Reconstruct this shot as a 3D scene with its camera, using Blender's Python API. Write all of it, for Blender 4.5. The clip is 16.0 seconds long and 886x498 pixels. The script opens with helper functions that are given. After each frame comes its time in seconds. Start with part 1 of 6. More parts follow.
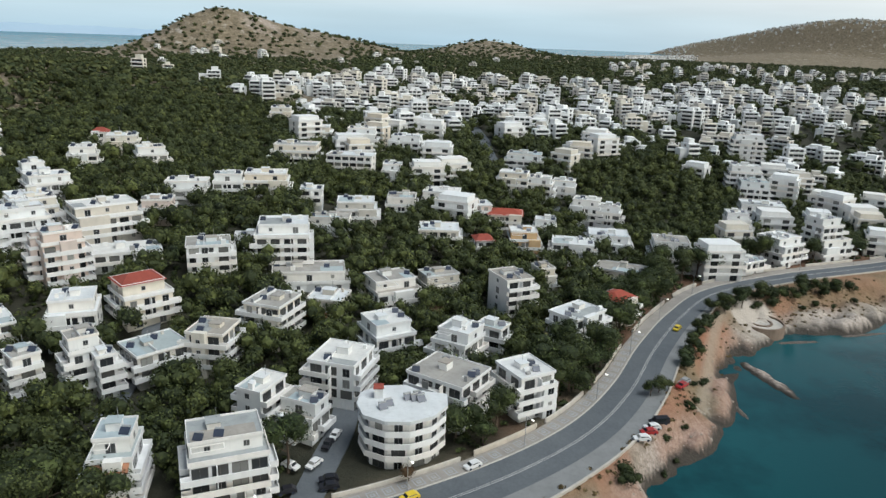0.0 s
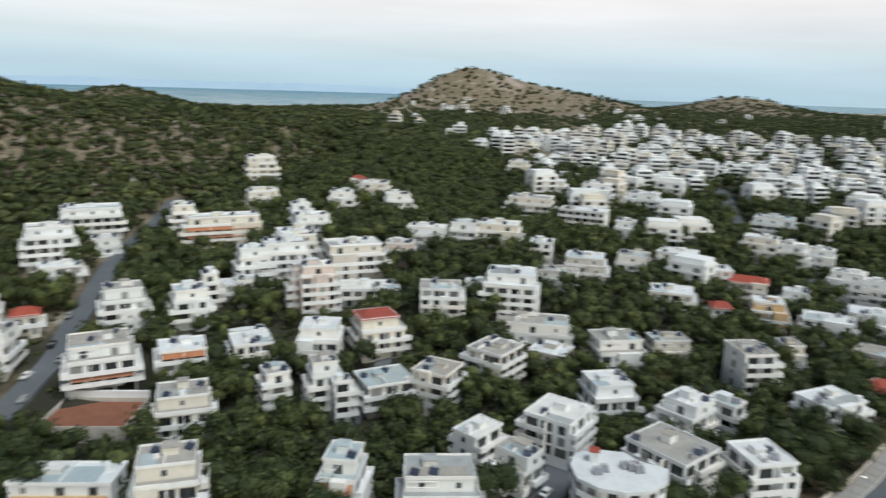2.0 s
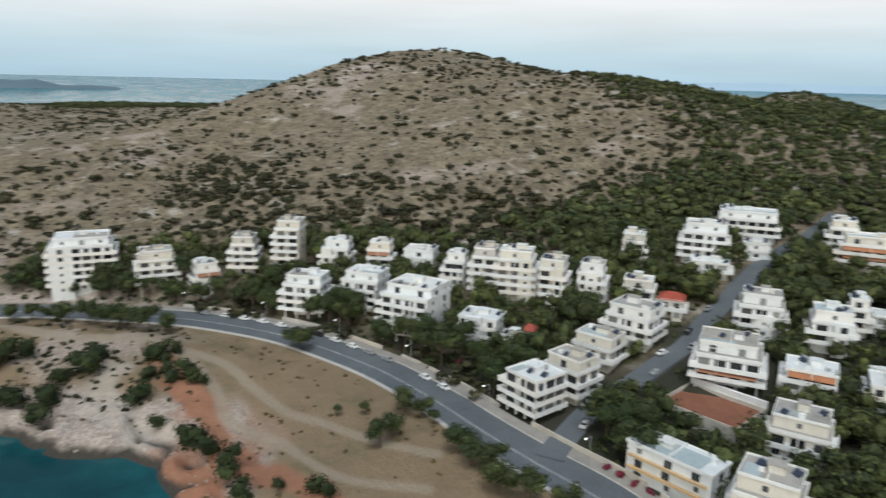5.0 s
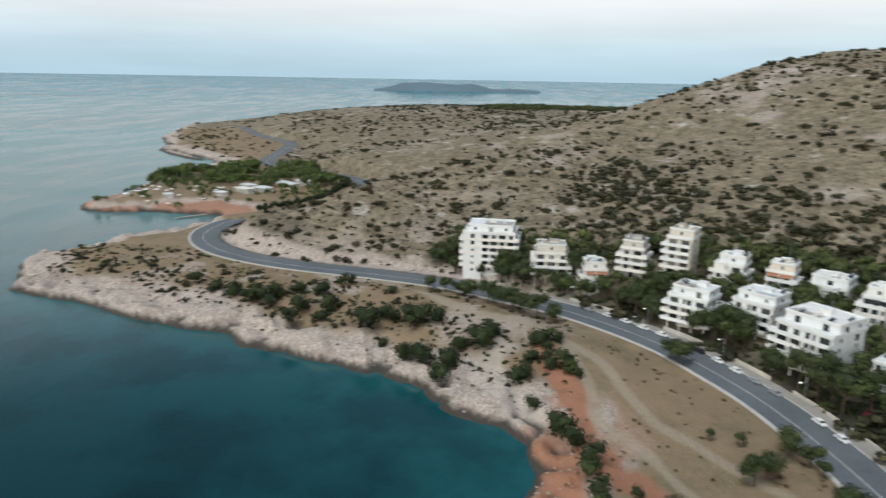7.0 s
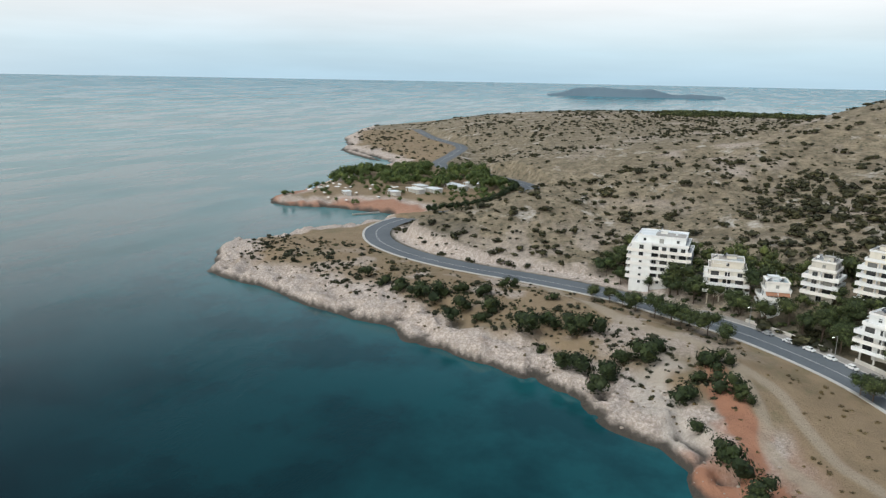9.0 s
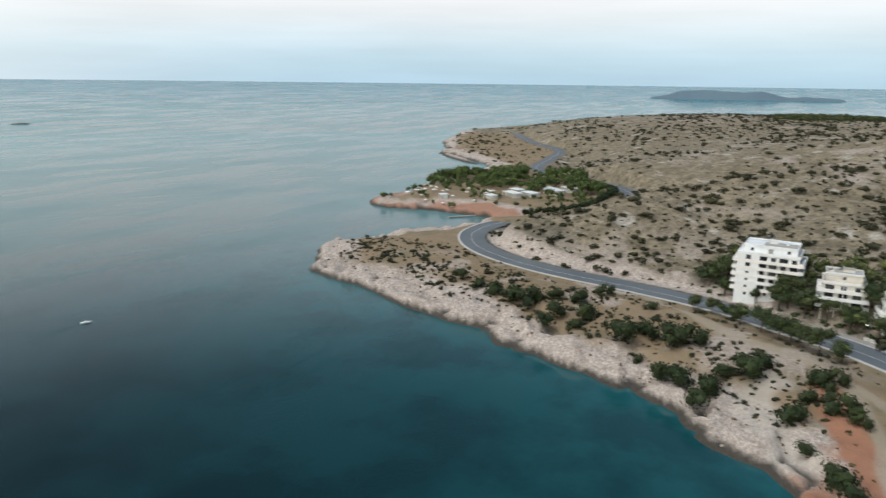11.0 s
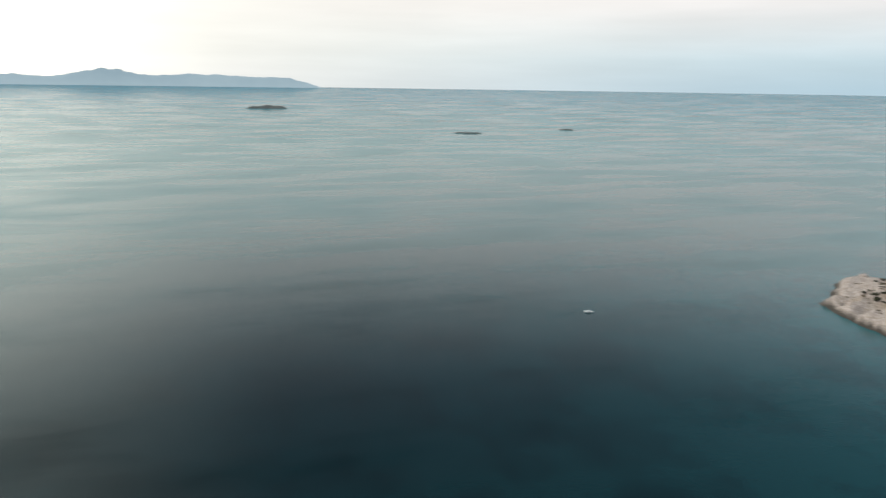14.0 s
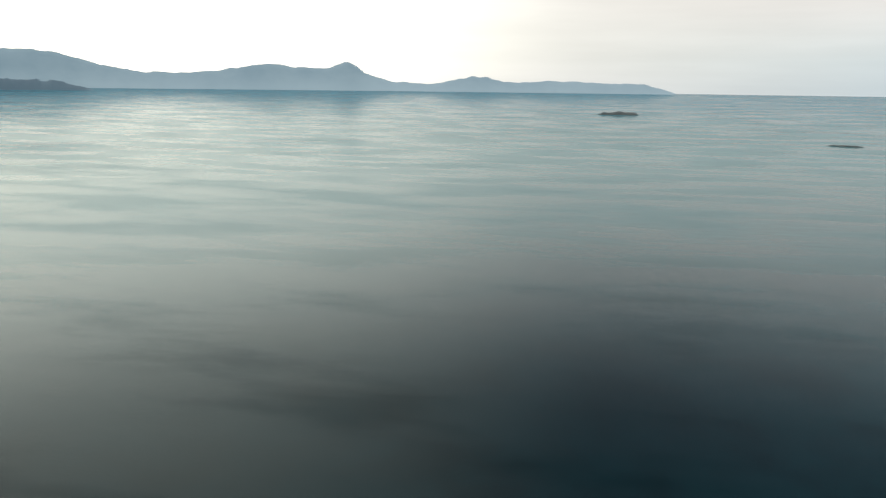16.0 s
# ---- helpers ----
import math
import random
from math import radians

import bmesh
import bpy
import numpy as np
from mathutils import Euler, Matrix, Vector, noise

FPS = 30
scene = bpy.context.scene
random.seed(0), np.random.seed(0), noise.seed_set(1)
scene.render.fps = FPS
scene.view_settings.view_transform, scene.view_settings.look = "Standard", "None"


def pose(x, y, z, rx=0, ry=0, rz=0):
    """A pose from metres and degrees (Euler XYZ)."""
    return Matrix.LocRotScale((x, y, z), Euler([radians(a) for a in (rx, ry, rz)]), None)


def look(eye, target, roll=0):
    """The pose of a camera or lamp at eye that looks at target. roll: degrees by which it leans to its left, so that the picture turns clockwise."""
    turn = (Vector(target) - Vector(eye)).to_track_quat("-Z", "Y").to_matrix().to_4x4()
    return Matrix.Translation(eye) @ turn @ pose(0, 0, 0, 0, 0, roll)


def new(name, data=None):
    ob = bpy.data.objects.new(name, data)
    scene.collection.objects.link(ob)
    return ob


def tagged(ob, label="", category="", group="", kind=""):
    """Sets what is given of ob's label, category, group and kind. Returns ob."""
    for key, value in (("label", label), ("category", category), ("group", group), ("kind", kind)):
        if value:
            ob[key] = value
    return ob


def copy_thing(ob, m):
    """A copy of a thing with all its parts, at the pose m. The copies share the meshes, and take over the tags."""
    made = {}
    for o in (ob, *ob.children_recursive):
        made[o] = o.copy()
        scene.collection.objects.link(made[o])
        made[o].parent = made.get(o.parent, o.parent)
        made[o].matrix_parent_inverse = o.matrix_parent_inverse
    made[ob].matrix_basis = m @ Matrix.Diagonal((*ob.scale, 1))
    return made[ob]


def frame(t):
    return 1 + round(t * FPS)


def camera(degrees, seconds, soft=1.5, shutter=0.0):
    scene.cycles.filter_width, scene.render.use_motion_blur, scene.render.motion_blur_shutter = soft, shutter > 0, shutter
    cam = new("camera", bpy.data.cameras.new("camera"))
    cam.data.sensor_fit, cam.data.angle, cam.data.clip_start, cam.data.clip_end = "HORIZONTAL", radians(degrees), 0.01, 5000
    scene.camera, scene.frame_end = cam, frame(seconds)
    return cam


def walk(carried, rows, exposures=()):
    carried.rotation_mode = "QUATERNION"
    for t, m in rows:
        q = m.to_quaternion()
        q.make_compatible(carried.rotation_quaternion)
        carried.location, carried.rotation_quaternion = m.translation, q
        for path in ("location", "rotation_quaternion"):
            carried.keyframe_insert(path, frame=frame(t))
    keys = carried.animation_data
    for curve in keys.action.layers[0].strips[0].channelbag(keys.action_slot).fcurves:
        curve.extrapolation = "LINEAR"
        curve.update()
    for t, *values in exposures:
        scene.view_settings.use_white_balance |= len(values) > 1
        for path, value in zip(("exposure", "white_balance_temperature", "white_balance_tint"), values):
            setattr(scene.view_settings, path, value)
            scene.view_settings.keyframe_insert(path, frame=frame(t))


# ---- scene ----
cam = camera(64.31, 16.0, soft=1.3, shutter=0.5)
PATH = [
    (0.0, pose(0, 0, 100, 73.577, -1.903, 0.052)),
    (0.5, pose(0, 0, 100, 74.866, -1.807, 1.191)),
    (1.0, pose(0, 0, 100, 76.331, -1.626, 2.250)),
    (1.5, pose(0, 0, 100, 77.601, -1.594, 8.124)),
    (2.0, pose(0, 0, 100, 77.353, -1.645, 18.927)),
    (2.5, pose(0, 0, 100, 77.174, -1.494, 27.647)),
    (3.0, pose(0, 0, 100, 77.021, -1.439, 35.967)),
    (3.5, pose(0, 0, 100, 76.899, -1.410, 44.328)),
    (4.0, pose(0, 0, 100, 76.771, -1.308, 52.761)),
    (4.5, pose(0, 0, 100, 76.612, -1.261, 61.179)),
    (5.0, pose(0, 0, 100, 76.489, -1.252, 69.459)),
    (5.2, pose(0, 0, 100, 76.438, -1.203, 72.664)),
    (7.3, pose(0, 0, 100, 76.193, -0.996, 105.669)),
    (7.5, pose(0, 0, 100, 76.197, -1.022, 108.436)),
    (8.0, pose(0, 0, 100, 76.212, -1.001, 112.423)),
    (8.5, pose(0, 0, 100, 76.258, -1.065, 114.108)),
    (10.8, pose(0, 0, 100, 76.502, -0.648, 120.886)),
    (11.0, pose(0, 0, 100, 76.498, -0.659, 122.715)),
    (11.5, pose(0, 0, 100, 76.607, -0.549, 127.810)),
    (12.0, pose(0, 0, 100, 76.668, -0.621, 134.391)),
    (12.5, pose(0, 0, 100, 76.727, -0.676, 141.423)),
    (13.0, pose(0, 0, 100, 76.812, -0.702, 148.396)),
    (13.5, pose(0, 0, 100, 76.882, -0.803, 155.714)),
    (14.0, pose(0, 0, 100, 76.917, -0.797, 163.135)),
    (14.5, pose(0, 0, 100, 76.904, -0.759, 170.663)),
    (15.0, pose(0, 0, 100, 76.950, -0.785, 177.982)),
    (15.5, pose(0, 0, 100, 76.877, -0.946, 184.554)),
    (16.0, pose(0, 0, 100, 77.072, -0.672, 190.665)),
]
walk(cam, PATH, exposures=[(0, 0.0, 6050, 4.5), (5, -0.08, 6000, 4.5), (8.5, 0.08, 6000, 5.0), (11, 0.08, 6000, 5.0), (13, 0.06, 6200, 5.5), (16, -0.2, 6200, 5.0)])


# ---- dusk sky: thin veil of cloud over a clear sky, warm towards the sun behind the bay ----
SUN_TURN, SUN_RISE = 115, 6  # degrees clockwise from +y, and above the horizon
world = bpy.data.worlds.new("dusk_sky")
scene.world = world
world.use_nodes = True
wn, wl = world.node_tree.nodes, world.node_tree.links
wn.clear()


def wnode(kind):
    return wn.new(kind)


sky = wnode("ShaderNodeTexSky")
sky.sky_type, sky.sun_disc = "NISHITA", False
sky.sun_elevation, sky.sun_rotation = radians(SUN_RISE), radians(SUN_TURN)
sky.air_density, sky.dust_density, sky.ozone_density = 1.0, 2.0, 1.5
co = wnode("ShaderNodeTexCoord")
sep = wnode("ShaderNodeSeparateXYZ")
wl.new(co.outputs["Generated"], sep.inputs[0])
veil = wnode("ShaderNodeValToRGB")
veil.color_ramp.elements[0].position, veil.color_ramp.elements[0].color = 0.0, (0.45, 0.575, 0.655, 1)
veil.color_ramp.elements[1].position, veil.color_ramp.elements[1].color = 1.0, (0.08, 0.11, 0.15, 1)
for pos, col in ((0.035, (0.52, 0.625, 0.69, 1)), (0.10, (0.80, 0.74, 0.73, 1)), (0.18, (1.0, 0.81, 0.765, 1)), (0.27, (0.52, 0.53, 0.56, 1)), (0.38, (0.14, 0.17, 0.22, 1)), (0.6, (0.07, 0.10, 0.14, 1))):
    veil.color_ramp.elements.new(pos).color = col
wl.new(sep.outputs["Z"], veil.inputs[0])
# warmth towards the sun's side
dot = wnode("ShaderNodeVectorMath")
dot.operation = "DOT_PRODUCT"
wl.new(co.outputs["Generated"], dot.inputs[0])
dot.inputs[1].default_value = (math.sin(radians(118)), math.cos(radians(118)), 0.0)
side = wnode("ShaderNodeMapRange")
side.interpolation_type = "SMOOTHSTEP"
side.inputs["From Min"].default_value, side.inputs["From Max"].default_value = -0.45, 0.95
wl.new(dot.outputs["Value"], side.inputs["Value"])
warm = wnode("ShaderNodeMix")
warm.data_type = "RGBA"
warm.inputs["B"].default_value = (0.98, 0.885, 0.80, 1)
low = wnode("ShaderNodeMapRange")
low.interpolation_type = "SMOOTHSTEP"
low.inputs["From Min"].default_value, low.inputs["From Max"].default_value = 0.16, 0.42
low.inputs["To Min"].default_value, low.inputs["To Max"].default_value = 1.0, 0.12
wl.new(sep.outputs["Z"], low.inputs["Value"])
reach = wnode("ShaderNodeMath")
reach.operation = "MULTIPLY"
wl.new(side.outputs[0], reach.inputs[0])
wl.new(low.outputs[0], reach.inputs[1])
wl.new(reach.outputs[0], warm.inputs["Factor"])
wl.new(veil.outputs["Color"], warm.inputs["A"])
# soft streaks of cloud
stretch = wnode("ShaderNodeMapping")
stretch.inputs["Scale"].default_value = (1.5, 1.5, 14)
streak = wnode("ShaderNodeTexNoise")
streak.inputs["Scale"].default_value, streak.inputs["Detail"].default_value = 2.0, 5
wl.new(co.outputs["Generated"], stretch.inputs[0])
wl.new(stretch.outputs[0], streak.inputs["Vector"])
lift = wnode("ShaderNodeMapRange")
lift.inputs["From Min"].default_value, lift.inputs["From Max"].default_value = 0.3, 0.7
lift.inputs["To Min"].default_value, lift.inputs["To Max"].default_value = 0.93, 1.06
wl.new(streak.outputs[0], lift.inputs["Value"])
cloud = wnode("ShaderNodeVectorMath")
cloud.operation = "SCALE"
wl.new(warm.outputs["Result"], cloud.inputs[0])
wl.new(lift.outputs[0], cloud.inputs["Scale"])
# the bright glow round the veiled sun
glow_dot = wnode("ShaderNodeVectorMath")
glow_dot.operation = "DOT_PRODUCT"
wl.new(co.outputs["Generated"], glow_dot.inputs[0])
glow_dot.inputs[1].default_value = (math.sin(radians(123)) * math.cos(radians(15)), math.cos(radians(123)) * math.cos(radians(15)), math.sin(radians(15)))
glow_map = wnode("ShaderNodeMapRange")
glow_map.interpolation_type = "SMOOTHSTEP"
glow_map.inputs["From Min"].default_value, glow_map.inputs["From Max"].default_value = 0.52, 1.0
wl.new(glow_dot.outputs["Value"], glow_map.inputs["Value"])
glow = wnode("ShaderNodeMix")
glow.data_type, glow.blend_type = "RGBA", "ADD"
glow.inputs["B"].default_value = (1.02, 0.96, 0.80, 1)
wl.new(glow_map.outputs[0], glow.inputs["Factor"])
wl.new(cloud.outputs[0], glow.inputs["A"])
clear_bg, veil_bg, both, wout = (wnode(k) for k in ("ShaderNodeBackground", "ShaderNodeBackground", "ShaderNodeAddShader", "ShaderNodeOutputWorld"))
clear_bg.inputs["Strength"].default_value = 0.03
veil_bg.inputs["Strength"].default_value = 1.1
wl.new(sky.outputs[0], clear_bg.inputs["Color"])
wl.new(glow.outputs["Result"], veil_bg.inputs["Color"])
wl.new(clear_bg.outputs[0], both.inputs[0])
wl.new(veil_bg.outputs[0], both.inputs[1])
wl.new(both.outputs[0], wout.inputs["Surface"])

sun = new("sun", bpy.data.lights.new("sun", "SUN"))
sun.data.energy, sun.data.angle, sun.data.color = 2.3, radians(30), (1.0, 0.97, 0.94)
sun.matrix_world = look((0, 0, 0), (-math.sin(radians(SUN_TURN)), -math.cos(radians(SUN_TURN)), -2.2))


# ---- materials ----
def material(name, rough=0.8, metal=0.0):
    m = bpy.data.materials.new(name)
    m.use_nodes = True
    b = m.node_tree.nodes["Principled BSDF"]
    b.inputs["Roughness"].default_value, b.inputs["Metallic"].default_value = rough, metal
    b.inputs["Specular IOR Level"].default_value = 0.3
    return m, m.node_tree.nodes, m.node_tree.links, b


def noise_node(nodes, links, scale, detail=5, rough=0.6, coords="Object", stretch=None):
    c = nodes.new("ShaderNodeTexCoord")
    n = nodes.new("ShaderNodeTexNoise")
    n.inputs["Scale"].default_value, n.inputs["Detail"].default_value, n.inputs["Roughness"].default_value = scale, detail, rough
    src = c.outputs[coords]
    if stretch:
        mp = nodes.new("ShaderNodeMapping")
        mp.inputs["Scale"].default_value = stretch
        links.new(src, mp.inputs[0])
        src = mp.outputs[0]
    links.new(src, n.inputs["Vector"])
    return n


def ramp(nodes, links, src, stops):
    r = nodes.new("ShaderNodeValToRGB")
    e = r.color_ramp.elements
    e[0].position, e[0].color = stops[0][0], (*stops[0][1], 1)
    e[1].position, e[1].color = stops[-1][0], (*stops[-1][1], 1)
    for pos, col in stops[1:-1]:
        e.new(pos).color = (*col, 1)
    links.new(src, r.inputs[0])
    return r.outputs[0]


def mix(nodes, links, fac, a, b, mode="MIX"):
    n = nodes.new("ShaderNodeMix")
    n.data_type, n.blend_type = "RGBA", mode
    for src, key in ((fac, "Factor"), (a, "A"), (b, "B")):
        if hasattr(src, "is_linked"):
            links.new(src, n.inputs[key])
        elif key == "Factor":
            n.inputs[key].default_value = src
        else:
            n.inputs[key].default_value = (*src, 1)
    return n.outputs["Result"]


def bump(nodes, links, bsdf, src, strength, dist):
    b = nodes.new("ShaderNodeBump")
    b.inputs["Strength"].default_value, b.inputs["Distance"].default_value = strength, dist
    links.new(src, b.inputs["Height"])
    links.new(b.outputs[0], bsdf.inputs["Normal"])


def painted(name, colour, stain=0.75, rough=0.8, vary=0.08, coords="Object"):
    """Render or paint with blotches, streaks of rain dirt and a tint that differs from thing to thing."""
    m, n, l, b = material(name, rough)
    big = noise_node(n, l, 0.22, 5, 0.65, coords)
    streaks = noise_node(n, l, 0.9, 4, 0.6, coords, (1, 1, 0.12))
    c = mix(n, l, ramp(n, l, big.outputs[0], [(0.35, (0, 0, 0)), (0.75, (1, 1, 1))]), colour, [v * stain for v in colour])
    c = mix(n, l, ramp(n, l, streaks.outputs[0], [(0.52, (0, 0, 0)), (0.8, (0.5, 0.5, 0.5))]), c, [v * stain * 0.8 for v in colour])
    info = n.new("ShaderNodeObjectInfo")
    tint = ramp(n, l, info.outputs["Random"], [(0, (1 - vary, 1 - vary, 1 - vary)), (0.5, (1, 1, 1)), (1, (1, 1 - vary * 0.6, 1 - vary * 1.3))])
    l.new(mix(n, l, 1.0, c, tint, "MULTIPLY"), b.inputs["Base Color"])
    fine = noise_node(n, l, 3.0, 4, 0.6, coords)
    bump(n, l, b, fine.outputs[0], 0.25, 0.05)
    return m


WHITE = painted("white_render", (0.82, 0.83, 0.83), 0.88)
CREAM = painted("cream_render", (0.74, 0.70, 0.62), 0.84)
PINK = painted("pink_render", (0.72, 0.62, 0.57), 0.84)
BEIGE = painted("beige_render", (0.63, 0.60, 0.55), 0.82)
OCHRE = painted("ochre_render", (0.62, 0.44, 0.25), 0.82)
PARAPET = painted("white_parapet", (0.84, 0.84, 0.84), 0.9)
ROOF_WHITE = painted("pale_roof_membrane", (0.74, 0.76, 0.77), 0.78)
ROOF_GREY = painted("grey_roof_slabs", (0.40, 0.42, 0.42), 0.68)
ROOF_BLUE = painted("bluegrey_roof_coating", (0.44, 0.51, 0.54), 0.78)
CONCRETE = painted("weathered_concrete", (0.42, 0.40, 0.37), 0.65)
TILE = painted("red_roof_tile", (0.36, 0.085, 0.06), 0.7, vary=0.15)
AWNING = painted("orange_awning_cloth", (0.40, 0.20, 0.12), 0.8, vary=0.25)
CLAY = painted("clay_court", (0.27, 0.115, 0.07), 0.75)
METAL = painted("grey_metal", (0.35, 0.36, 0.37), 0.8, 0.45)
PANEL = painted("solar_panel", (0.05, 0.06, 0.09), 0.8, 0.25)
BARK = painted("bark", (0.12, 0.09, 0.07), 0.6)
PAVING = painted("pavement_slabs", (0.34, 0.325, 0.31), 0.72)
KERB = painted("kerb_stone", (0.55, 0.53, 0.50), 0.75)
PAINTLINE = painted("worn_road_paint", (0.60, 0.60, 0.58), 0.6)
ALUMINIUM = painted("bronze_aluminium", (0.10, 0.095, 0.09), 0.8, 0.4)
WORN_ASPHALT = painted("worn_pale_asphalt", (0.25, 0.265, 0.28), 0.8)
RUBBLE = painted("rubble_stone", (0.27, 0.21, 0.17), 0.55, 0.9)
WALLSTONE = painted("garden_wall", (0.62, 0.58, 0.52), 0.7)


def glass_dark():
    m, n, l, b = material("window_glass", 0.08)
    info = n.new("ShaderNodeObjectInfo")
    l.new(ramp(n, l, info.outputs["Random"], [(0, (0.010, 0.012, 0.014)), (0.5, (0.03, 0.033, 0.036)), (0.8, (0.08, 0.08, 0.078)), (1, (0.32, 0.32, 0.30))]), b.inputs["Base Color"])
    b.inputs["Specular IOR Level"].default_value = 0.5
    return m


GLASS = glass_dark()


def foliage(name, dark, light):
    m, n, l, b = material(name, 0.75)
    geo = n.new("ShaderNodeNewGeometry")
    info = n.new("ShaderNodeObjectInfo")
    c = ramp(n, l, geo.outputs["Random Per Island"], [(0, dark), (0.7, [(a + z) / 2 for a, z in zip(dark, light)]), (1, light)])
    big = noise_node(n, l, 0.05, 3, 0.6, "Object")
    tint = ramp(n, l, info.outputs["Random"], [(0, (0.8, 0.85, 0.75)), (1, (1.25, 1.12, 1.0))])
    c = mix(n, l, 1.0, c, tint, "MULTIPLY")
    patch = ramp(n, l, big.outputs[0], [(0.3, (0.75, 0.8, 0.8)), (0.7, (1.25, 1.2, 1.0))])
    l.new(mix(n, l, 1.0, c, patch, "MULTIPLY"), b.inputs["Base Color"])
    return m


PINE = foliage("pine_needles", (0.010, 0.018, 0.009), (0.094, 0.122, 0.045))
HILLPINE = foliage("young_pine_needles", (0.020, 0.033, 0.014), (0.108, 0.122, 0.052))
OLIVE = foliage("olive_scrub", (0.016, 0.019, 0.011), (0.066, 0.066, 0.036))
FLOWER = foliage("bougainvillea", (0.10, 0.012, 0.03), (0.22, 0.03, 0.07))
RUST = foliage("dry_foliage", (0.07, 0.04, 0.025), (0.14, 0.085, 0.05))


def asphalt():
    m, n, l, b = material("asphalt", 0.75)
    big = noise_node(n, l, 0.06, 5, 0.65)
    fine = noise_node(n, l, 1.5, 4, 0.7)
    c = ramp(n, l, big.outputs[0], [(0.3, (0.09, 0.103, 0.118)), (0.7, (0.145, 0.158, 0.172))])
    l.new(mix(n, l, 0.25, c, ramp(n, l, fine.outputs[0], [(0.3, (0.05, 0.05, 0.055)), (0.7, (0.17, 0.18, 0.19))])), b.inputs["Base Color"])
    bump(n, l, b, fine.outputs[0], 0.15, 0.02)
    return m


ASPHALT = asphalt()


def ground_material():
    """Rock, red earth, dry grass, trodden path and town soil, laid by the zones stored in the land's mesh."""
    m, n, l, b = material("ground", 0.9)

    def zone(name):
        a = n.new("ShaderNodeAttribute")
        a.attribute_name = name
        return a.outputs["Fac"]

    big, mid, fine = noise_node(n, l, 0.02, 6, 0.6), noise_node(n, l, 0.12, 6, 0.65), noise_node(n, l, 0.8, 6, 0.7)
    spots, tufts = noise_node(n, l, 0.045, 7, 0.75), noise_node(n, l, 0.28, 6, 0.75)
    scrub = mix(n, l, ramp(n, l, mid.outputs[0], [(0.35, (0, 0, 0)), (0.65, (1, 1, 1))]), (0.146, 0.116, 0.078), (0.305, 0.248, 0.172))
    scrub = mix(n, l, ramp(n, l, tufts.outputs[0], [(0.48, (0, 0, 0)), (0.62, (0.72, 0.72, 0.72))]), scrub, (0.055, 0.056, 0.034))
    scrub = mix(n, l, ramp(n, l, spots.outputs[0], [(0.57, (0, 0, 0)), (0.66, (1, 1, 1))]), scrub, (0.46, 0.42, 0.37))
    grass = mix(n, l, mid.outputs[0], (0.165, 0.118, 0.072), (0.32, 0.238, 0.150))
    grass = mix(n, l, ramp(n, l, spots.outputs[0], [(0.5, (0, 0, 0)), (0.66, (0.7, 0.7, 0.7))]), grass, (0.13, 0.115, 0.06))
    cracks = n.new("ShaderNodeTexVoronoi")
    cracks.feature = "DISTANCE_TO_EDGE"
    cracks.inputs["Scale"].default_value = 0.55
    cc = n.new("ShaderNodeTexCoord")
    warp = noise_node(n, l, 0.5, 4, 0.6)
    wadd = n.new("ShaderNodeVectorMath")
    wadd.operation = "MULTIPLY_ADD"
    wadd.inputs[1].default_value = (4.5, 4.5, 4.5)
    l.new(warp.outputs["Color"], wadd.inputs[0])
    l.new(cc.outputs["Object"], wadd.inputs[2])
    l.new(wadd.outputs[0], cracks.inputs["Vector"])
    rock = mix(n, l, ramp(n, l, fine.outputs[0], [(0.3, (0, 0, 0)), (0.62, (1, 1, 1))]), (0.29, 0.24, 0.21), (0.61, 0.52, 0.46))
    rock = mix(n, l, ramp(n, l, cracks.outputs[0], [(0.0, (0.5, 0.5, 0.5)), (0.14, (0, 0, 0))]), rock, (0.17, 0.135, 0.11))
    rock = mix(n, l, ramp(n, l, tufts.outputs[0], [(0.50, (0, 0, 0)), (0.68, (0.75, 0.75, 0.75))]), rock, (0.27, 0.21, 0.165))
    red = mix(n, l, mid.outputs[0], (0.24, 0.105, 0.06), (0.42, 0.22, 0.14))
    wet = mix(n, l, fine.outputs[0], (0.03, 0.028, 0.025), (0.09, 0.075, 0.06))
    soil = mix(n, l, mid.outputs[0], (0.018, 0.022, 0.013), (0.065, 0.060, 0.042))
    path = mix(n, l, fine.outputs[0], (0.29, 0.235, 0.175), (0.40, 0.335, 0.26))
    sand = mix(n, l, fine.outputs[0], (0.40, 0.35, 0.30), (0.58, 0.52, 0.46))
    c = scrub
    for name, col in (("soil", soil), ("grass", grass), ("rock", rock), ("red", red), ("sand", sand), ("path", path), ("wet", wet)):
        c = mix(n, l, zone(name), c, col)
    l.new(c, b.inputs["Base Color"])
    hgt = n.new("ShaderNodeMath")
    hgt.operation = "ADD"
    l.new(mid.outputs[0], hgt.inputs[0])
    l.new(fine.outputs[0], hgt.inputs[1])
    bump(n, l, b, hgt.outputs[0], 0.7, 1.3)
    return m


GROUND = ground_material()


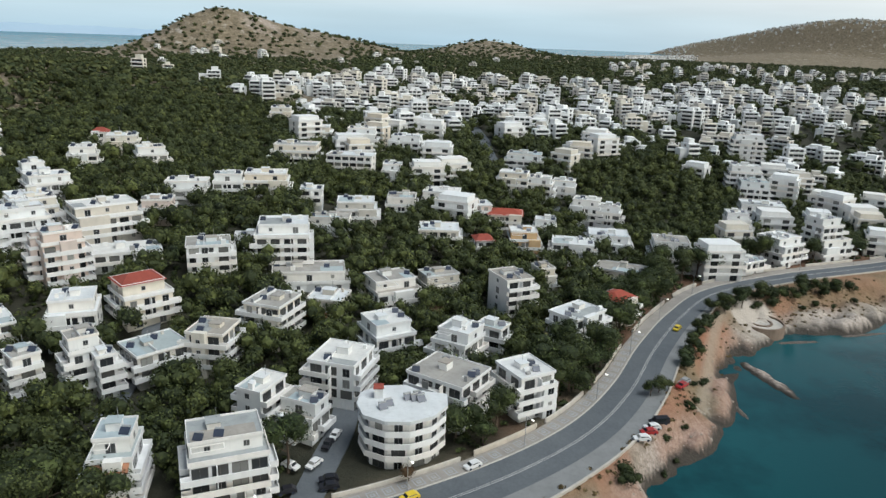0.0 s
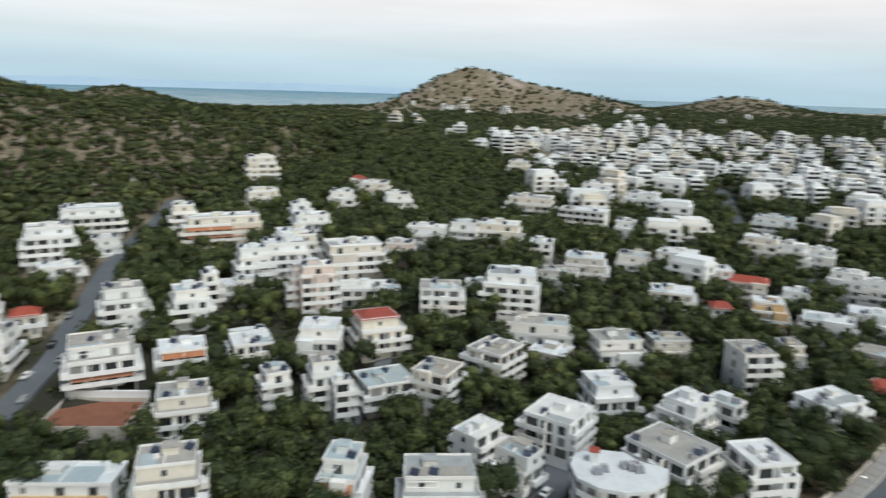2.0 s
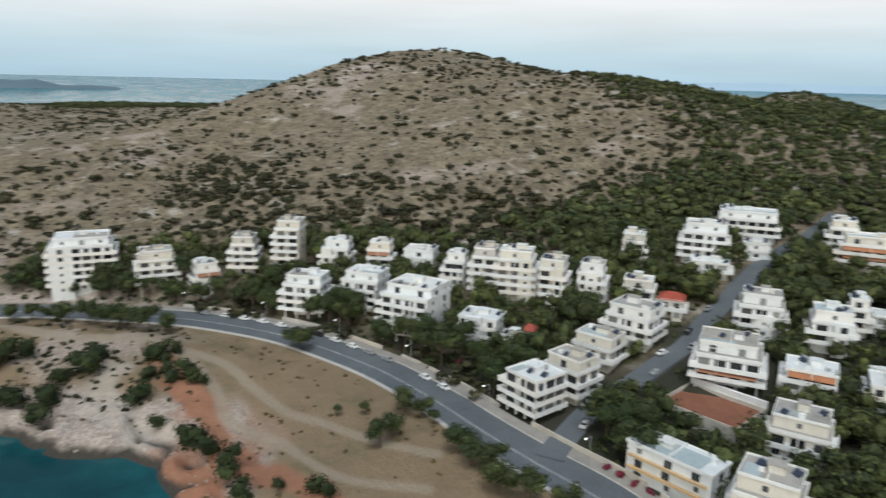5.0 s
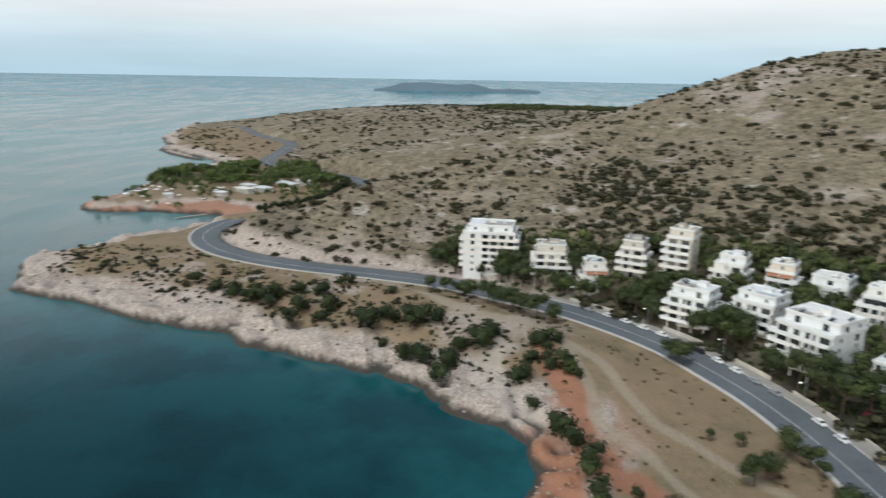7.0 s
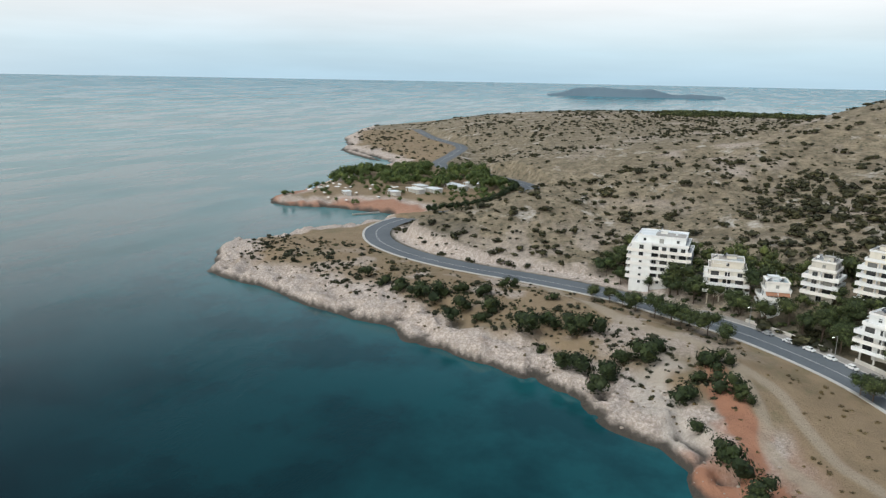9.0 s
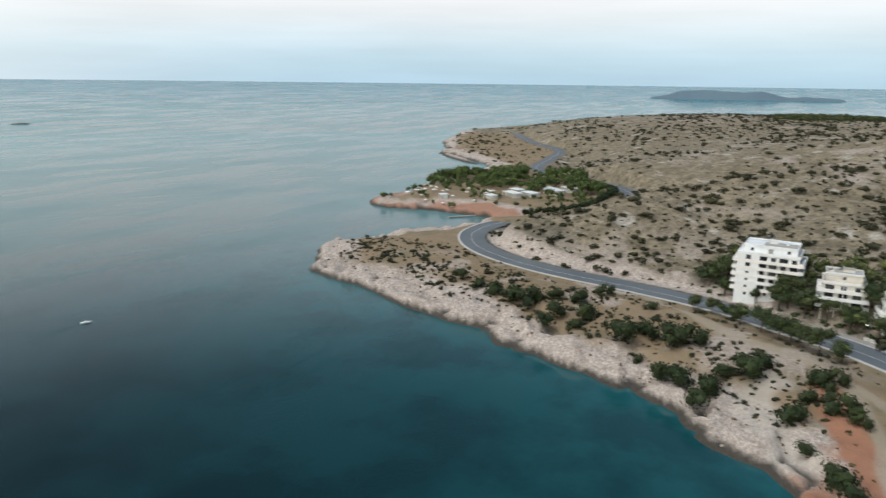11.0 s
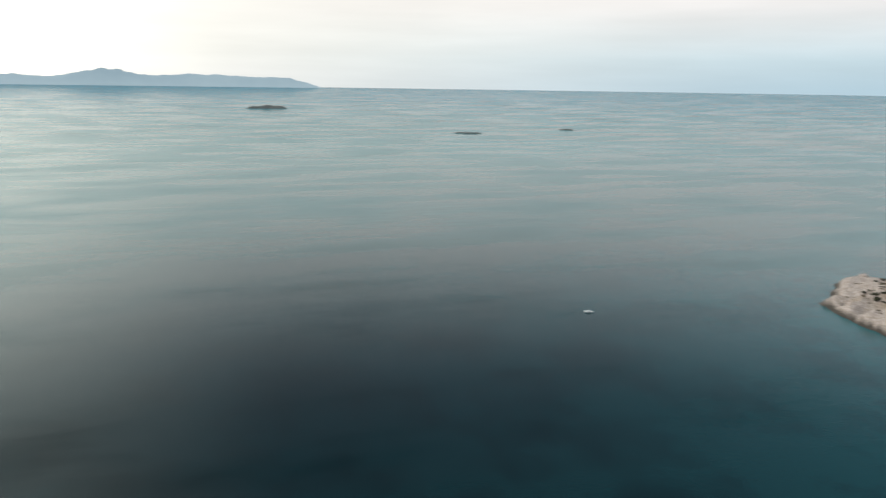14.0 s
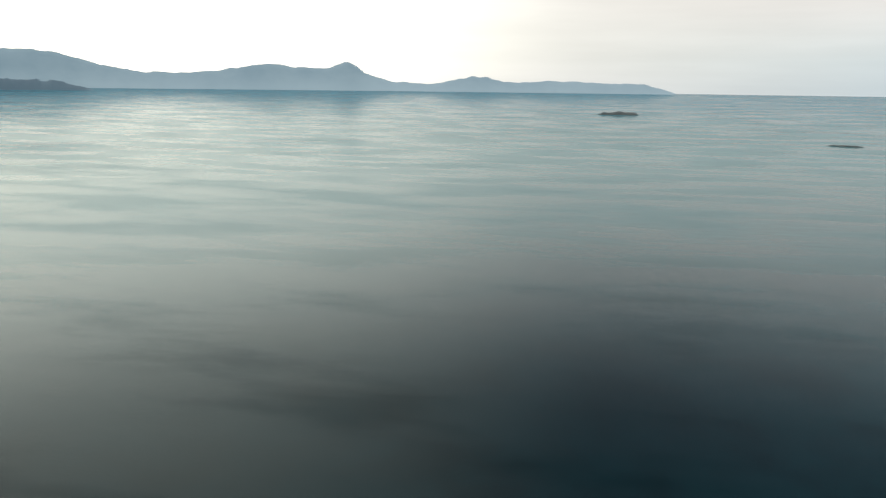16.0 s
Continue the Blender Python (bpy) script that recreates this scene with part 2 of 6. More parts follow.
def sea_material():
    m, n, l, b = material("sea_water", 0.06)
    b.inputs["IOR"].default_value, b.inputs["Specular IOR Level"].default_value = 1.33, 0.5
    b.inputs["Specular Tint"].default_value = (0.80, 1.0, 0.97, 1)
    shallow = n.new("ShaderNodeAttribute")
    shallow.attribute_name = "shallow"
    weed = noise_node(n, l, 0.025, 5, 0.6)
    ruffled = n.new("ShaderNodeAttribute")
    ruffled.attribute_name = "open_water"
    deep = mix(n, l, ramp(n, l, weed.outputs[0], [(0.42, (0, 0, 0)), (0.62, (1, 1, 1))]), (0.0007, 0.0065, 0.0095), (0.0004, 0.0032, 0.0048))
    deep = mix(n, l, ruffled.outputs["Fac"], deep, (0.010, 0.085, 0.088))
    near = mix(n, l, ramp(n, l, weed.outputs[0], [(0.45, (0, 0, 0)), (0.6, (1, 1, 1))]), (0.014, 0.080, 0.092), (0.009, 0.050, 0.060))
    l.new(mix(n, l, shallow.outputs["Fac"], deep, near), b.inputs["Base Color"])
    # calm lanes and ruffled patches
    lanes = noise_node(n, l, 0.0055, 6, 0.55, "Object", (1.0, 1.5, 1.0))
    gloss = ramp(n, l, lanes.outputs[0], [(0.38, (0.03, 0.03, 0.03)), (0.52, (0.05, 0.05, 0.05)), (0.68, (0.10, 0.10, 0.10))])
    streaks = noise_node(n, l, 0.012, 7, 0.6, "Object", (0.55, 1.6, 1.0))
    l.new(ramp(n, l, streaks.outputs[0], [(0.40, (0.5, 0.5, 0.5)), (0.52, (0.45, 0.45, 0.45)), (0.64, (0.24, 0.24, 0.24))]), b.inputs["Specular IOR Level"])
    l.new(mix(n, l, ruffled.outputs["Fac"], gloss, ramp(n, l, lanes.outputs[0], [(0.40, (0.12, 0.12, 0.12)), (0.54, (0.15, 0.15, 0.15)), (0.70, (0.22, 0.22, 0.22))])), b.inputs["Roughness"])
    swell, chop = noise_node(n, l, 0.06, 3, 0.5, "Object", (1.0, 2.2, 1.0)), noise_node(n, l, 0.55, 3, 0.6, "Object", (1.0, 2.4, 1.0))
    b1 = n.new("ShaderNodeBump")
    b1.inputs["Strength"].default_value, b1.inputs["Distance"].default_value = 0.025, 0.5
    l.new(swell.outputs[0], b1.inputs["Height"])
    b2 = n.new("ShaderNodeBump")
    b2.inputs["Strength"].default_value, b2.inputs["Distance"].default_value = 0.28, 0.2
    calm = n.new("ShaderNodeMapRange")
    calm.inputs["To Min"].default_value, calm.inputs["To Max"].default_value = 0.22, 0.02
    l.new(ruffled.outputs["Fac"], calm.inputs["Value"])
    l.new(calm.outputs[0], b2.inputs["Strength"])
    l.new(chop.outputs[0], b2.inputs["Height"])
    l.new(b1.outputs[0], b2.inputs["Normal"])
    l.new(b2.outputs[0], b.inputs["Normal"])
    # wind-roughened far water: own blue, haze and sky sheen painted as a diffuse share
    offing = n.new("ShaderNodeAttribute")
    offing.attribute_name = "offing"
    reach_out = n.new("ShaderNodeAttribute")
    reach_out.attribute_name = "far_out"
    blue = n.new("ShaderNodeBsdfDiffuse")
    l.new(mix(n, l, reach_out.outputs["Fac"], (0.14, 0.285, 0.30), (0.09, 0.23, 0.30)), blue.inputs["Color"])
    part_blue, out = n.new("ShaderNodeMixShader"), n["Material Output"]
    # streak noise also draws the ruffled lanes into this painted blue
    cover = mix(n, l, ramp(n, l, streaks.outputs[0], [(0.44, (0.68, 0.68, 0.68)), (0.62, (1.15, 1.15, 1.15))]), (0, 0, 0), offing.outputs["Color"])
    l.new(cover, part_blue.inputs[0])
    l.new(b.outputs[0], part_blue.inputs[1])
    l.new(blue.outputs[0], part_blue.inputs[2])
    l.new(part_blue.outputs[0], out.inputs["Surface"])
    return m


SEA = sea_material()
STRAW = foliage("dry_grass", (0.07, 0.048, 0.026), (0.21, 0.15, 0.08))
BOULDER = painted("shore_stone", (0.42, 0.355, 0.30), 0.6, 0.9)
LEAFY = foliage("garden_leaves", (0.022, 0.045, 0.015), (0.112, 0.152, 0.050))
SHRUB = foliage("dark_shrub", (0.008, 0.016, 0.007), (0.046, 0.064, 0.023))

# ---- the lie of the land ----
def vnoise(x, y, seed=0):
    """Smooth value noise of two arrays, -1 to 1."""
    x, y = np.asarray(x, float), np.asarray(y, float)
    xi, yi = np.floor(x).astype(np.int64), np.floor(y).astype(np.int64)
    fx, fy = x - xi, y - yi
    fx, fy = fx * fx * (3 - 2 * fx), fy * fy * (3 - 2 * fy)

    def rnd(i, j):
        h = (i * 374761393 + j * 668265263 + seed * 974711) & 0x7FFFFFFF
        h = ((h ^ (h >> 13)) * 1274126177) & 0x7FFFFFFF
        return ((h ^ (h >> 16)) & 0xFFFF) / 32767.5 - 1

    a = rnd(xi, yi) * (1 - fx) + rnd(xi + 1, yi) * fx
    b = rnd(xi, yi + 1) * (1 - fx) + rnd(xi + 1, yi + 1) * fx
    return a * (1 - fy) + b * fy


def fbm(x, y, scale, octaves=4, seed=0):
    out, amp, tot = 0, 1.0, 0.0
    for k in range(octaves):
        out = out + amp * vnoise(x / scale * 2**k, y / scale * 2**k, seed + k)
        tot += amp
        amp *= 0.5
    return out / tot


def smooth(a, b, v):
    q = np.clip((v - a) / (b - a), 0, 1)
    return q * q * (3 - 2 * q)


# the shore, from the far east along the town bay, the headland, the spit and the bare peninsula
COAST_TOWN = [(4700, 100), (2200, 500), (900, 480), (420, 335), (260, 290), (176, 256), (151, 245), (131, 239), (112, 227),
              (100, 209), (89, 186), (74, 164), (62, 153), (54, 142), (44, 128), (25, 114), (0, 98), (-30, 82), (-65, 60),
              (-95, 30), (-125, -2), (-145, -10), (-164, -6), (-182, -10)]
COAST_CAPE = [(-195, -29), (-209, -50), (-218, -73), (-223, -92), (-229, -104), (-229, -123), (-239, -131), (-247, -179),
              (-259, -201), (-261, -229), (-270, -255), (-294, -273), (-323, -290), (-340, -275), (-368, -269), (-391, -253),
              (-425, -240), (-445, -238), (-457, -252), (-456, -275), (-451, -313), (-440, -351), (-460, -366), (-487, -361)]
COAST_FAR = [(-537, -372), (-600, -385), (-650, -392), (-723, -395), (-756, -423), (-847, -547), (-884, -560), (-1000, -640),
             (-1200, -720), (-1500, -700), (-1750, -400), (-1750, 0), (-1600, 400), (-1500, 1000), (-1600, 1700), (-1200, 2600),
             (-300, 3300), (600, 4700), (4700, 4700)]
COAST = np.array(COAST_TOWN + COAST_CAPE + COAST_FAR, float)

ROAD_EAST = [(1500, 640), (800, 520), (420, 385), (260, 330), (202, 304), (150, 283), (110, 260), (88, 234), (70, 205), (56, 178), (42, 157),
             (26, 141), (5, 126), (-20, 113), (-60, 99), (-100, 88), (-120, 84), (-137, 78), (-156, 72), (-178, 66), (-203, 57)]
ROAD_WEST = [(-225, 45), (-243, 33), (-260, 16), (-275, -4), (-288, -30), (-299, -55), (-306, -90), (-312, -136), (-324, -172),
             (-343, -198), (-370, -213), (-396, -211), (-425, -190), (-470, -172), (-515, -172), (-565, -180), (-606, -227),
             (-631, -277), (-672, -315), (-765, -340), (-860, -372), (-958, -459), (-1100, -560)]


def curve_through(pts, step):
    """Evenly spaced points of a smooth line through pts."""
    p = np.array(pts, float)
    p = np.vstack([2 * p[0] - p[1], p, 2 * p[-1] - p[-2]])
    out = []
    for i in range(1, len(p) - 2):
        n = max(2, int(np.hypot(*(p[i + 1] - p[i])) / step))
        for k in range(n):
            u = k / n
            out.append(0.5 * (2 * p[i] + (p[i + 1] - p[i - 1]) * u + (2 * p[i - 1] - 5 * p[i] + 4 * p[i + 1] - p[i + 2]) * u * u
                              + (3 * p[i] - p[i - 1] - 3 * p[i + 1] + p[i + 2]) * u**3))
    out.append(p[-2])
    return np.array(out)


ROAD = curve_through(ROAD_EAST + ROAD_WEST, 6)


def dist_line(x, y, line, closed=False):
    best = np.full(np.shape(x), 1e9)
    n = len(line)
    for i in range(n if closed else n - 1):
        a, b = line[i], line[(i + 1) % n]
        dx, dy = b - a
        u = np.clip(((x - a[0]) * dx + (y - a[1]) * dy) / (dx * dx + dy * dy), 0, 1)
        best = np.minimum(best, (x - a[0] - u * dx)**2 + (y - a[1] - u * dy)**2)
    return np.sqrt(best)


def inside(x, y, poly):
    r = np.zeros(np.shape(x), bool)
    n = len(poly)
    for i in range(n):
        (x0, y0), (x1, y1) = poly[i], poly[(i + 1) % n]
        if y0 != y1:
            r ^= ((y0 > y) != (y1 > y)) & (x < (x1 - x0) * (y - y0) / (y1 - y0) + x0)
    return r


def shore(x, y):
    """Metres inland of the shore; negative over the sea."""
    d = dist_line(x, y, COAST, True)
    return np.where(inside(x, y, COAST), d, -d)


# hills: x, y, height, long and cross spread, turn of the long axis
HILLS = [
    (-713, 218, 55, 164, 126, -5),
    (-782, 371, 33, 147, 207, 52),
    (-640, 616, 19, 438, 60, -62),
    (-887, 923, 31, 60, 60, -50),
    (-680, 458, 16, 60, 40, -40),
    (-358, 445, 29, 191, 96, -127),
    (-479, 1537, 76, 60, 98, -50),
    (-297, 1669, 48, 151, 104, 46),
    (133, 2308, 24, 115, 181, 30),
    (180, 2406, 30, 125, 60, 20),
    (2027, 3577, 192, 760, 79, -54),
    (1635, 3346, 42, 262, 370, -40),
]


# the spur that comes down from the bare hill to the bend of the road
SPUR_FOOT, SPUR_HEAD = np.array([-357.0, -179.0]), np.array([-617.0, 99.0])

SPUR_AT = [-0.1, 0.0, 0.065, 0.166, 0.27, 0.364, 0.516, 0.679, 0.793, 0.999]
SPUR_TOP = [6.0, 20.5, 25.6, 34.1, 37.8, 45.2, 52.6, 63.3, 75.0, 96.8]


def spur(x, y):
    """Height of the spur's flanks, gentle towards the road and steep towards the valley behind, and how deep the valley cuts."""
    ax = SPUR_HEAD - SPUR_FOOT
    length = np.hypot(*ax)
    ax = ax / length
    u = ((x - SPUR_FOOT[0]) * ax[0] + (y - SPUR_FOOT[1]) * ax[1]) / length
    v = (x - SPUR_FOOT[0]) * ax[1] - (y - SPUR_FOOT[1]) * ax[0]
    crest = np.interp(u, SPUR_AT, SPUR_TOP)
    v = v + 7 * fbm(x, y, 70, 3, 83) * smooth(0.05, 0.3, u)
    flank = crest + 2.0 * fbm(x, y, 26, 3, 84) - np.where(v > 0, 0.15 * v + 0.0012 * np.clip(v, 0, 200)**2, -0.45 * v)
    flank = flank - 40 * smooth(0.95, 1.2, u) - 60 * smooth(0.0, -0.14, u)
    valley = 15 * np.exp(-0.5 * ((v + 85) / 40)**2) * smooth(0.05, 0.25, u) * smooth(1.05, 0.75, u)
    return flank, valley


def height(x, y):
    x, y = np.asarray(x, float), np.asarray(y, float)
    s = shore(x, y)
    s = s + fbm(x, y, 18, 2, 5) * 4.5 * smooth(300, 0, np.abs(s))
    z = np.interp(s, [-60, -12, 0, 3, 11, 28, 100, 180, 260, 400, 700, 1000, 2500], [-14, -3, 0, 1.4, 2.9, 7.7, 10, 28, 37, 46, 54, 58, 60])
    for hx, hy, hz, la, lb, turn in HILLS:
        c, q = math.cos(radians(turn)), math.sin(radians(turn))
        u, v = (x - hx) * c + (y - hy) * q, -(x - hx) * q + (y - hy) * c
        z = z + hz * np.exp(-0.5 * ((u / la)**2 + (v / lb)**2)) * smooth(0, 60, s)
    flank, valley = spur(x, y)
    z = z - valley * smooth(12, 26, z)
    soft = np.clip(0.5 + (flank - z) / 10.0, 0, 1)  # a rounded meeting of spur and plain
    z = np.where(s > 15, z * (1 - soft) + flank * soft + 2.5 * soft * (1 - soft), z)
    # hillside roughness grows with height, town and road stay even
    z = z + fbm(x, y, 60, 4, 11) * 3.0 * smooth(40, 90, z) + fbm(x, y, 12, 2, 3) * 0.9 * smooth(30, 3, s) * smooth(-6, 2, s)
    crag = 1 - 2.4 * np.abs(fbm(x, y, 13, 3, 44)) + 0.5 * fbm(x, y, 5, 2, 46)
    z = z + crag * np.where(x > -60, 2.3 * smooth(20, 8, s), 2.9 * smooth(30, 8, s)) * smooth(-2, 3, s)
    r = dist_line(x, y, ROAD)
    k = np.where(x > -60, smooth(20, 9.5, r) * smooth(1, 9, s), np.where(x < -325, smooth(21, 10.5, r), smooth(30, 13, r)))
    zr = np.where(x < -400, 12.0, 9.0)
    z = np.where(s > -3, z * (1 - k) + zr * k, z)
    return z



def mesh_from(name, verts, faces, mats, parent=None, mat_index=None):
    me = bpy.data.meshes.new(name)
    me.from_pydata([tuple(v) for v in verts], [], faces)
    for m in mats:
        me.materials.append(m)
    if mat_index is not None:
        me.polygons.foreach_set("material_index", mat_index)
    ob = new(name, me)
    if parent:
        ob.parent = parent
    return ob


def sheet(name, xx, yy, zz, keep, mat):
    """A quad sheet over two grids of places; keep picks the cells."""
    rows, cols = xx.shape
    me = bpy.data.meshes.new(name)
    idx = np.arange(rows * cols).reshape(rows, cols)
    q = np.stack([idx[:-1, :-1], idx[1:, :-1], idx[1:, 1:], idx[:-1, 1:]], -1)[keep]
    used, inv = np.unique(q.ravel(), return_inverse=True)
    co = np.stack([xx.ravel(), yy.ravel(), zz.ravel()], -1)[used]
    me.vertices.add(len(used))
    me.vertices.foreach_set("co", co.ravel())
    me.loops.add(len(inv))
    me.loops.foreach_set("vertex_index", inv.astype(np.int32))
    me.polygons.add(len(inv) // 4)
    me.polygons.foreach_set("loop_start", np.arange(0, len(inv), 4, dtype=np.int32))
    me.polygons.foreach_set("use_smooth", np.ones(len(inv) // 4, bool))
    me.update(calc_edges=True)
    me.validate()
    me.materials.append(mat)
    return new(name, me), used


def store(ob, name, values):
    a = ob.data.attributes.new(name, "FLOAT", "POINT")
    a.data.foreach_set("value", np.asarray(values, np.float32))


# trodden paths on the grassy cape
PATH_A = curve_through([(-300, -86), (-292, -79), (-280, -66), (-266, -52), (-255, -36), (-249, -18), (-238, -5), (-222, 10), (-204, 17), (-185, 24.5), (-177, 31), (-160, 44), (-149, 56)], 3)
PATH_B = curve_through([(-238, -5), (-224, 1.5), (-204, 7), (-191, 8), (-181.6, 13.4), (-168.6, 21), (-148, 31), (-136, 49)], 3)
PATH_C = curve_through([(112, 250), (100, 232), (92, 215), (84, 196), (76, 178)], 3)

RED_BANK = curve_through([(-230, -9), (-215, -3), (-200, 2), (-188, 5), (-176, 8), (-163, 13), (-150, 20), (-140, 27)], 3)
SCREE = curve_through([(-231, -24), (-219, -25), (-205, -19), (-190, -9)], 3)

land_az, land_r = np.radians(np.arange(-60, 152, 0.27)), np.geomspace(85, 4800, 520)
LA, LR = np.meshgrid(land_az, land_r, indexing="ij")
LX, LY = -LR * np.sin(LA), LR * np.cos(LA)
LZ = height(LX, LY)
cell = np.maximum.reduce([LZ[:-1, :-1], LZ[1:, :-1], LZ[1:, 1:], LZ[:-1, 1:]]) > -3.0
land, used = sheet("ground", LX, LY, LZ, cell, GROUND)
gx, gy, gz = LX.ravel()[used], LY.ravel()[used], LZ.ravel()[used]
gs = shore(gx, gy)
wob = fbm(gx, gy, 25, 3, 21)
west = smooth(-60, -110, gx)
cape_x = smooth(-500, -380, gx) * west
road_d = dist_line(gx, gy, ROAD)
lo = np.clip(gs + 14 * wob, 0, 400)
rock = smooth(25, 15, lo + 15 * smooth(-20, 30, gx))
cut_face = smooth(24, 17, road_d) * smooth(9, 11, road_d) * smooth(-298, -312, gx) * smooth(-395, -375, gx) * ~inside(gx, gy, np.vstack([ROAD, [(-1100, -700), (-400, -800), (300, 50), (1500, 300)]]))
store(land, "wet", smooth(2.5, 1.2, gz + 0.6 * wob) * smooth(10, 6, gs))
outcrop = 0.75 * smooth(0.02, 0.30, fbm(gx, gy, 13, 4, 35)) * smooth(-215, -245, gx) * smooth(20, -30, gy) * smooth(400, 330, np.hypot(gx, gy)) * (road_d > 9)
store(land, "rock", np.maximum(np.maximum.reduce([rock, cut_face, outcrop]), smooth(0.25, 0.6, fbm(gx, gy, 40, 4, 33)) * smooth(26, 40, gz) * smooth(-250, -330, gx) * 0.7 + 0.9 * np.exp(-0.5 * (((gx + 615) / 24)**2 + ((gy - 128) / 40)**2)) * smooth(-0.25, 0.2, fbm(gx, gy, 14, 3, 40))))
store(land, "red", 0.45 * smooth(6, 12, gs) * smooth(0, 40, gx) * smooth(-0.35, 0.4, fbm(gx, gy, 16, 3, 27)) * smooth(400, 300, gx) * np.where(road_d < 60, 1, 0) + smooth(0.10, 0.35, fbm(gx, gy, 22, 3, 8)) * smooth(28, 14, lo) * smooth(-240, -205, gx) * 0.5 * 1.0 + smooth(6.0, 1.5, dist_line(gx, gy, RED_BANK) + 5 * fbm(gx, gy, 9, 3, 22)) + 0.9 * smooth(15, 8, lo) * smooth(-186, -174, gx) * smooth(-112, -130, gx) * smooth(-0.5, 0.2, fbm(gx, gy, 12, 3, 24)) + 0.85 * smooth(16, 9, lo) * smooth(-432, -440, gx) * smooth(-560, -520, gx))
seaward = smooth(4, 12, gs) * (road_d < 400) * np.where(inside(gx, gy, np.vstack([ROAD, [(-1100, -700), (-400, -800), (300, 50), (1500, 300)]])), 1, 0)
store(land, "grass", np.clip(seaward, 0, 1))
store(land, "soil", smooth(20, 40, gs) * (1 - np.clip(seaward, 0, 1)) * smooth(-300, -240, gx - 0.5 * gy + 60 * wob) * smooth(1500, 900, np.hypot(gx, gy)))
paths = np.minimum.reduce([dist_line(gx, gy, p) for p in (PATH_A, PATH_B, PATH_C)])
store(land, "path", 0.75 * smooth(2.3, 0.7, paths + 0.9 * wob - 1.5 * smooth(-236, -256, gx)) * (road_d > 8))
store(land, "sand", np.maximum(0.6 * smooth(8, 3, dist_line(gx, gy, SCREE) + 6 * fbm(gx, gy, 12, 3, 25)), np.maximum(smooth(9, 5, np.abs(gs - 5)) * smooth(100, 118, gx) * smooth(218, 232, gy) * 0.55, smooth(14, 11, np.hypot(gx - 121, gy - 243.5)))))
tagged(land, "dry coastal land with pale rocks, scrub and town soil", "ground", kind="structure")

# the sea: one sheet to the horizon, which lies a little below eye level all round
sea_az, sea_r = np.radians(np.arange(0, 360.1, 1.0)), np.concatenate([[0.5, 20, 40], np.geomspace(55, 4900, 260)])
SA, SR = np.meshgrid(sea_az, sea_r, indexing="ij")
SX, SY = -SR * np.sin(SA), SR * np.cos(SA)


def sea_level(r):
    return 75.0 * np.clip((np.asarray(r, float) - 1400) / 3500, 0, 1)


SS = shore(SX, SY)
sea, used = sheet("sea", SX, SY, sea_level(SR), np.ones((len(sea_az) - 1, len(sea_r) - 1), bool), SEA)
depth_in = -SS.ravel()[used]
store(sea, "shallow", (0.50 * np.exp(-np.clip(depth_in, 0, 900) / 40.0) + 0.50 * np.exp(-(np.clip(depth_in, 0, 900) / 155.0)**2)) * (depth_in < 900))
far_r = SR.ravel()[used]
# share of painted haze blue, by distance from the lookout at the origin
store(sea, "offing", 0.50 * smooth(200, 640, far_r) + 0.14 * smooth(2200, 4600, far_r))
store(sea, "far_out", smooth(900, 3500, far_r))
store(sea, "open_water", smooth(130, 1000, depth_in))
tagged(sea, "calm dark teal sea with ruffled lanes at dusk", "sea", kind="structure")


# ---- the coast road ----
def ribbon(name, line, left, right, mat, up, parent=None, thick=0.0):
    """A band along a line, from left to right metres off it, up metres over the ground's road level."""
    d = np.gradient(line, axis=0)
    nrm = np.stack([-d[:, 1], d[:, 0]], -1) / np.hypot(d[:, 0], d[:, 1])[:, None]
    l_off, r_off = (np.asarray(o(line[:, 0]) if callable(o) else np.full(len(line), o))[:, None] for o in (left, right))
    a, b = line + nrm * l_off, line + nrm * r_off
    za = np.array([road_level(*p) for p in line]) + up
    n = len(line)
    v = [(*p, z) for p, z in zip(a, za)] + [(*p, z) for p, z in zip(b, za)]
    f = [(i, n + i, n + i + 1, i + 1) for i in range(n - 1)]
    if thick:
        v += [(x, y, z - thick) for x, y, z in v]
        m = 2 * n
        f += [(i + 1, m + i + 1, m + i, i) for i in range(n - 1)] + [(n + i, m + n + i, m + n + i + 1, n + i + 1) for i in range(n - 1)]
    return mesh_from(name, v, f, [mat], parent)


def road_level(x, y):
    return float(np.interp(x, [-420, -380], [12.0, 9.0]))


def town_edge(x):
    """Offset of the town-side kerb from the centre line."""
    return np.interp(x, [-90, -20, 40, 110], [-8.2, -5.9, -5.5, -4.4])


def sea_edge(x):
    """Offset of the sea-side edge of the carriageway."""
    return np.interp(x, [-290, -200, -20, 110], [7.0, 6.2, 5.6, 4.4])


def strip_edge(x):
    """Offset of the outer edge of the parking strip."""
    return np.interp(x, [-30, 0, 30, 60, 90, 112, 200], [9.0, 12.5, 10.4, 9.0, 7.6, 5.4, 5.4])


def off_by(edge, d):
    return lambda x: edge(x) + d


ROAD_FINE = curve_through(ROAD_EAST + ROAD_WEST, 4)

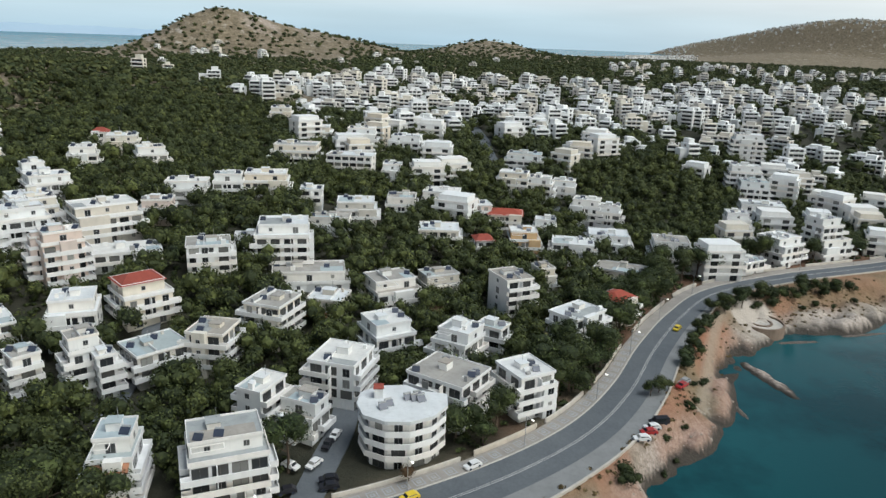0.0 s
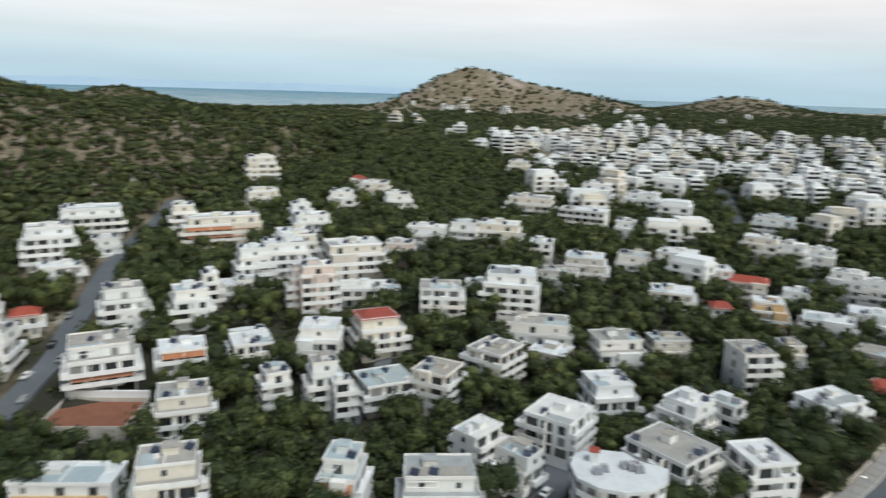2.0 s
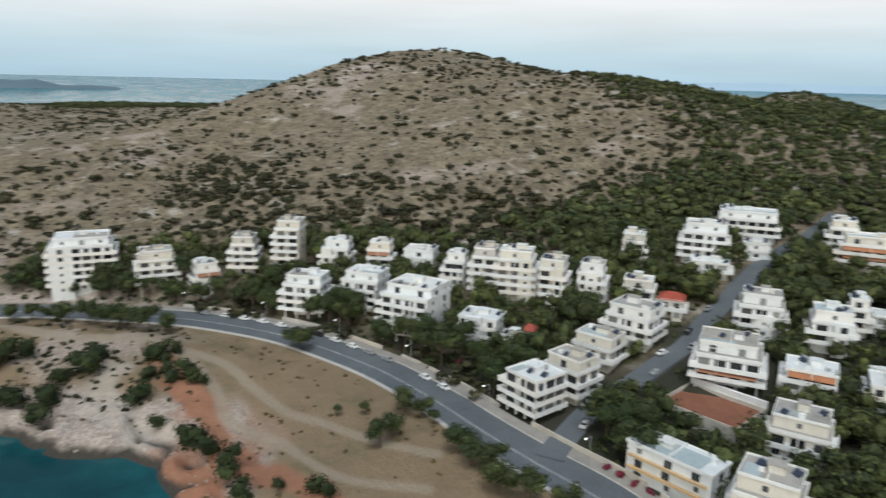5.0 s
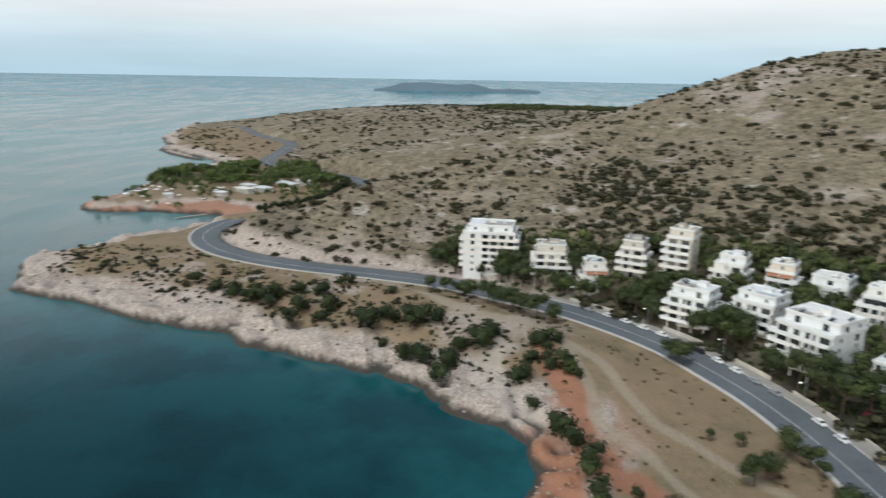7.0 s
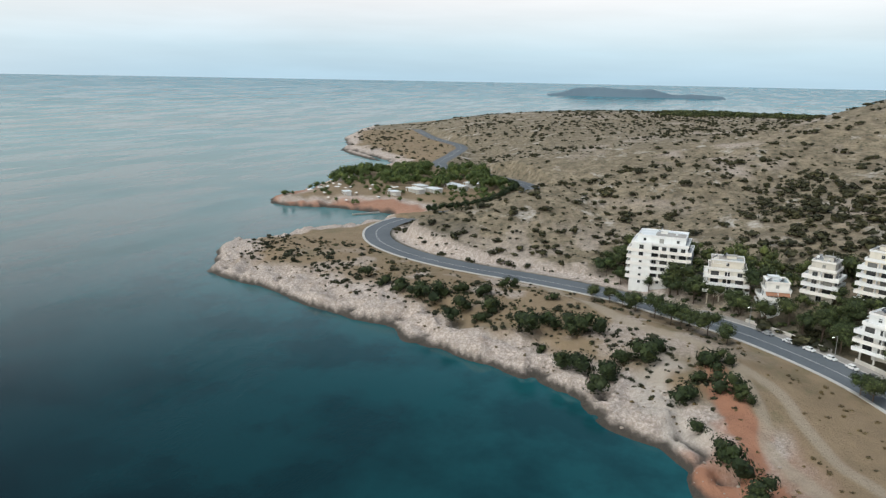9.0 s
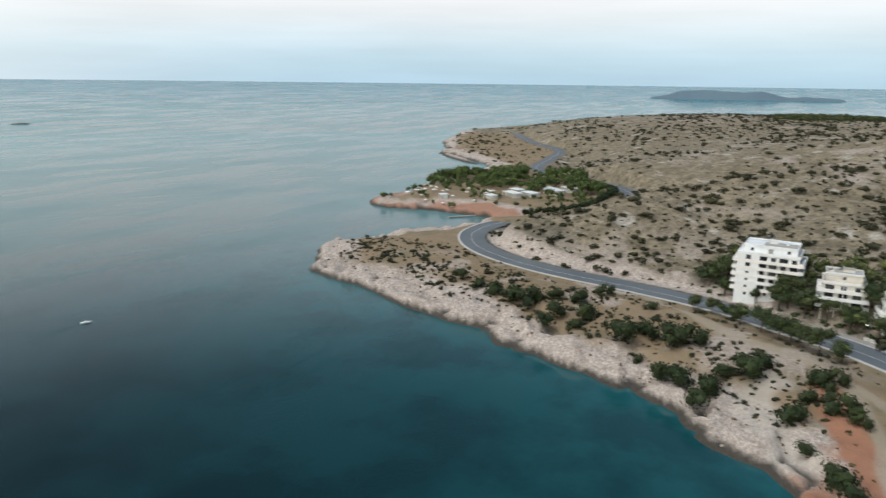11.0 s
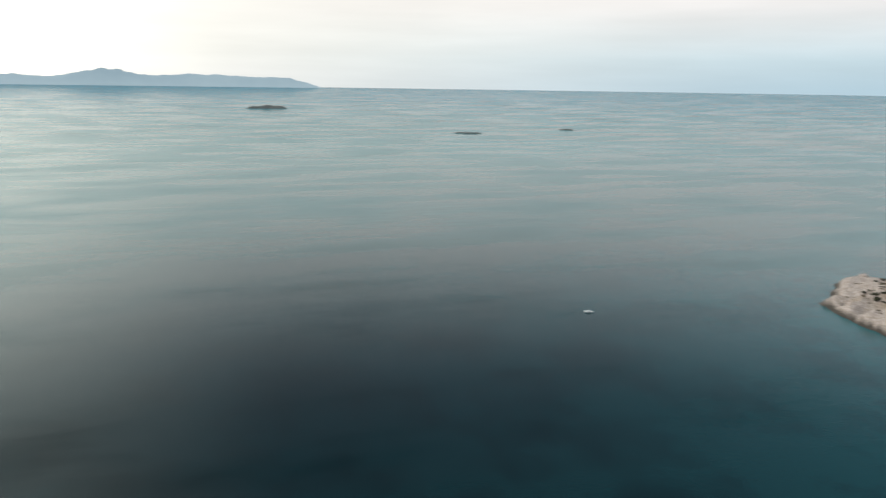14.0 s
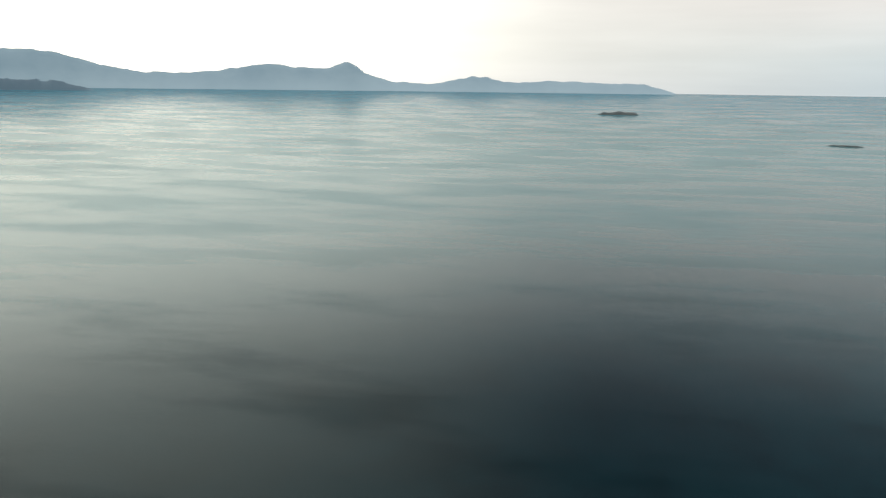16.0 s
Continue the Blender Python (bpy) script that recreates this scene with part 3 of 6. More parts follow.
road = ribbon("road", ROAD_FINE, town_edge, sea_edge, ASPHALT, 0.10)
tagged(road, "grey asphalt coast road curving round the bay", "road", kind="structure")
EAST = ROAD_FINE[(ROAD_FINE[:, 0] > -30) & (ROAD_FINE[:, 0] < 420)]
TOWN_SIDE = ROAD_FINE[(ROAD_FINE[:, 0] > -285) & (ROAD_FINE[:, 0] < 420)]
CAPE_SIDE = ROAD_FINE[(ROAD_FINE[:, 0] > -420) & (ROAD_FINE[:, 0] <= -60)]
FAR_SIDE = ROAD_FINE[ROAD_FINE[:, 0] <= -420]
tagged(ribbon("pavement", TOWN_SIDE, off_by(town_edge, -4.2), off_by(town_edge, -0.3), PAVING, 0.26, None, 0.5), "pale promenade pavement along the coast road", "pavement", kind="structure")
tagged(ribbon("kerb", TOWN_SIDE, off_by(town_edge, -0.32), off_by(town_edge, 0.02), KERB, 0.28, None, 0.4), "pale kerb stones of the promenade", "kerb", kind="structure")
tagged(ribbon("pavement", EAST, off_by(sea_edge, 0), off_by(strip_edge, 0), WORN_ASPHALT, 0.13, None, 0.5), "worn pale asphalt parking strip on the sea side", "pavement", kind="structure")
tagged(ribbon("kerb", EAST, off_by(strip_edge, -0.05), off_by(strip_edge, 0.4), KERB, 0.55, None, 0.8), "low pale parapet kerb above the rocks", "kerb", kind="structure")
tagged(ribbon("kerb", CAPE_SIDE, off_by(sea_edge, -0.1), off_by(sea_edge, 1.2), KERB, 0.30, None, 0.5), "pale concrete edge of the coast road", "kerb", kind="structure")
for off in (-0.32, 0.18):
    tagged(ribbon("trim_centre_line", ROAD_FINE, off, off + 0.16, PAINTLINE, 0.106), "worn white double centre line", "road marking", kind="structure")
for off in (-2.9, 2.8):
    for i in range(20, 150, 7):
        if i + 2 < len(ROAD_FINE):
            seg = ROAD_FINE[i:i + 2]
            d = seg[1] - seg[0]
            nrm = np.array([-d[1], d[0]]) / np.hypot(*d)
            a, b, c = seg[0] + nrm * off, seg[0] + d * 0.6 + nrm * off, nrm * 0.15
            z = road_level(*seg[0]) + 0.107
            ob = mesh_from("trim_lane_dash", [(*a, z), (*(a + c), z), (*(b + c), z), (*b, z)], [(0, 3, 2, 1)], [PAINTLINE], road)


def street(name, pts, half, label):
    """A side street draped over the rising ground."""
    line = curve_through(pts, 4)
    d = np.gradient(line, axis=0)
    nrm = np.stack([-d[:, 1], d[:, 0]], -1) / np.hypot(d[:, 0], d[:, 1])[:, None]
    cols = [line + nrm * o for o in (half, 0, -half)]
    n = len(line)
    top = np.maximum.reduce([height(c[:, 0], c[:, 1]) for c in cols]) + 0.3
    v = [(x, y, z) for c in cols for (x, y), z in zip(c, top)]
    v += [(x, y, z - 1.5) for c in (cols[0], cols[2]) for (x, y), z in zip(c, top)]
    f = [(k * n + i, (k + 1) * n + i, (k + 1) * n + i + 1, k * n + i + 1) for k in (0, 1) for i in range(n - 1)]
    f += [(i + 1, 3 * n + i + 1, 3 * n + i, i) for i in range(n - 1)] + [(2 * n + i, 4 * n + i, 4 * n + i + 1, 2 * n + i + 1) for i in range(n - 1)]
    ob = mesh_from(name, v, f, [ASPHALT])
    tagged(ob, label, "road", kind="structure")
    STREETS.append(line)
    return ob


STREETS = []
street("road_hill_street", [(-138, 82), (-145, 90), (-156, 106), (-163, 126), (-170, 148), (-178, 162), (-188, 182), (-203, 208), (-213, 231), (-222, 256), (-236, 285)], 3.6, "narrow asphalt street climbing to the hill")
street("road_corner_street", [(-26, 114), (-25, 125), (-24, 136), (-22, 150), (-22, 165), (-24, 185)], 3.4, "short asphalt side street with parked cars")
street("road_garden_lane", [(-79, 150), (-80, 166), (-82, 185), (-88, 210)], 2.4, "narrow asphalt lane between the blocks")
street("road_town_street", [(80, 325), (67, 347), (58, 362), (48, 383), (38, 402), (31, 431), (29, 474), (24, 520)], 4.0, "straight asphalt street through the town")


# framed square ornaments set into the promenade paving
def paving_squares():
    n = 0
    for i in range(1, len(TOWN_SIDE) - 1):
        x, y = TOWN_SIDE[i]
        if not (-40 < x < 75):
            continue
        d = TOWN_SIDE[i + 1] - TOWN_SIDE[i - 1]
        a = math.degrees(math.atan2(d[1], d[0]))
        nrm = np.array([-d[1], d[0]]) / np.hypot(*d)
        c = np.array([x, y]) + nrm * (float(town_edge(x)) - 2.2)
        bm = bmesh.new()
        for r0, r1 in ((1.25, 0.95), (0.55, 0.2)):
            ring(bm, -r0, -r0, r0, r0, 0, 0.012, r0 - r1)
        me = bpy.data.meshes.new("paving_square")
        bm.to_mesh(me)
        bm.free()
        me.materials.append(METAL)
        ob = new("paving_square", me)
        ob.parent = PROM
        ob.matrix_basis = pose(c[0], c[1], road_level(x, y) + 0.262, 0, 0, a)
        n += 1


PROM = [o for o in scene.objects if o.name == "pavement"][0]



# ---- buildings ----
def part(name, bm, mats, parent, label=""):
    """Links a bmesh as one mesh object under a thing or a part."""
    me = bpy.data.meshes.new(name)
    bm.to_mesh(me)
    bm.free()
    for m in mats if isinstance(mats, (list, tuple)) else [mats]:
        me.materials.append(m)
    ob = new(name, me)
    ob.parent = parent
    if label:
        tagged(ob, label)
    return ob


def box(bm, x0, y0, z0, x1, y1, z1, mat=0):
    v = [bm.verts.new(p) for p in ((x0, y0, z0), (x1, y0, z0), (x1, y1, z0), (x0, y1, z0), (x0, y0, z1), (x1, y0, z1), (x1, y1, z1), (x0, y1, z1))]
    for q in ((3, 2, 1, 0), (4, 5, 6, 7), (0, 1, 5, 4), (1, 2, 6, 5), (2, 3, 7, 6), (3, 0, 4, 7)):
        bm.faces.new([v[i] for i in q]).material_index = mat


def prism(bm, pts, z0, z1, mat=0):
    a, b = [bm.verts.new((*p, z0)) for p in pts], [bm.verts.new((*p, z1)) for p in pts]
    n = len(pts)
    bm.faces.new(b).material_index = mat
    bm.faces.new(a[::-1]).material_index = mat
    for i in range(n):
        bm.faces.new((a[i], a[(i + 1) % n], b[(i + 1) % n], b[i])).material_index = mat


def pane_mesh(name, w, h, frame_mat):
    """A window: one frame with two leaves of glass set back in it; local -y is outside."""
    bm = bmesh.new()
    t = 0.08
    xs, zs = (-w / 2, -w / 2 + t, -t / 2, t / 2, w / 2 - t, w / 2), (0, t, h - t, h)
    g = [[bm.verts.new((x, -0.09, z)) for z in zs] for x in xs]
    for i in range(5):
        for k in range(3):
            if k == 1 and i in (1, 3):
                o = [g[i][1], g[i + 1][1], g[i + 1][2], g[i][2]]
                q = [bm.verts.new((v.co.x, -0.04, v.co.z)) for v in o]
                bm.faces.new(q).material_index = 1
                for j in range(4):
                    bm.faces.new((o[j], o[(j + 1) % 4], q[(j + 1) % 4], q[j]))
            else:
                bm.faces.new((g[i][k], g[i + 1][k], g[i + 1][k + 1], g[i][k + 1]))
    rim = [g[i][0] for i in range(6)] + [g[5][k] for k in (1, 2, 3)] + [g[i][3] for i in (4, 3, 2, 1, 0)] + [g[0][k] for k in (2, 1)]
    back = [bm.verts.new((v.co.x, 0.02, v.co.z)) for v in rim]
    for j in range(len(rim)):
        i = (j + 1) % len(rim)
        bm.faces.new((rim[i], rim[j], back[j], back[i]))
    me = bpy.data.meshes.new(name)
    bm.to_mesh(me)
    bm.free()
    me.materials.append(frame_mat)
    me.materials.append(GLASS)
    return me


DOOR_PANE, WIDE_PANE, SMALL_PANE = (pane_mesh("window", *a) for a in ((1.9, 2.25, METAL), (3.1, 2.3, ALUMINIUM), (1.2, 1.3, METAL)))


def loops(bm, rows):
    """Skins a list of closed loops of four places one after another; returns the vertices."""
    vs = [[bm.verts.new(p) for p in r] for r in rows]
    for a, b in zip(vs, vs[1:]):
        for i in range(4):
            bm.faces.new((a[i], a[(i + 1) % 4], b[(i + 1) % 4], b[i]))
    return vs


def rect(x0, y0, x1, y1, z):
    return [(x0, y0, z), (x1, y0, z), (x1, y1, z), (x0, y1, z)]


def ring(bm, x0, y0, x1, y1, z0, z1, t):
    """A closed low wall round a rectangle, in one piece."""
    o, i = (x0, y0, x1, y1), (x0 + t, y0 + t, x1 - t, y1 - t)
    vs = loops(bm, [rect(*o, z0), rect(*o, z1), rect(*i, z1), rect(*i, z0)])
    for k in range(4):
        bm.faces.new((vs[3][k], vs[3][(k + 1) % 4], vs[0][(k + 1) % 4], vs[0][k]))


def tray(bm, x0, y0, x1, y1, z0, floor, z1, t):
    """A balcony: slab and parapet in one piece."""
    o, i = (x0, y0, x1, y1), (x0 + t, y0 + t, x1 - t, y1 - 0.01)
    vs = loops(bm, [rect(*o, z0), rect(*o, z1), rect(*i, z1), rect(*i, floor)])
    bm.faces.new(vs[3])
    bm.faces.new(vs[0][::-1])


def heater_mesh():
    bm = bmesh.new()
    v = [bm.verts.new(p) for p in ((-1, -0.7, 0.1), (1, -0.7, 0.1), (1, 0.5, 1.1), (-1, 0.5, 1.1), (-1, -0.66, 0.02), (1, -0.66, 0.02), (1, 0.54, 1.02), (-1, 0.54, 1.02))]
    for q in ((0, 1, 2, 3), (7, 6, 5, 4), (0, 4, 5, 1), (1, 5, 6, 2), (2, 6, 7, 3), (3, 7, 4, 0)):
        bm.faces.new([v[i] for i in q])
    r = bmesh.ops.create_cone(bm, cap_ends=True, segments=8, radius1=0.28, radius2=0.28, depth=1.7, matrix=pose(0, 0.75, 1.15, 0, 90, 0))
    for f in {f for w in r["verts"] for f in w.link_faces}:
        f.material_index = 1
    for x in (-0.9, 0.9):
        box(bm, x - 0.04, 0.55, 0, x + 0.04, 0.63, 1.0, 1)
    me = bpy.data.meshes.new("solar_heater")
    bm.to_mesh(me)
    bm.free()
    me.materials.append(PANEL)
    me.materials.append(METAL)
    return me


HEATER = heater_mesh()
FLOOR = 3.05
FOOTPRINTS = []
rng = random.Random(7)


def placed(name, mesh, parent, m):
    ob = new(name, mesh)
    ob.parent = parent
    ob.matrix_basis = m
    return ob


def storey(b, k_storey, x0, y0, x1, y1, z, sides, lean, depth, first, dense):
    """Windows and balconies of one storey of the block x0..x1, y0..y1."""
    runs = {"f": (x1 - x0, lambda u: pose(x0 + u, y0, z + 0.12)), "r": (y1 - y0, lambda u: pose(x1, y0 + u, z + 0.12, 0, 0, 90)),
            "b": (x1 - x0, lambda u: pose(x1 - u, y1, z + 0.12, 0, 0, 180)), "l": (y1 - y0, lambda u: pose(x0, y1 - u, z + 0.12, 0, 0, 270))}
    for s in "frbl":
        length, at = runs[s]
        if s == "b" and (not dense or first or k_storey != 1):
            continue
        balcony = s in sides and not first
        n = max(1, int(length / (3.7 if balcony else 6.4)))
        if s == "b":
            n = max(1, n // 2)
        for k in range(n):
            u = length * (k + 0.5) / n + (0 if balcony else rng.uniform(-0.4, 0.4))
            mesh = rng.choice((DOOR_PANE, WIDE_PANE, WIDE_PANE, WIDE_PANE)) if balcony else rng.choice((SMALL_PANE, SMALL_PANE, DOOR_PANE))
            m = at(u)
            if mesh is SMALL_PANE:
                m = m @ pose(0, 0, 0.85)
            placed("window", mesh, b, m)
        if balcony and s == "f" and length > 9:
            bm = bmesh.new()
            u = length * (0.5 if n < 4 else rng.choice((1, 2)) / 3)
            box(bm, u - 0.1, -depth + 0.15, -0.12, u + 0.1, 0.02, FLOOR - 0.5)
            part("partition", bm, PARAPET, b).matrix_basis = at(0)
        if balcony and s != "b":
            cut0, cut1 = lean.get(s, (0, 0))
            bm = bmesh.new()
            wrap0 = depth if s == "f" and "l" in sides and not cut0 else 0
            wrap1 = depth if s == "f" and "r" in sides and not cut1 else 0
            tray(bm, cut0 - wrap0, -depth, length - cut1 + wrap1, 0.0, -0.32, -0.02, 1.06, 0.18)
            ob = part("balcony", bm, PARAPET, b)
            ob.matrix_basis = at(0) @ pose(0, 0, -0.1)


def apartment(x, y, turn, w, d, n, wall="white", sides="fr", top=1, roof="white", awning="", pilotis=False, gable=False, heaters=2, cut=0.0, label=""):
    """A block of flats: storeys with balconies, a set-back top floor, parapets, stair house and rooftop kit."""
    mat = {"white": WHITE, "cream": CREAM, "pink": PINK, "beige": BEIGE, "ochre": OCHRE}[wall]
    roof_mat = {"white": ROOF_WHITE, "grey": ROOF_GREY, "blue": ROOF_BLUE, "concrete": CONCRETE}[roof]
    z0 = float(min(height(np.array([x, x + 5, x - 5, x]), np.array([y + 5, y, y, y - 5]))))
    b = new("apartment_building")
    b.matrix_basis = pose(x, y, z0, 0, 0, turn)
    FOOTPRINTS.append((x, y, (w + d) * 0.27))
    if sides and "r" not in sides and rng.random() < 0.55:
        sides += "r"
    if sides and "l" not in sides and rng.random() < 0.55:
        sides += "l"
    X, Y = w / 2, d / 2
    over = 1.8
    bx, by = X - (over if ("r" in sides or "l" in sides) else 0), Y - over * 0.6
    low = n - top
    # body
    bm = bmesh.new()
    if pilotis:
        for px in np.linspace(-bx + 0.4, bx - 0.4, 4):
            for py in (-by + 0.4, by - 0.4):
                col = bmesh.new()
                box(col, px - 0.25, py - 0.25, -4, px + 0.25, py + 0.25, FLOOR - 0.31)
                part("column", col, mat, b)
        core = bmesh.new()
        box(core, -bx * 0.6, -by * 0.55, -4, bx * 0.6, by * 0.7, FLOOR - 0.31)
        part("ground_floor", core, mat, b)
        box(bm, -bx, -by, FLOOR - 0.3, bx, by, low * FLOOR)
    else:
        box(bm, -bx, -by, -4, bx, by, low * FLOOR)
    part("wall", bm, mat, b)
    lean = {"f": (0, cut * w), "r": (rng.choice((0, 0, d * 0.25)), 0), "l": (0, rng.choice((0, d * 0.2)))}
    for k in range(1 if pilotis else 0, low):
        storey(b, k, -bx, -by, bx, by, k * FLOOR, sides, lean, over, k == 0, True)
    # a bay that runs up the front between the balconies
    zt = low * FLOOR
    if "f" in sides and not pilotis and not cut and w > 10 and rng.random() < 0.6:
        side_of, bw = rng.choice((-1, 1)), bx * rng.uniform(0.36, 0.5)
        mid_bay = side_of * (bx - bw) * rng.choice((0.3, 1.0))
        bm = bmesh.new()
        box(bm, mid_bay - bw, -by - over * 0.93, -4, mid_bay + bw, -by + 0.1, zt + rng.choice((0.9, 0.9, -FLOOR + 0.9)))
        part("bay", bm, mat, b)
        for k in range(low - (0 if rng.random() < 0.5 else 1)):
            placed("window", rng.choice((DOOR_PANE, SMALL_PANE)), b, pose(mid_bay, -by - over * 0.93, k * FLOOR + 0.75))
    # roof terrace and set-back top
    bm = bmesh.new()
    box(bm, -bx - 0.25, -by - 0.25, zt - 0.02, bx + 0.25, by + 0.25, zt + 0.16)
    part("roof", bm, roof_mat, b)
    bm = bmesh.new()
    ring(bm, -bx - 0.3, -by - 0.3, bx + 0.3, by + 0.3, zt - 0.18, zt + 0.95 if top else zt + 0.55, 0.16)
    part("parapet", bm, PARAPET, b)
    tx0, ty0, tx1, ty1 = -bx, -by, bx, by
    if top:
        tx0, ty0, tx1, ty1 = -bx * rng.uniform(0.82, 1.0), -by * rng.uniform(0.45, 0.8), bx * rng.uniform(0.82, 1.0), by * 0.98
        zz = zt + top * FLOOR
        bm = bmesh.new()
        box(bm, tx0, ty0, zt + 0.1, tx1, ty1, zz)
        part("penthouse", bm, mat, b)
        for k in range(top):
            storey(b, k, tx0, ty0, tx1, ty1, zt + k * FLOOR, "", {}, over, True, False)
        bm = bmesh.new()
        box(bm, tx0 - 0.15, ty0 - 0.15, zz, tx1 + 0.15, ty1 + 0.12, zz + 0.2)
        part("roof", bm, roof_mat, b)
        bm = bmesh.new()
        ring(bm, tx0 - 0.2, ty0 - 0.2, tx1 + 0.2, ty1 + 0.17, zz - 0.05, zz + 0.65, 0.14)
        part("parapet", bm, PARAPET, b)
        zt = zz
    if gable:
        bm = bmesh.new()
        e, hgt = 0.7, 2.3
        v = [bm.verts.new(p) for p in ((tx0 - e, ty0 - e, zt + 0.3), (tx1 + e, ty0 - e, zt + 0.3), (tx1 + e, ty1 + e, zt + 0.3), (tx0 - e, ty1 + e, zt + 0.3),
                                       (tx0 * 0.45, (ty0 + ty1) / 2, zt + hgt), (tx1 * 0.45, (ty0 + ty1) / 2, zt + hgt))]
        for q in ((0, 1, 5, 4), (2, 3, 4, 5), (1, 2, 5), (3, 0, 4), (3, 2, 1, 0)):
            bm.faces.new([v[i] for i in q])
        part("tiled_roof", bm, TILE, b, "hipped roof of red clay tiles")
    else:
        cx, cy = rng.uniform(-0.3, 0.3) * bx, (ty0 + ty1) / 2 + rng.uniform(0, 0.25) * by
        bm = bmesh.new()
        sw = min(rng.uniform(1.2, 2.0), bx * 0.4)
        sh = rng.uniform(1.3, 2.2)
        box(bm, cx - sw, cy - 1.4, zt + 0.1, cx + sw, cy + 1.4, zt + sh)
        part("stair_house", bm, mat, b)
        bm = bmesh.new()
        box(bm, cx - sw - 0.2, cy - 1.6, zt + sh, cx + sw + 0.2, cy + 1.6, zt + sh + 0.18)
        part("stair_roof", bm, roof_mat, b)
        for k in range(rng.randint(1, 3)):
            ux, uy, us = rng.uniform(tx0 + 0.8, tx1 - 0.8), rng.uniform(ty0 + 0.8, ty1 - 0.8), rng.uniform(0.35, 0.9)
            if abs(ux - cx) < sw + us + 0.3 and abs(uy - cy) < 1.8 + us:
                continue
            bm = bmesh.new()
            box(bm, ux - us, uy - us * 0.7, zt + 0.1, ux + us, uy + us * 0.7, zt + rng.uniform(0.8, 1.7))
            part(rng.choice(("water_tank", "chimney", "roof_shed")), bm, rng.choice((mat, METAL, PARAPET)), b)
        bm = bmesh.new()
        px0, px1 = sorted((rng.uniform(tx0 + 0.4, tx1 - 0.4), rng.choice((tx0 + 0.4, tx1 - 0.4))))
        if px1 - px0 > 2.0:
            box(bm, px0, ty0 + 0.5, zt + 0.17, px1, rng.uniform(0.2, 0.9) * (ty1 - ty0) + ty0, zt + 0.24)
            part("roof_covering", bm, rng.choice((ROOF_GREY, ROOF_BLUE, CONCRETE)), b)
        else:
            bm.free()
        if rng.random() < 0.55:
            bm = bmesh.new()
            dvx = rng.uniform(0.3, 0.7) * (tx1 - tx0) + tx0
            box(bm, dvx - 0.1, ty0 + 0.05, zt + 0.25, dvx + 0.1, ty1 - 0.05, zt + 0.95)
            part("roof_divider", bm, PARAPET, b)
        bm = bmesh.new()
        mx, my = cx + sw * 0.5, cy + 0.5
        box(bm, mx - 0.04, my - 0.04, zt + sh, mx + 0.04, my + 0.04, zt + sh + 2.6)
        part("antenna", bm, METAL, b)
        if top and rng.random() < 0.45 and ty0 + by > 2.2:
            bm = bmesh.new()
            pz = zt - FLOOR * top + 2.5
            ring(bm, tx0 + 0.3, -by + 0.2, tx0 + 0.3 + (tx1 - tx0) * 0.45, ty0 - 0.2, pz, pz + 0.16, 0.16)
            part("pergola", bm, PARAPET, b)
        for k in range(heaters):
            hx, hy = rng.uniform(tx0 + 1.2, tx1 - 1.2), rng.uniform(ty0 + 1, ty1 - 1)
            if abs(hx - cx) < sw + 1.2 and abs(hy - cy) < 2.6:
                hx = tx1 - 1.2 if hx > cx else tx0 + 1.2
            placed("solar_heater", HEATER, b, pose(hx, hy, zt + 0.2, 0, 0, -turn + rng.uniform(-10, 10)))
    for k, s in enumerate(awning):
        # one cloth a storey from the top of the block downwards
        if s == "-":
            continue
        za = (low - k) * FLOOR - 0.35
        bm = bmesh.new()
        v = [bm.verts.new(p) for p in ((-bx * 0.9, -by - 0.05, za), (bx * 0.9, -by - 0.05, za), (bx * 0.9, -by - over - 0.2, za - 1.0), (-bx * 0.9, -by - over - 0.2, za - 1.0))]
        v += [bm.verts.new((q.co.x, q.co.y, q.co.z - 0.06)) for q in v]
        for q in ((0, 1, 2, 3), (7, 6, 5, 4), (3, 2, 6, 7), (0, 3, 7, 4), (1, 5, 6, 2)):
            bm.faces.new([v[i] for i in q])
        part("awning", bm, AWNING, b, "faded orange cloth awning")
    tone = {"white": "white", "cream": "cream", "pink": "pale pink", "beige": "beige", "ochre": "ochre"}[wall]
    size = "low" if n <= 3 else "tall" if n >= 6 else "mid-rise"
    roof_word = "a red tiled roof" if gable else {"white": "a pale flat roof", "grey": "a grey flat roof", "blue": "a blue-grey flat roof", "concrete": "a weathered roof terrace"}[roof]
    tagged(b, label or f"{size} {tone} flats with balconies and {roof_word}", "building", "blocks of flats in the town")
    return b



# the blocks near the coast road and up the first streets
apartment(-62.4, 123.1, 12, 11.3, 13.0, 5, sides="fr", roof="blue", awning="oo", heaters=1)
apartment(-41.2, 125.4, 22, 18.6, 14.0, 5, sides="frl", roof="grey", cut=0.001)
apartment(-40.7, 151.6, -22, 10.2, 12.3, 4, sides="l", top=0, roof="white", heaters=0)
apartment(-30.7, 149.9, -22, 13.6, 10.2, 3, sides="fr", roof="concrete")
apartment(-23.9, 168.3, -16, 16.0, 15.6, 4, sides="fr", roof="white", cut=0.4, heaters=1, top=0)
apartment(4.0, 161.9, -33, 19.6, 15.7, 4, sides="fr", roof="concrete", heaters=4, top=0)
apartment(23.7, 165.3, 30, 13.9, 13.2, 4, sides="fl", roof="white", heaters=3, top=0)
apartment(33.4, 191.6, 30, 9.6, 7.7, 2, sides="f", top=0, roof="concrete")
apartment(7.0, 188.4, -30, 14.2, 14.2, 4, sides="frl", roof="white")
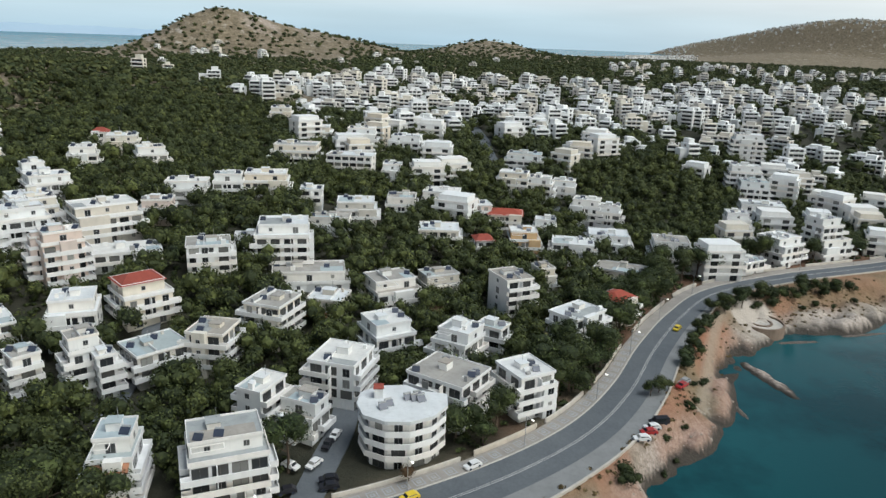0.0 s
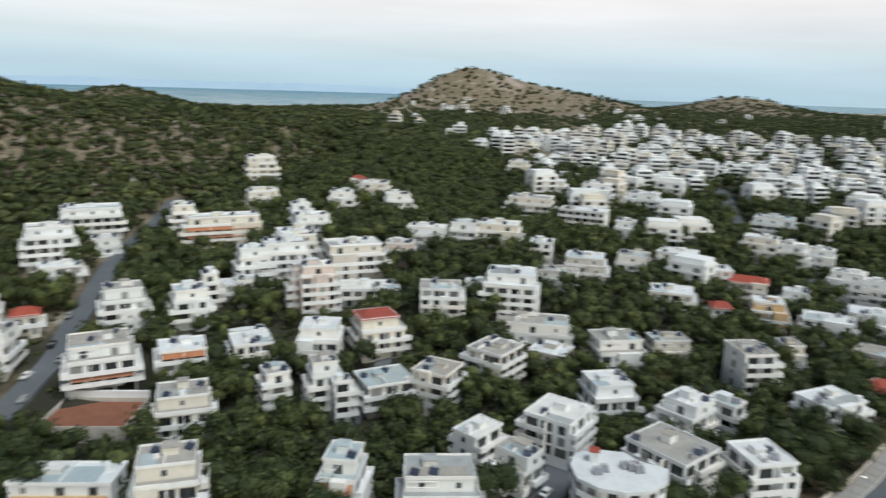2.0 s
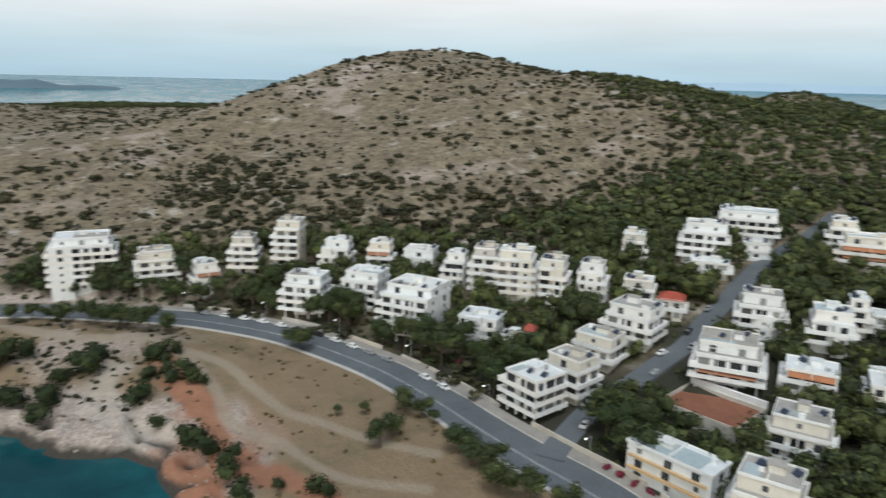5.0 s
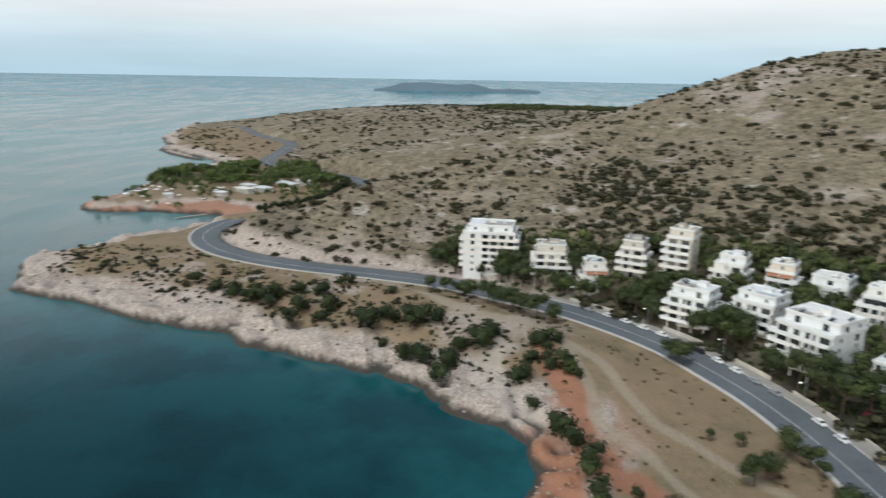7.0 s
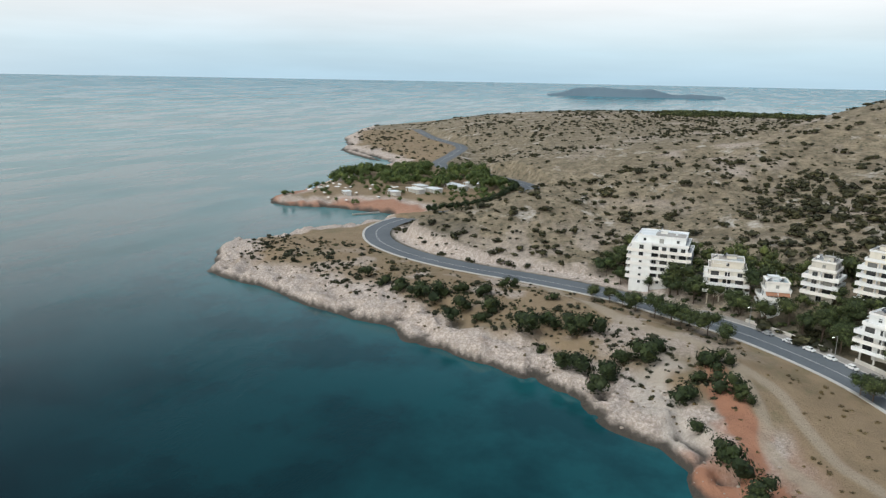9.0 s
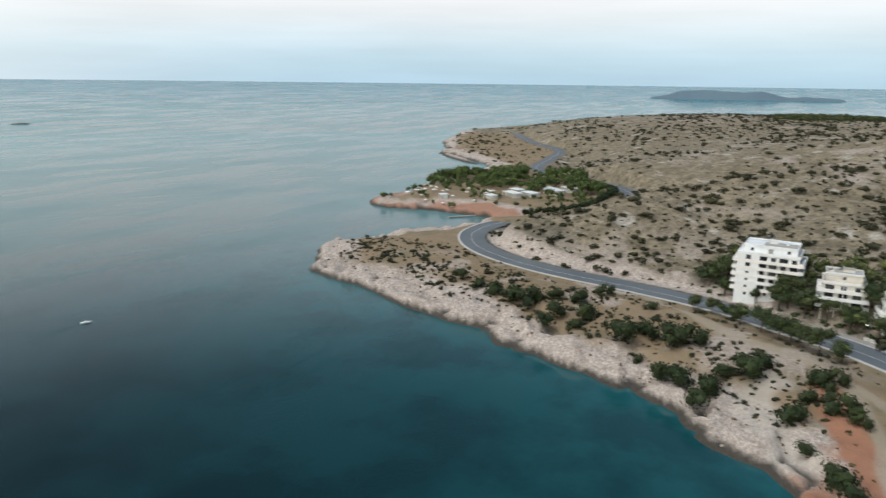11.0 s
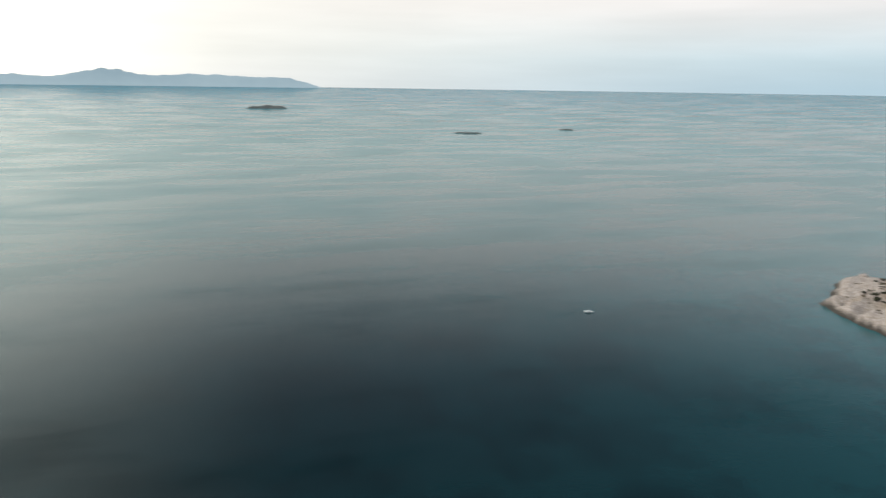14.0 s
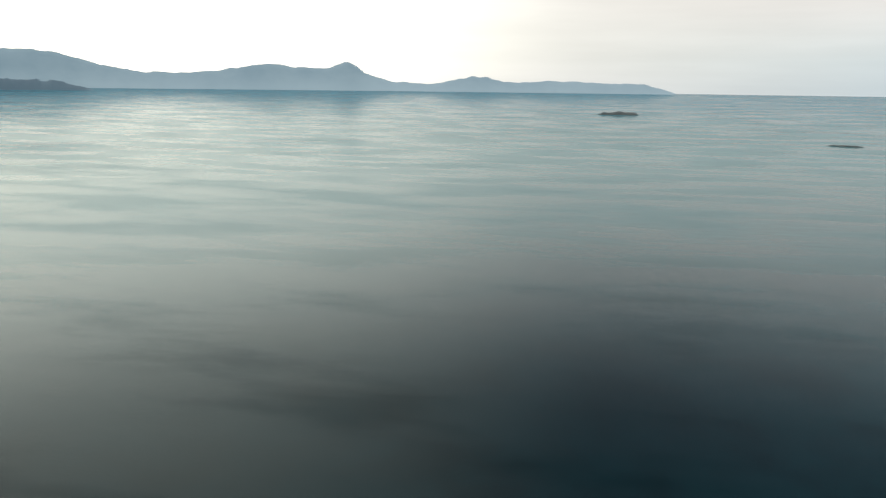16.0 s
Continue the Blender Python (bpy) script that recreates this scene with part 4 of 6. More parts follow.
apartment(17.7, 199.2, -30, 12.0, 8.4, 3, sides="f", top=0)
apartment(-14.6, 198.5, 30, 16.2, 16.2, 3, sides="fl", roof="white")
apartment(-35.3, 217.2, -10, 16.2, 14.6, 2, wall="beige", sides="fr", roof="white", awning="o")
apartment(-49.0, 199.1, -18, 15.5, 14.8, 4, sides="frl", roof="concrete", wall="cream", top=0)
apartment(-61.2, 180.9, -8, 14.0, 13.3, 4, sides="fr", roof="concrete", wall="cream", top=0)
apartment(-75.4, 174.9, 45, 17.6, 14.1, 3, sides="fl", roof="blue", top=0, wall="beige")
apartment(-89.6, 165.3, 40, 11.6, 10.4, 5, sides="fl", roof="concrete")
apartment(-83.0, 162.5, 40, 8.2, 6.6, 4, sides="f", top=0)
apartment(-102.2, 160.2, 48, 10.0, 9.0, 4, sides="fl", roof="blue", top=0)
apartment(-102.0, 186.4, 20, 16.0, 16.0, 4, sides="fl", roof="white", heaters=1)
apartment(-88.8, 200.2, 42, 17.6, 15.8, 4, sides="fl", top=1, gable=True, wall="cream")
apartment(-76.9, 227.9, 18, 17.5, 14.0, 4, sides="fr", roof="concrete", top=0)
apartment(-104.6, 228.2, 26, 20.9, 14.6, 2, sides="f", top=0)
apartment(-55.8, 245.7, 10, 21.9, 19.7, 5, sides="fr", roof="white")
apartment(-44.7, 233.8, 10, 28.0, 16.8, 2, sides="f", roof="concrete")
apartment(-69.2, 249.6, 10, 10.1, 10.1, 2, sides="f")
apartment(-44.9, 281.9, 0, 21.9, 13.1, 2, sides="f", roof="concrete")
apartment(-15.7, 232.0, 28, 19.4, 17.5, 3, sides="frl", roof="concrete")
apartment(1.2, 250.5, 25, 17.9, 14.3, 2, sides="f", roof="concrete", wall="cream")
apartment(25.5, 228.6, 25, 13.6, 14.9, 5, sides="fr", roof="concrete", heaters=3, top=0)
apartment(41.1, 257.7, 20, 10.6, 10.6, 3, wall="cream", sides="fr", roof="concrete")
apartment(0.5, 290.0, 0, 20.1, 16.1, 3, wall="cream", sides="fr", top=0)
apartment(37.6, 296.1, 0, 16.4, 14.8, 4, wall="ochre", sides="fr", awning="-o")
apartment(19.8, 294.3, 10, 11.1, 11.1, 2, sides="f", gable=True, top=0)
apartment(58.9, 294.7, -10, 21.1, 14.8, 3, sides="f", top=0)
apartment(77.9, 309.3, -10, 23.3, 18.6, 3, sides="fr", roof="white")
apartment(75.6, 270.1, -25, 22.6, 15.8, 2, wall="cream", sides="f", roof="concrete")
apartment(101.4, 292.9, -10, 19.7, 17.7, 4, sides="frl", roof="concrete", heaters=4)
apartment(44.6, 206.2, 42, 18.1, 12.7, 4, sides="fr", roof="white", top=0)
apartment(62.6, 228.6, 42, 12.9, 11.7, 3, wall="cream", sides="fr", gable=True, top=0)
apartment(145.7, 334.1, -10, 14.4, 13.0, 5, sides="fr")
apartment(173.4, 367.6, -15, 27.3, 19.1, 4, sides="fr")
apartment(154.6, 306.2, 30, 19.5, 15.6, 4, sides="frl")
apartment(180.5, 319.0, 20, 15.9, 12.7, 6, sides="fl")
apartment(182.8, 315.9, 20, 21.1, 12.6, 3, sides="f")
apartment(133.1, 289.3, 30, 16.3, 11.4, 2, sides="f", top=0)
apartment(-16.7, 316.6, 0, 17.8, 16.0, 3, sides="fr", roof="concrete")
apartment(2.2, 335.5, -8, 22.1, 17.7, 3, sides="frl")
apartment(18.7, 327.0, 10, 14.7, 13.2, 3, wall="pink", sides="fr", top=0)
apartment(-35.4, 299.9, 5, 20.6, 16.5, 3, wall="beige", sides="fr")
apartment(-55.6, 303.5, 5, 13.0, 11.7, 3, sides="f", top=0)
apartment(-75.8, 306.3, 8, 22.2, 15.5, 4, wall="cream", sides="fr")
apartment(-89.5, 295.8, 8, 11.6, 11.6, 4, sides="f")
apartment(-105.0, 289.0, 10, 20.6, 14.4, 3, sides="fl")
apartment(-107.2, 263.0, 10, 15.9, 12.7, 3, wall="pink", sides="f")
apartment(-119.3, 245.0, 40, 24.6, 19.7, 4, wall="beige", sides="fl", roof="white")
apartment(-157.4, 310.4, 20, 15.6, 12.5, 4, sides="fr")
apartment(-157.9, 350.6, 15, 19.2, 15.3, 3, wall="cream", sides="f")
apartment(-168.6, 351.7, 15, 10.5, 9.5, 3, gable=True, top=0, sides="f")
apartment(-132.5, 322.3, 30, 16.7, 13.3, 4, sides="fl")
apartment(-75.1, 367.4, 0, 26.5, 18.6, 4, wall="cream", sides="frl")
apartment(-45.4, 360.6, -5, 23.1, 13.9, 4, sides="f", top=0)
apartment(-24.3, 361.7, 0, 13.8, 13.8, 3, sides="f")
apartment(-20.6, 417.5, -6, 21.6, 17.2, 4, sides="fr")
apartment(-1.5, 419.0, -6, 22.3, 17.9, 3, sides="fr")
apartment(-45.8, 410.5, 0, 20.1, 16.1, 5, sides="fr")
apartment(-75.4, 430.5, 5, 22.8, 18.2, 3, wall="cream", sides="f")
apartment(-103.8, 464.5, 5, 17.2, 13.8, 4, wall="cream", sides="f")
apartment(31.6, 322.5, -6, 18.9, 15.1, 3, wall="cream", sides="f", gable=True, top=0)
apartment(50.4, 322.1, -10, 14.3, 11.4, 3, sides="f")
apartment(74.9, 347.5, -20, 18.2, 14.6, 4, sides="fl")
apartment(85.2, 342.0, -20, 15.2, 12.1, 4, sides="f")
apartment(53.0, 368.7, -15, 18.3, 14.6, 4, sides="frl")
apartment(39.6, 370.4, -15, 16.7, 13.4, 4, sides="f", wall="cream")
apartment(68.0, 376.9, -15, 15.7, 12.5, 3, sides="f")
apartment(50.2, 413.5, -12, 26.2, 18.3, 3, sides="f", roof="blue")
apartment(178.1, 407.8, -15, 20.9, 16.8, 6, sides="fr")
apartment(199.5, 459.6, -15, 21.9, 17.5, 7, sides="fr")
apartment(177.5, 392.2, -15, 18.8, 15.0, 5, sides="fr", roof="blue")
apartment(-138.7, 226.4, 40, 20.1, 14.1, 5, sides="fl")
apartment(-123.4, 210.5, 40, 10.2, 8.1, 5, wall="pink", sides="fl")
apartment(-116.8, 210.2, 40, 15.4, 10.8, 6, wall="pink", sides="f")
apartment(-141.1, 205.8, 40, 8.3, 8.3, 3, sides="f")
apartment(-144.0, 243.6, 42, 18.3, 12.8, 4, wall="cream", sides="fl")
apartment(-152.5, 269.9, 42, 19.1, 13.4, 4, sides="fl")
apartment(-164.2, 281.7, 42, 13.2, 9.3, 4, sides="fl")
apartment(-196.2, 297.7, 44, 15.7, 12.5, 3, wall="cream", sides="f")
apartment(-125.2, 182.1, 46, 14.4, 11.5, 2, sides="f", top=0)
apartment(-227.9, 76.9, 42, 21.9, 19.8, 6, sides="fl", roof="white", pilotis=True, heaters=3)
apartment(-253.7, 65.3, 50, 18.1, 14.5, 5, sides="fl", roof="white", pilotis=True)
apartment(-263.8, 44.5, 58, 18.3, 14.6, 5, sides="fl", roof="white", pilotis=True)
apartment(-211.3, 95.7, 48, 13.3, 13.3, 3, sides="f", top=0)
apartment(-197.5, 100.2, 48, 10.4, 8.3, 2, sides="f", roof="white", wall="cream")
apartment(-196.1, 106.2, 48, 6.9, 6.2, 2, sides="f", gable=True, top=0, wall="cream")
apartment(-162.5, 90.5, 18, 15.0, 13.5, 4, sides="frl", top=0, pilotis=True, heaters=2)
apartment(-166.8, 104.8, 22, 15.6, 12.4, 4, sides="fr", wall="cream", roof="concrete")
apartment(-177.3, 120.7, 30, 16.6, 13.3, 3, sides="f", wall="cream", roof="concrete")
apartment(-182.2, 137.0, 30, 18.0, 14.4, 4, sides="frl", roof="concrete")
apartment(-152.5, 149.4, 45, 20.9, 18.8, 4, sides="frl", roof="concrete", awning="-o", pilotis=True)
apartment(-116.7, 139.7, 38, 16.9, 15.2, 4, sides="frl", roof="concrete", wall="cream")
apartment(-91.1, 103.6, 35, 15.0, 13.5, 6, sides="frl", roof="concrete", wall="cream")
apartment(-135.9, 163.4, 42, 16.4, 13.1, 3, sides="f", top=0, awning="o")
apartment(-120.0, 175.3, 42, 15.0, 13.5, 3, sides="f", top=0)
apartment(-299.0, 24.7, 72, 13.0, 11.7, 5, wall="beige", sides="fr", roof="concrete")
apartment(-293.9, 43.0, 66, 13.5, 13.5, 7, wall="cream", sides="f", gable=False, roof="concrete")
apartment(-287.0, 61.5, 62, 14.4, 11.5, 4, sides="frl")
apartment(-279.8, 78.3, 62, 13.2, 10.6, 4, awning="o", sides="f", wall="cream")
apartment(-272.3, 93.7, 56, 16.6, 13.3, 3, sides="f")
apartment(-249.9, 100.9, 56, 11.2, 10.1, 5, sides="fl")
apartment(-242.1, 110.3, 56, 12.6, 12.6, 6, wall="beige", sides="f", roof="concrete")
apartment(-233.4, 119.1, 56, 17.2, 13.7, 6, wall="cream", sides="fr")
apartment(-217.5, 126.2, 50, 12.2, 12.2, 6, wall="cream", sides="fr", roof="concrete")
apartment(-211.2, 138.4, 50, 12.4, 12.4, 5, sides="fr", roof="concrete")
apartment(-229.9, 169.3, 50, 11.7, 10.5, 4, wall="beige", sides="fr")
apartment(-200.2, 151.4, 48, 14.2, 11.3, 3, wall="beige", sides="f")
apartment(-189.4, 157.0, 48, 11.2, 10.1, 2, wall="cream", sides="f", gable=True, top=0)
apartment(-219.1, 194.6, 48, 19.5, 15.6, 5, sides="fl")
apartment(-231.6, 227.2, 48, 26.2, 15.7, 4, sides="fr")
apartment(-213.7, 216.2, 48, 14.1, 11.3, 2, sides="f")
apartment(-205.6, 186.3, 48, 17.2, 10.3, 2, sides="f", top=0)
apartment(-198.8, 244.4, 44, 13.0, 11.7, 5, sides="fl", wall="cream")
apartment(-183.1, 248.3, 44, 35.4, 14.1, 4, sides="f", awning="oo", wall="cream")
apartment(-221.0, 337.5, 40, 18.4, 16.5, 5, wall="cream", sides="f")
apartment(-195.7, 300.4, 40, 14.8, 13.3, 3, wall="cream", sides="f")
apartment(-168.8, 176.2, 46, 16.5, 14.9, 4, sides="frl", roof="concrete")
apartment(-151.0, 186.5, 46, 14.7, 13.2, 4, sides="fl")
apartment(-151.8, 198.6, 46, 9.2, 8.2, 4, sides="f")
apartment(-144.6, 210.0, 44, 20.6, 10.3, 2, sides="f", top=0)
apartment(-146.2, 216.8, 44, 14.6, 11.7, 5, sides="fl")
apartment(-147.2, 247.5, 42, 19.1, 13.4, 4, wall="cream", sides="fl")
apartment(-320.6, -39.2, 92, 27.2, 19.0, 7, sides="frl", roof="white", heaters=1)
apartment(-308.3, -10.6, 95, 18.0, 14.9, 5, sides="frl", roof="concrete", wall="cream", pilotis=True)
apartment(-297.4, 8.2, 100, 13.1, 11.8, 4, sides="f", roof="white", awning="o")


paving_squares()


# ---- the rounded block on the street corner ----
def rounded_block(x, y, turn):
    z0 = float(height(np.array([x]), np.array([y]))[0])
    b = new("apartment_building")
    b.matrix_basis = pose(x, y, z0, 0, 0, turn)
    FOOTPRINTS.append((x, y, 12))

    def outline(k, o=0.0):
        pts = [(-9.6, 5.5), (-10.2, 0.5), (-8.6, -4.6), (-4.0, -7.4), (1.5, -7.6), (6.5, -5.2), (9.8, -0.6), (10.0, 4.6), (4.2, 6.0), (0.8, 9.0), (-5.2, 8.6)]
        return [(px * (k + o / 10), py * (k + o / 9)) for px, py in pts]

    bm = bmesh.new()
    prism(bm, outline(0.86), -3, 4 * FLOOR + 0.6)
    part("wall", bm, WHITE, b)
    for k in range(1, 5):
        bm = bmesh.new()
        a, c = outline(1.0), outline(0.98)
        z = k * FLOOR
        if k < 4:
            n = len(a)
            lo = [bm.verts.new((*p, z - 0.35)) for p in a]
            hi = [bm.verts.new((*p, z + 1.1)) for p in a]
            hin = [bm.verts.new((*p, z + 1.1)) for p in c]
            lin = [bm.verts.new((*p, z - 0.08)) for p in c]
            for i in range(n):
                j = (i + 1) % n
                bm.faces.new((lo[i], lo[j], hi[j], hi[i]))
                bm.faces.new((hi[i], hi[j], hin[j], hin[i]))
                bm.faces.new((hin[i], hin[j], lin[j], lin[i]))
            bm.faces.new(lin)
            bm.faces.new(lo[::-1])
            part("balcony", bm, PARAPET, b)
        else:
            prism(bm, outline(1.03), z - 0.1, z + 0.75)
            part("roof", bm, ROOF_WHITE, b)
    w = outline(0.86)
    for k in range(4):
        for i in range(len(w)):
            p, q = Vector(w[i]), Vector(w[(i + 1) % len(w)])
            d = q - p
            ang = math.degrees(math.atan2(d.y, d.x))
            n = max(1, int(d.length / 2.9))
            for j in range(n):
                c = p + d * ((j + 0.5) / n)
                placed("window", rng.choice((DOOR_PANE, WIDE_PANE)) if d.length > 3.4 else DOOR_PANE, b, pose(c.x, c.y, k * FLOOR + 0.1, 0, 0, ang))
    bm = bmesh.new()
    box(bm, -6.6, 2.5, 4 * FLOOR + 0.7, -4.6, 4.6, 4 * FLOOR + 3.2)
    box(bm, 4.4, 3.0, 4 * FLOOR + 0.7, 5.0, 3.6, 4 * FLOOR + 2.2)
    part("chimney", bm, WHITE, b)
    bm = bmesh.new()
    box(bm, -6.8, 2.3, 4 * FLOOR + 3.2, -4.4, 4.8, 4 * FLOOR + 3.45)
    part("chimney_cap", bm, TILE, b, "red tile cap")
    for hx, hy in ((-4.5, -2), (-3.2, -0.5), (1.2, 2.2), (2.8, 1.8), (4.2, 1.4), (3.4, 3.2)):
        placed("solar_heater", HEATER, b, pose(hx, hy, 4 * FLOOR + 0.76, 0, 0, -turn + 25))
    tagged(b, "white rounded block of flats with wrap-around balconies on the corner", "building", "blocks of flats in the town")


rounded_block(-6.5, 143, 4)
FOOTPRINTS.append((-18, 129, 7))


# ---- the long white school and its clay court ----
def clay_court():
    b = new("clay_court")
    x, y, turn = -141.0, 134.0, 22
    z = float(height(np.array([x]), np.array([y]))[0]) + 2.2
    b.matrix_basis = pose(x, y, z, 0, 0, turn)
    FOOTPRINTS.append((x, y, 13))
    bm = bmesh.new()
    box(bm, -11, -8.5, -4, 11, 8.5, 0)
    part("court_floor", bm, CLAY, b, "brown-red clay floor")
    bm = bmesh.new()
    ring(bm, -11.3, -8.8, 11.3, 8.8, -3.8, 1.2, 0.3)
    part("court_wall", bm, WALLSTONE, b, "low pale wall")
    bm = bmesh.new()
    box(bm, -11.2, 8.85, -3, 11.2, 9.6, 3.0)
    part("stand", bm, WHITE, b, "white backing wall")
    tagged(b, "brown clay court with a low wall beside the school", "sports court")


clay_court()
school = apartment(-117.5, 103.5, 22, 21, 10.5, 3, sides="", top=0, roof="white", heaters=0, label="long white school building with ochre bands and a flat roof")

for k in (1, 2):
    bm = bmesh.new()
    box(bm, -9.8, -5.0, k * FLOOR - 0.1, 9.8, -4.3, k * FLOOR + 0.5)
    part("spandrel", bm, OCHRE, school, "faded ochre band below the windows")


# ---- garden walls along the promenade ----
def garden_wall(i0, i1, h):
    line = TOWN_SIDE[i0:i1]
    if len(line) < 2:
        return
    ob = ribbon("garden_wall", line, off_by(town_edge, -4.9), off_by(town_edge, -4.5), WALLSTONE, 0.2 + h, None, h + 1.0)
    tagged(ob, "low pale garden wall behind the promenade", "wall", "garden walls by the promenade")


i = 4
while i < len(TOWN_SIDE) - 8:
    k = rng.randint(4, 9)
    x = TOWN_SIDE[i][0]
    if not (-34 < x < -14 or -150 < x < -132):
        garden_wall(i, i + k, rng.uniform(0.7, 1.4))
    i += k + rng.randint(0, 2)


# ---- street lamps, parked cars ----
def street_lamp():
    b = new("street_lamp")
    bm = bmesh.new()
    bmesh.ops.create_cone(bm, cap_ends=True, segments=8, radius1=0.11, radius2=0.06, depth=8.0, matrix=pose(0, 0, 4.0))
    part("pole", bm, METAL, b)
    bm = bmesh.new()
    box(bm, -0.05, -1.8, 7.9, 0.05, 0.05, 8.0)
    part("arm", bm, METAL, b)
    bm = bmesh.new()
    box(bm, -0.16, -2.4, 7.86, 0.16, -1.75, 8.02)
    part("lamp_head", bm, GLOW, b, "glowing white lamp head")
    return tagged(b, "grey metal street lamp with a lit head beside the road", "street lamp", "street lamps along the coast road")


GLOW, gn, gl, gb = material("lamp_glow")
gb.inputs["Emission Color"].default_value, gb.inputs["Emission Strength"].default_value = (1.0, 0.95, 0.85, 1), 2.0
lamp = None
for i in range(3, len(TOWN_SIDE) - 1, 8):
    d = TOWN_SIDE[i + 1] - TOWN_SIDE[i]
    nrm = np.array([-d[1], d[0]]) / np.hypot(*d)
    c = TOWN_SIDE[i] + nrm * (float(town_edge(TOWN_SIDE[i][0])) - 0.7)
    a = math.degrees(math.atan2(d[1], d[0]))
    m = pose(c[0], c[1], road_level(*c) + 0.2, 0, 0, a + 180)
    if lamp is None:
        lamp = street_lamp()
        lamp.matrix_basis = m
    else:
        copy_thing(lamp, m)


def car(colour, name, van=False):
    paint = painted(name + "_paint", colour, 0.92, 0.3, 0.02)
    b = new(name)
    L, W, H = (4.9, 1.9, 1.9) if van else (4.2, 1.75, 1.45)
    bm = bmesh.new()
    prof = [(-L / 2, 0.3), (-L / 2, 0.75), (-L * 0.27, 0.9), (-L * 0.14, H), (L * 0.28, H), (L * 0.44, 0.95), (L / 2, 0.85), (L / 2, 0.3)]
    if van:
        prof = [(-L / 2, 0.3), (-L / 2, 0.95), (-L * 0.34, 1.05), (-L * 0.24, H), (L * 0.48, H), (L / 2, 1.0), (L / 2, 0.3), (0, 0.3)]
    side = []
    for s in (-1, 1):
        side.append([bm.verts.new((px, s * W / 2 * (0.86 if pz > 1.0 else 1.0), pz)) for px, pz in prof])
    n = len(prof)
    bm.faces.new(side[0])
    bm.faces.new(side[1][::-1])
    for k in range(n):
        j = (k + 1) % n
        bm.faces.new((side[0][j], side[0][k], side[1][k], side[1][j]))
    part("body", bm, paint, b)
    for s in (-1, 1):
        bm = bmesh.new()
        y0 = s * W * 0.455
        box(bm, -L * 0.15, min(y0, y0 + s * 0.03), 0.98, L * 0.3, max(y0, y0 + s * 0.03), H - 0.12)
        part("side_window", bm, GLASS, b)
    bm = bmesh.new()
    v = [bm.verts.new(p) for p in ((-L * 0.265, -W * 0.4, 0.95), (-L * 0.265, W * 0.4, 0.95), (-L * 0.16, W * 0.38, H - 0.08), (-L * 0.16, -W * 0.38, H - 0.08))]
    for q in v:
        q.co.x -= 0.06
    bm.faces.new(v[::-1])
    part("windscreen", bm, GLASS, b)
    for px in (-L * 0.3, L * 0.3):
        for s in (-1, 1):
            bm = bmesh.new()
            bmesh.ops.create_cone(bm, cap_ends=True, segments=12, radius1=0.32, radius2=0.32, depth=0.2, matrix=pose(px, s * (W / 2 - 0.08), 0.32, 90, 0, 0))
            part("wheel", bm, PANEL, b)
    return b


CARS = {}
for key, colour, van in (("white_car", (0.75, 0.75, 0.75), False), ("black_car", (0.02, 0.02, 0.025), False), ("red_car", (0.35, 0.03, 0.03), False),
                         ("grey_car", (0.28, 0.29, 0.30), False), ("yellow_car", (0.75, 0.55, 0.05), False), ("black_van", (0.015, 0.015, 0.02), True)):
    CARS[key] = [car(colour, key, van), False, key.replace("_", " ")]


def park(key, x, y, turn, z=None):
    ob, taken, words = CARS[key]
    if z is None:
        z = float(height(np.array([x]), np.array([y]))[0]) + 0.1
    m = pose(x, y, z, 0, 0, turn)
    if taken:
        ob = copy_thing(ob, m)
    else:
        ob.matrix_basis = m
        CARS[key][1] = True
    tagged(ob, f"{words} parked on the asphalt beside the kerb" if z < 9.3 else f"{words} parked on the paved edge of the road", "car", "cars in the streets")


for key, x, y, turn in (("black_van", 57.5, 158.5, 10), ("red_car", 53.5, 153.5, 10), ("white_car", 51, 150.5, 5), ("white_car", 55, 155.8, 10), ("red_car", 70, 179, 40), ("grey_car", 71.5, 181.5, 40)):
    park(key, x, y, turn, 9.13)
for key, x, y, turn in (("black_car", -21.5, 130, 15), ("black_car", -21, 127.5, 15), ("white_car", -25.5, 135.5, 60), ("white_car", -30.5, 134.5, 150), ("black_car", -29.5, 125.5, 20), ("black_car", -23.8, 143.5, 80), ("white_car", -22.6, 147.5, 75)):
    park(key, x, y, turn, 9.4)
for key, x, y, turn in (("yellow_car", -4, 125.0, 32), ("yellow_car", 82, 221, 55), ("white_car", 9.5, 136.8, 36)):
    park(key, x, y, turn, 9.12 if key == "yellow_car" else 9.3)
for k, i in enumerate(range(len(TOWN_SIDE) - 34, len(TOWN_SIDE) - 4, 2)):
    d = TOWN_SIDE[i + 1] - TOWN_SIDE[i]
    nrm = np.array([-d[1], d[0]]) / np.hypot(*d)
    c = TOWN_SIDE[i] - nrm * 7.0
    if rng.random() < 0.8:
        park(rng.choice(("white_car", "white_car", "grey_car", "black_car")), c[0], c[1], math.degrees(math.atan2(d[1], d[0])), road_level(*c) + 0.11)
for k, i in enumerate(range(4, 24, 2)):
    p, q = STREETS[0][i], STREETS[0][i + 1]
    d = q - p
    nrm = np.array([-d[1], d[0]]) / np.hypot(*d)
    c = p + nrm * (2.5 if k % 2 else -2.5)
    if rng.random() < 0.7:
        z = float(np.max(height(np.array([c[0], p[0]]), np.array([c[1], p[1]])))) + 0.35
        park(("white_car", "grey_car", "black_car", "white_car", "grey_car")[k % 5], c[0], c[1], math.degrees(math.atan2(d[1], d[0])), z)


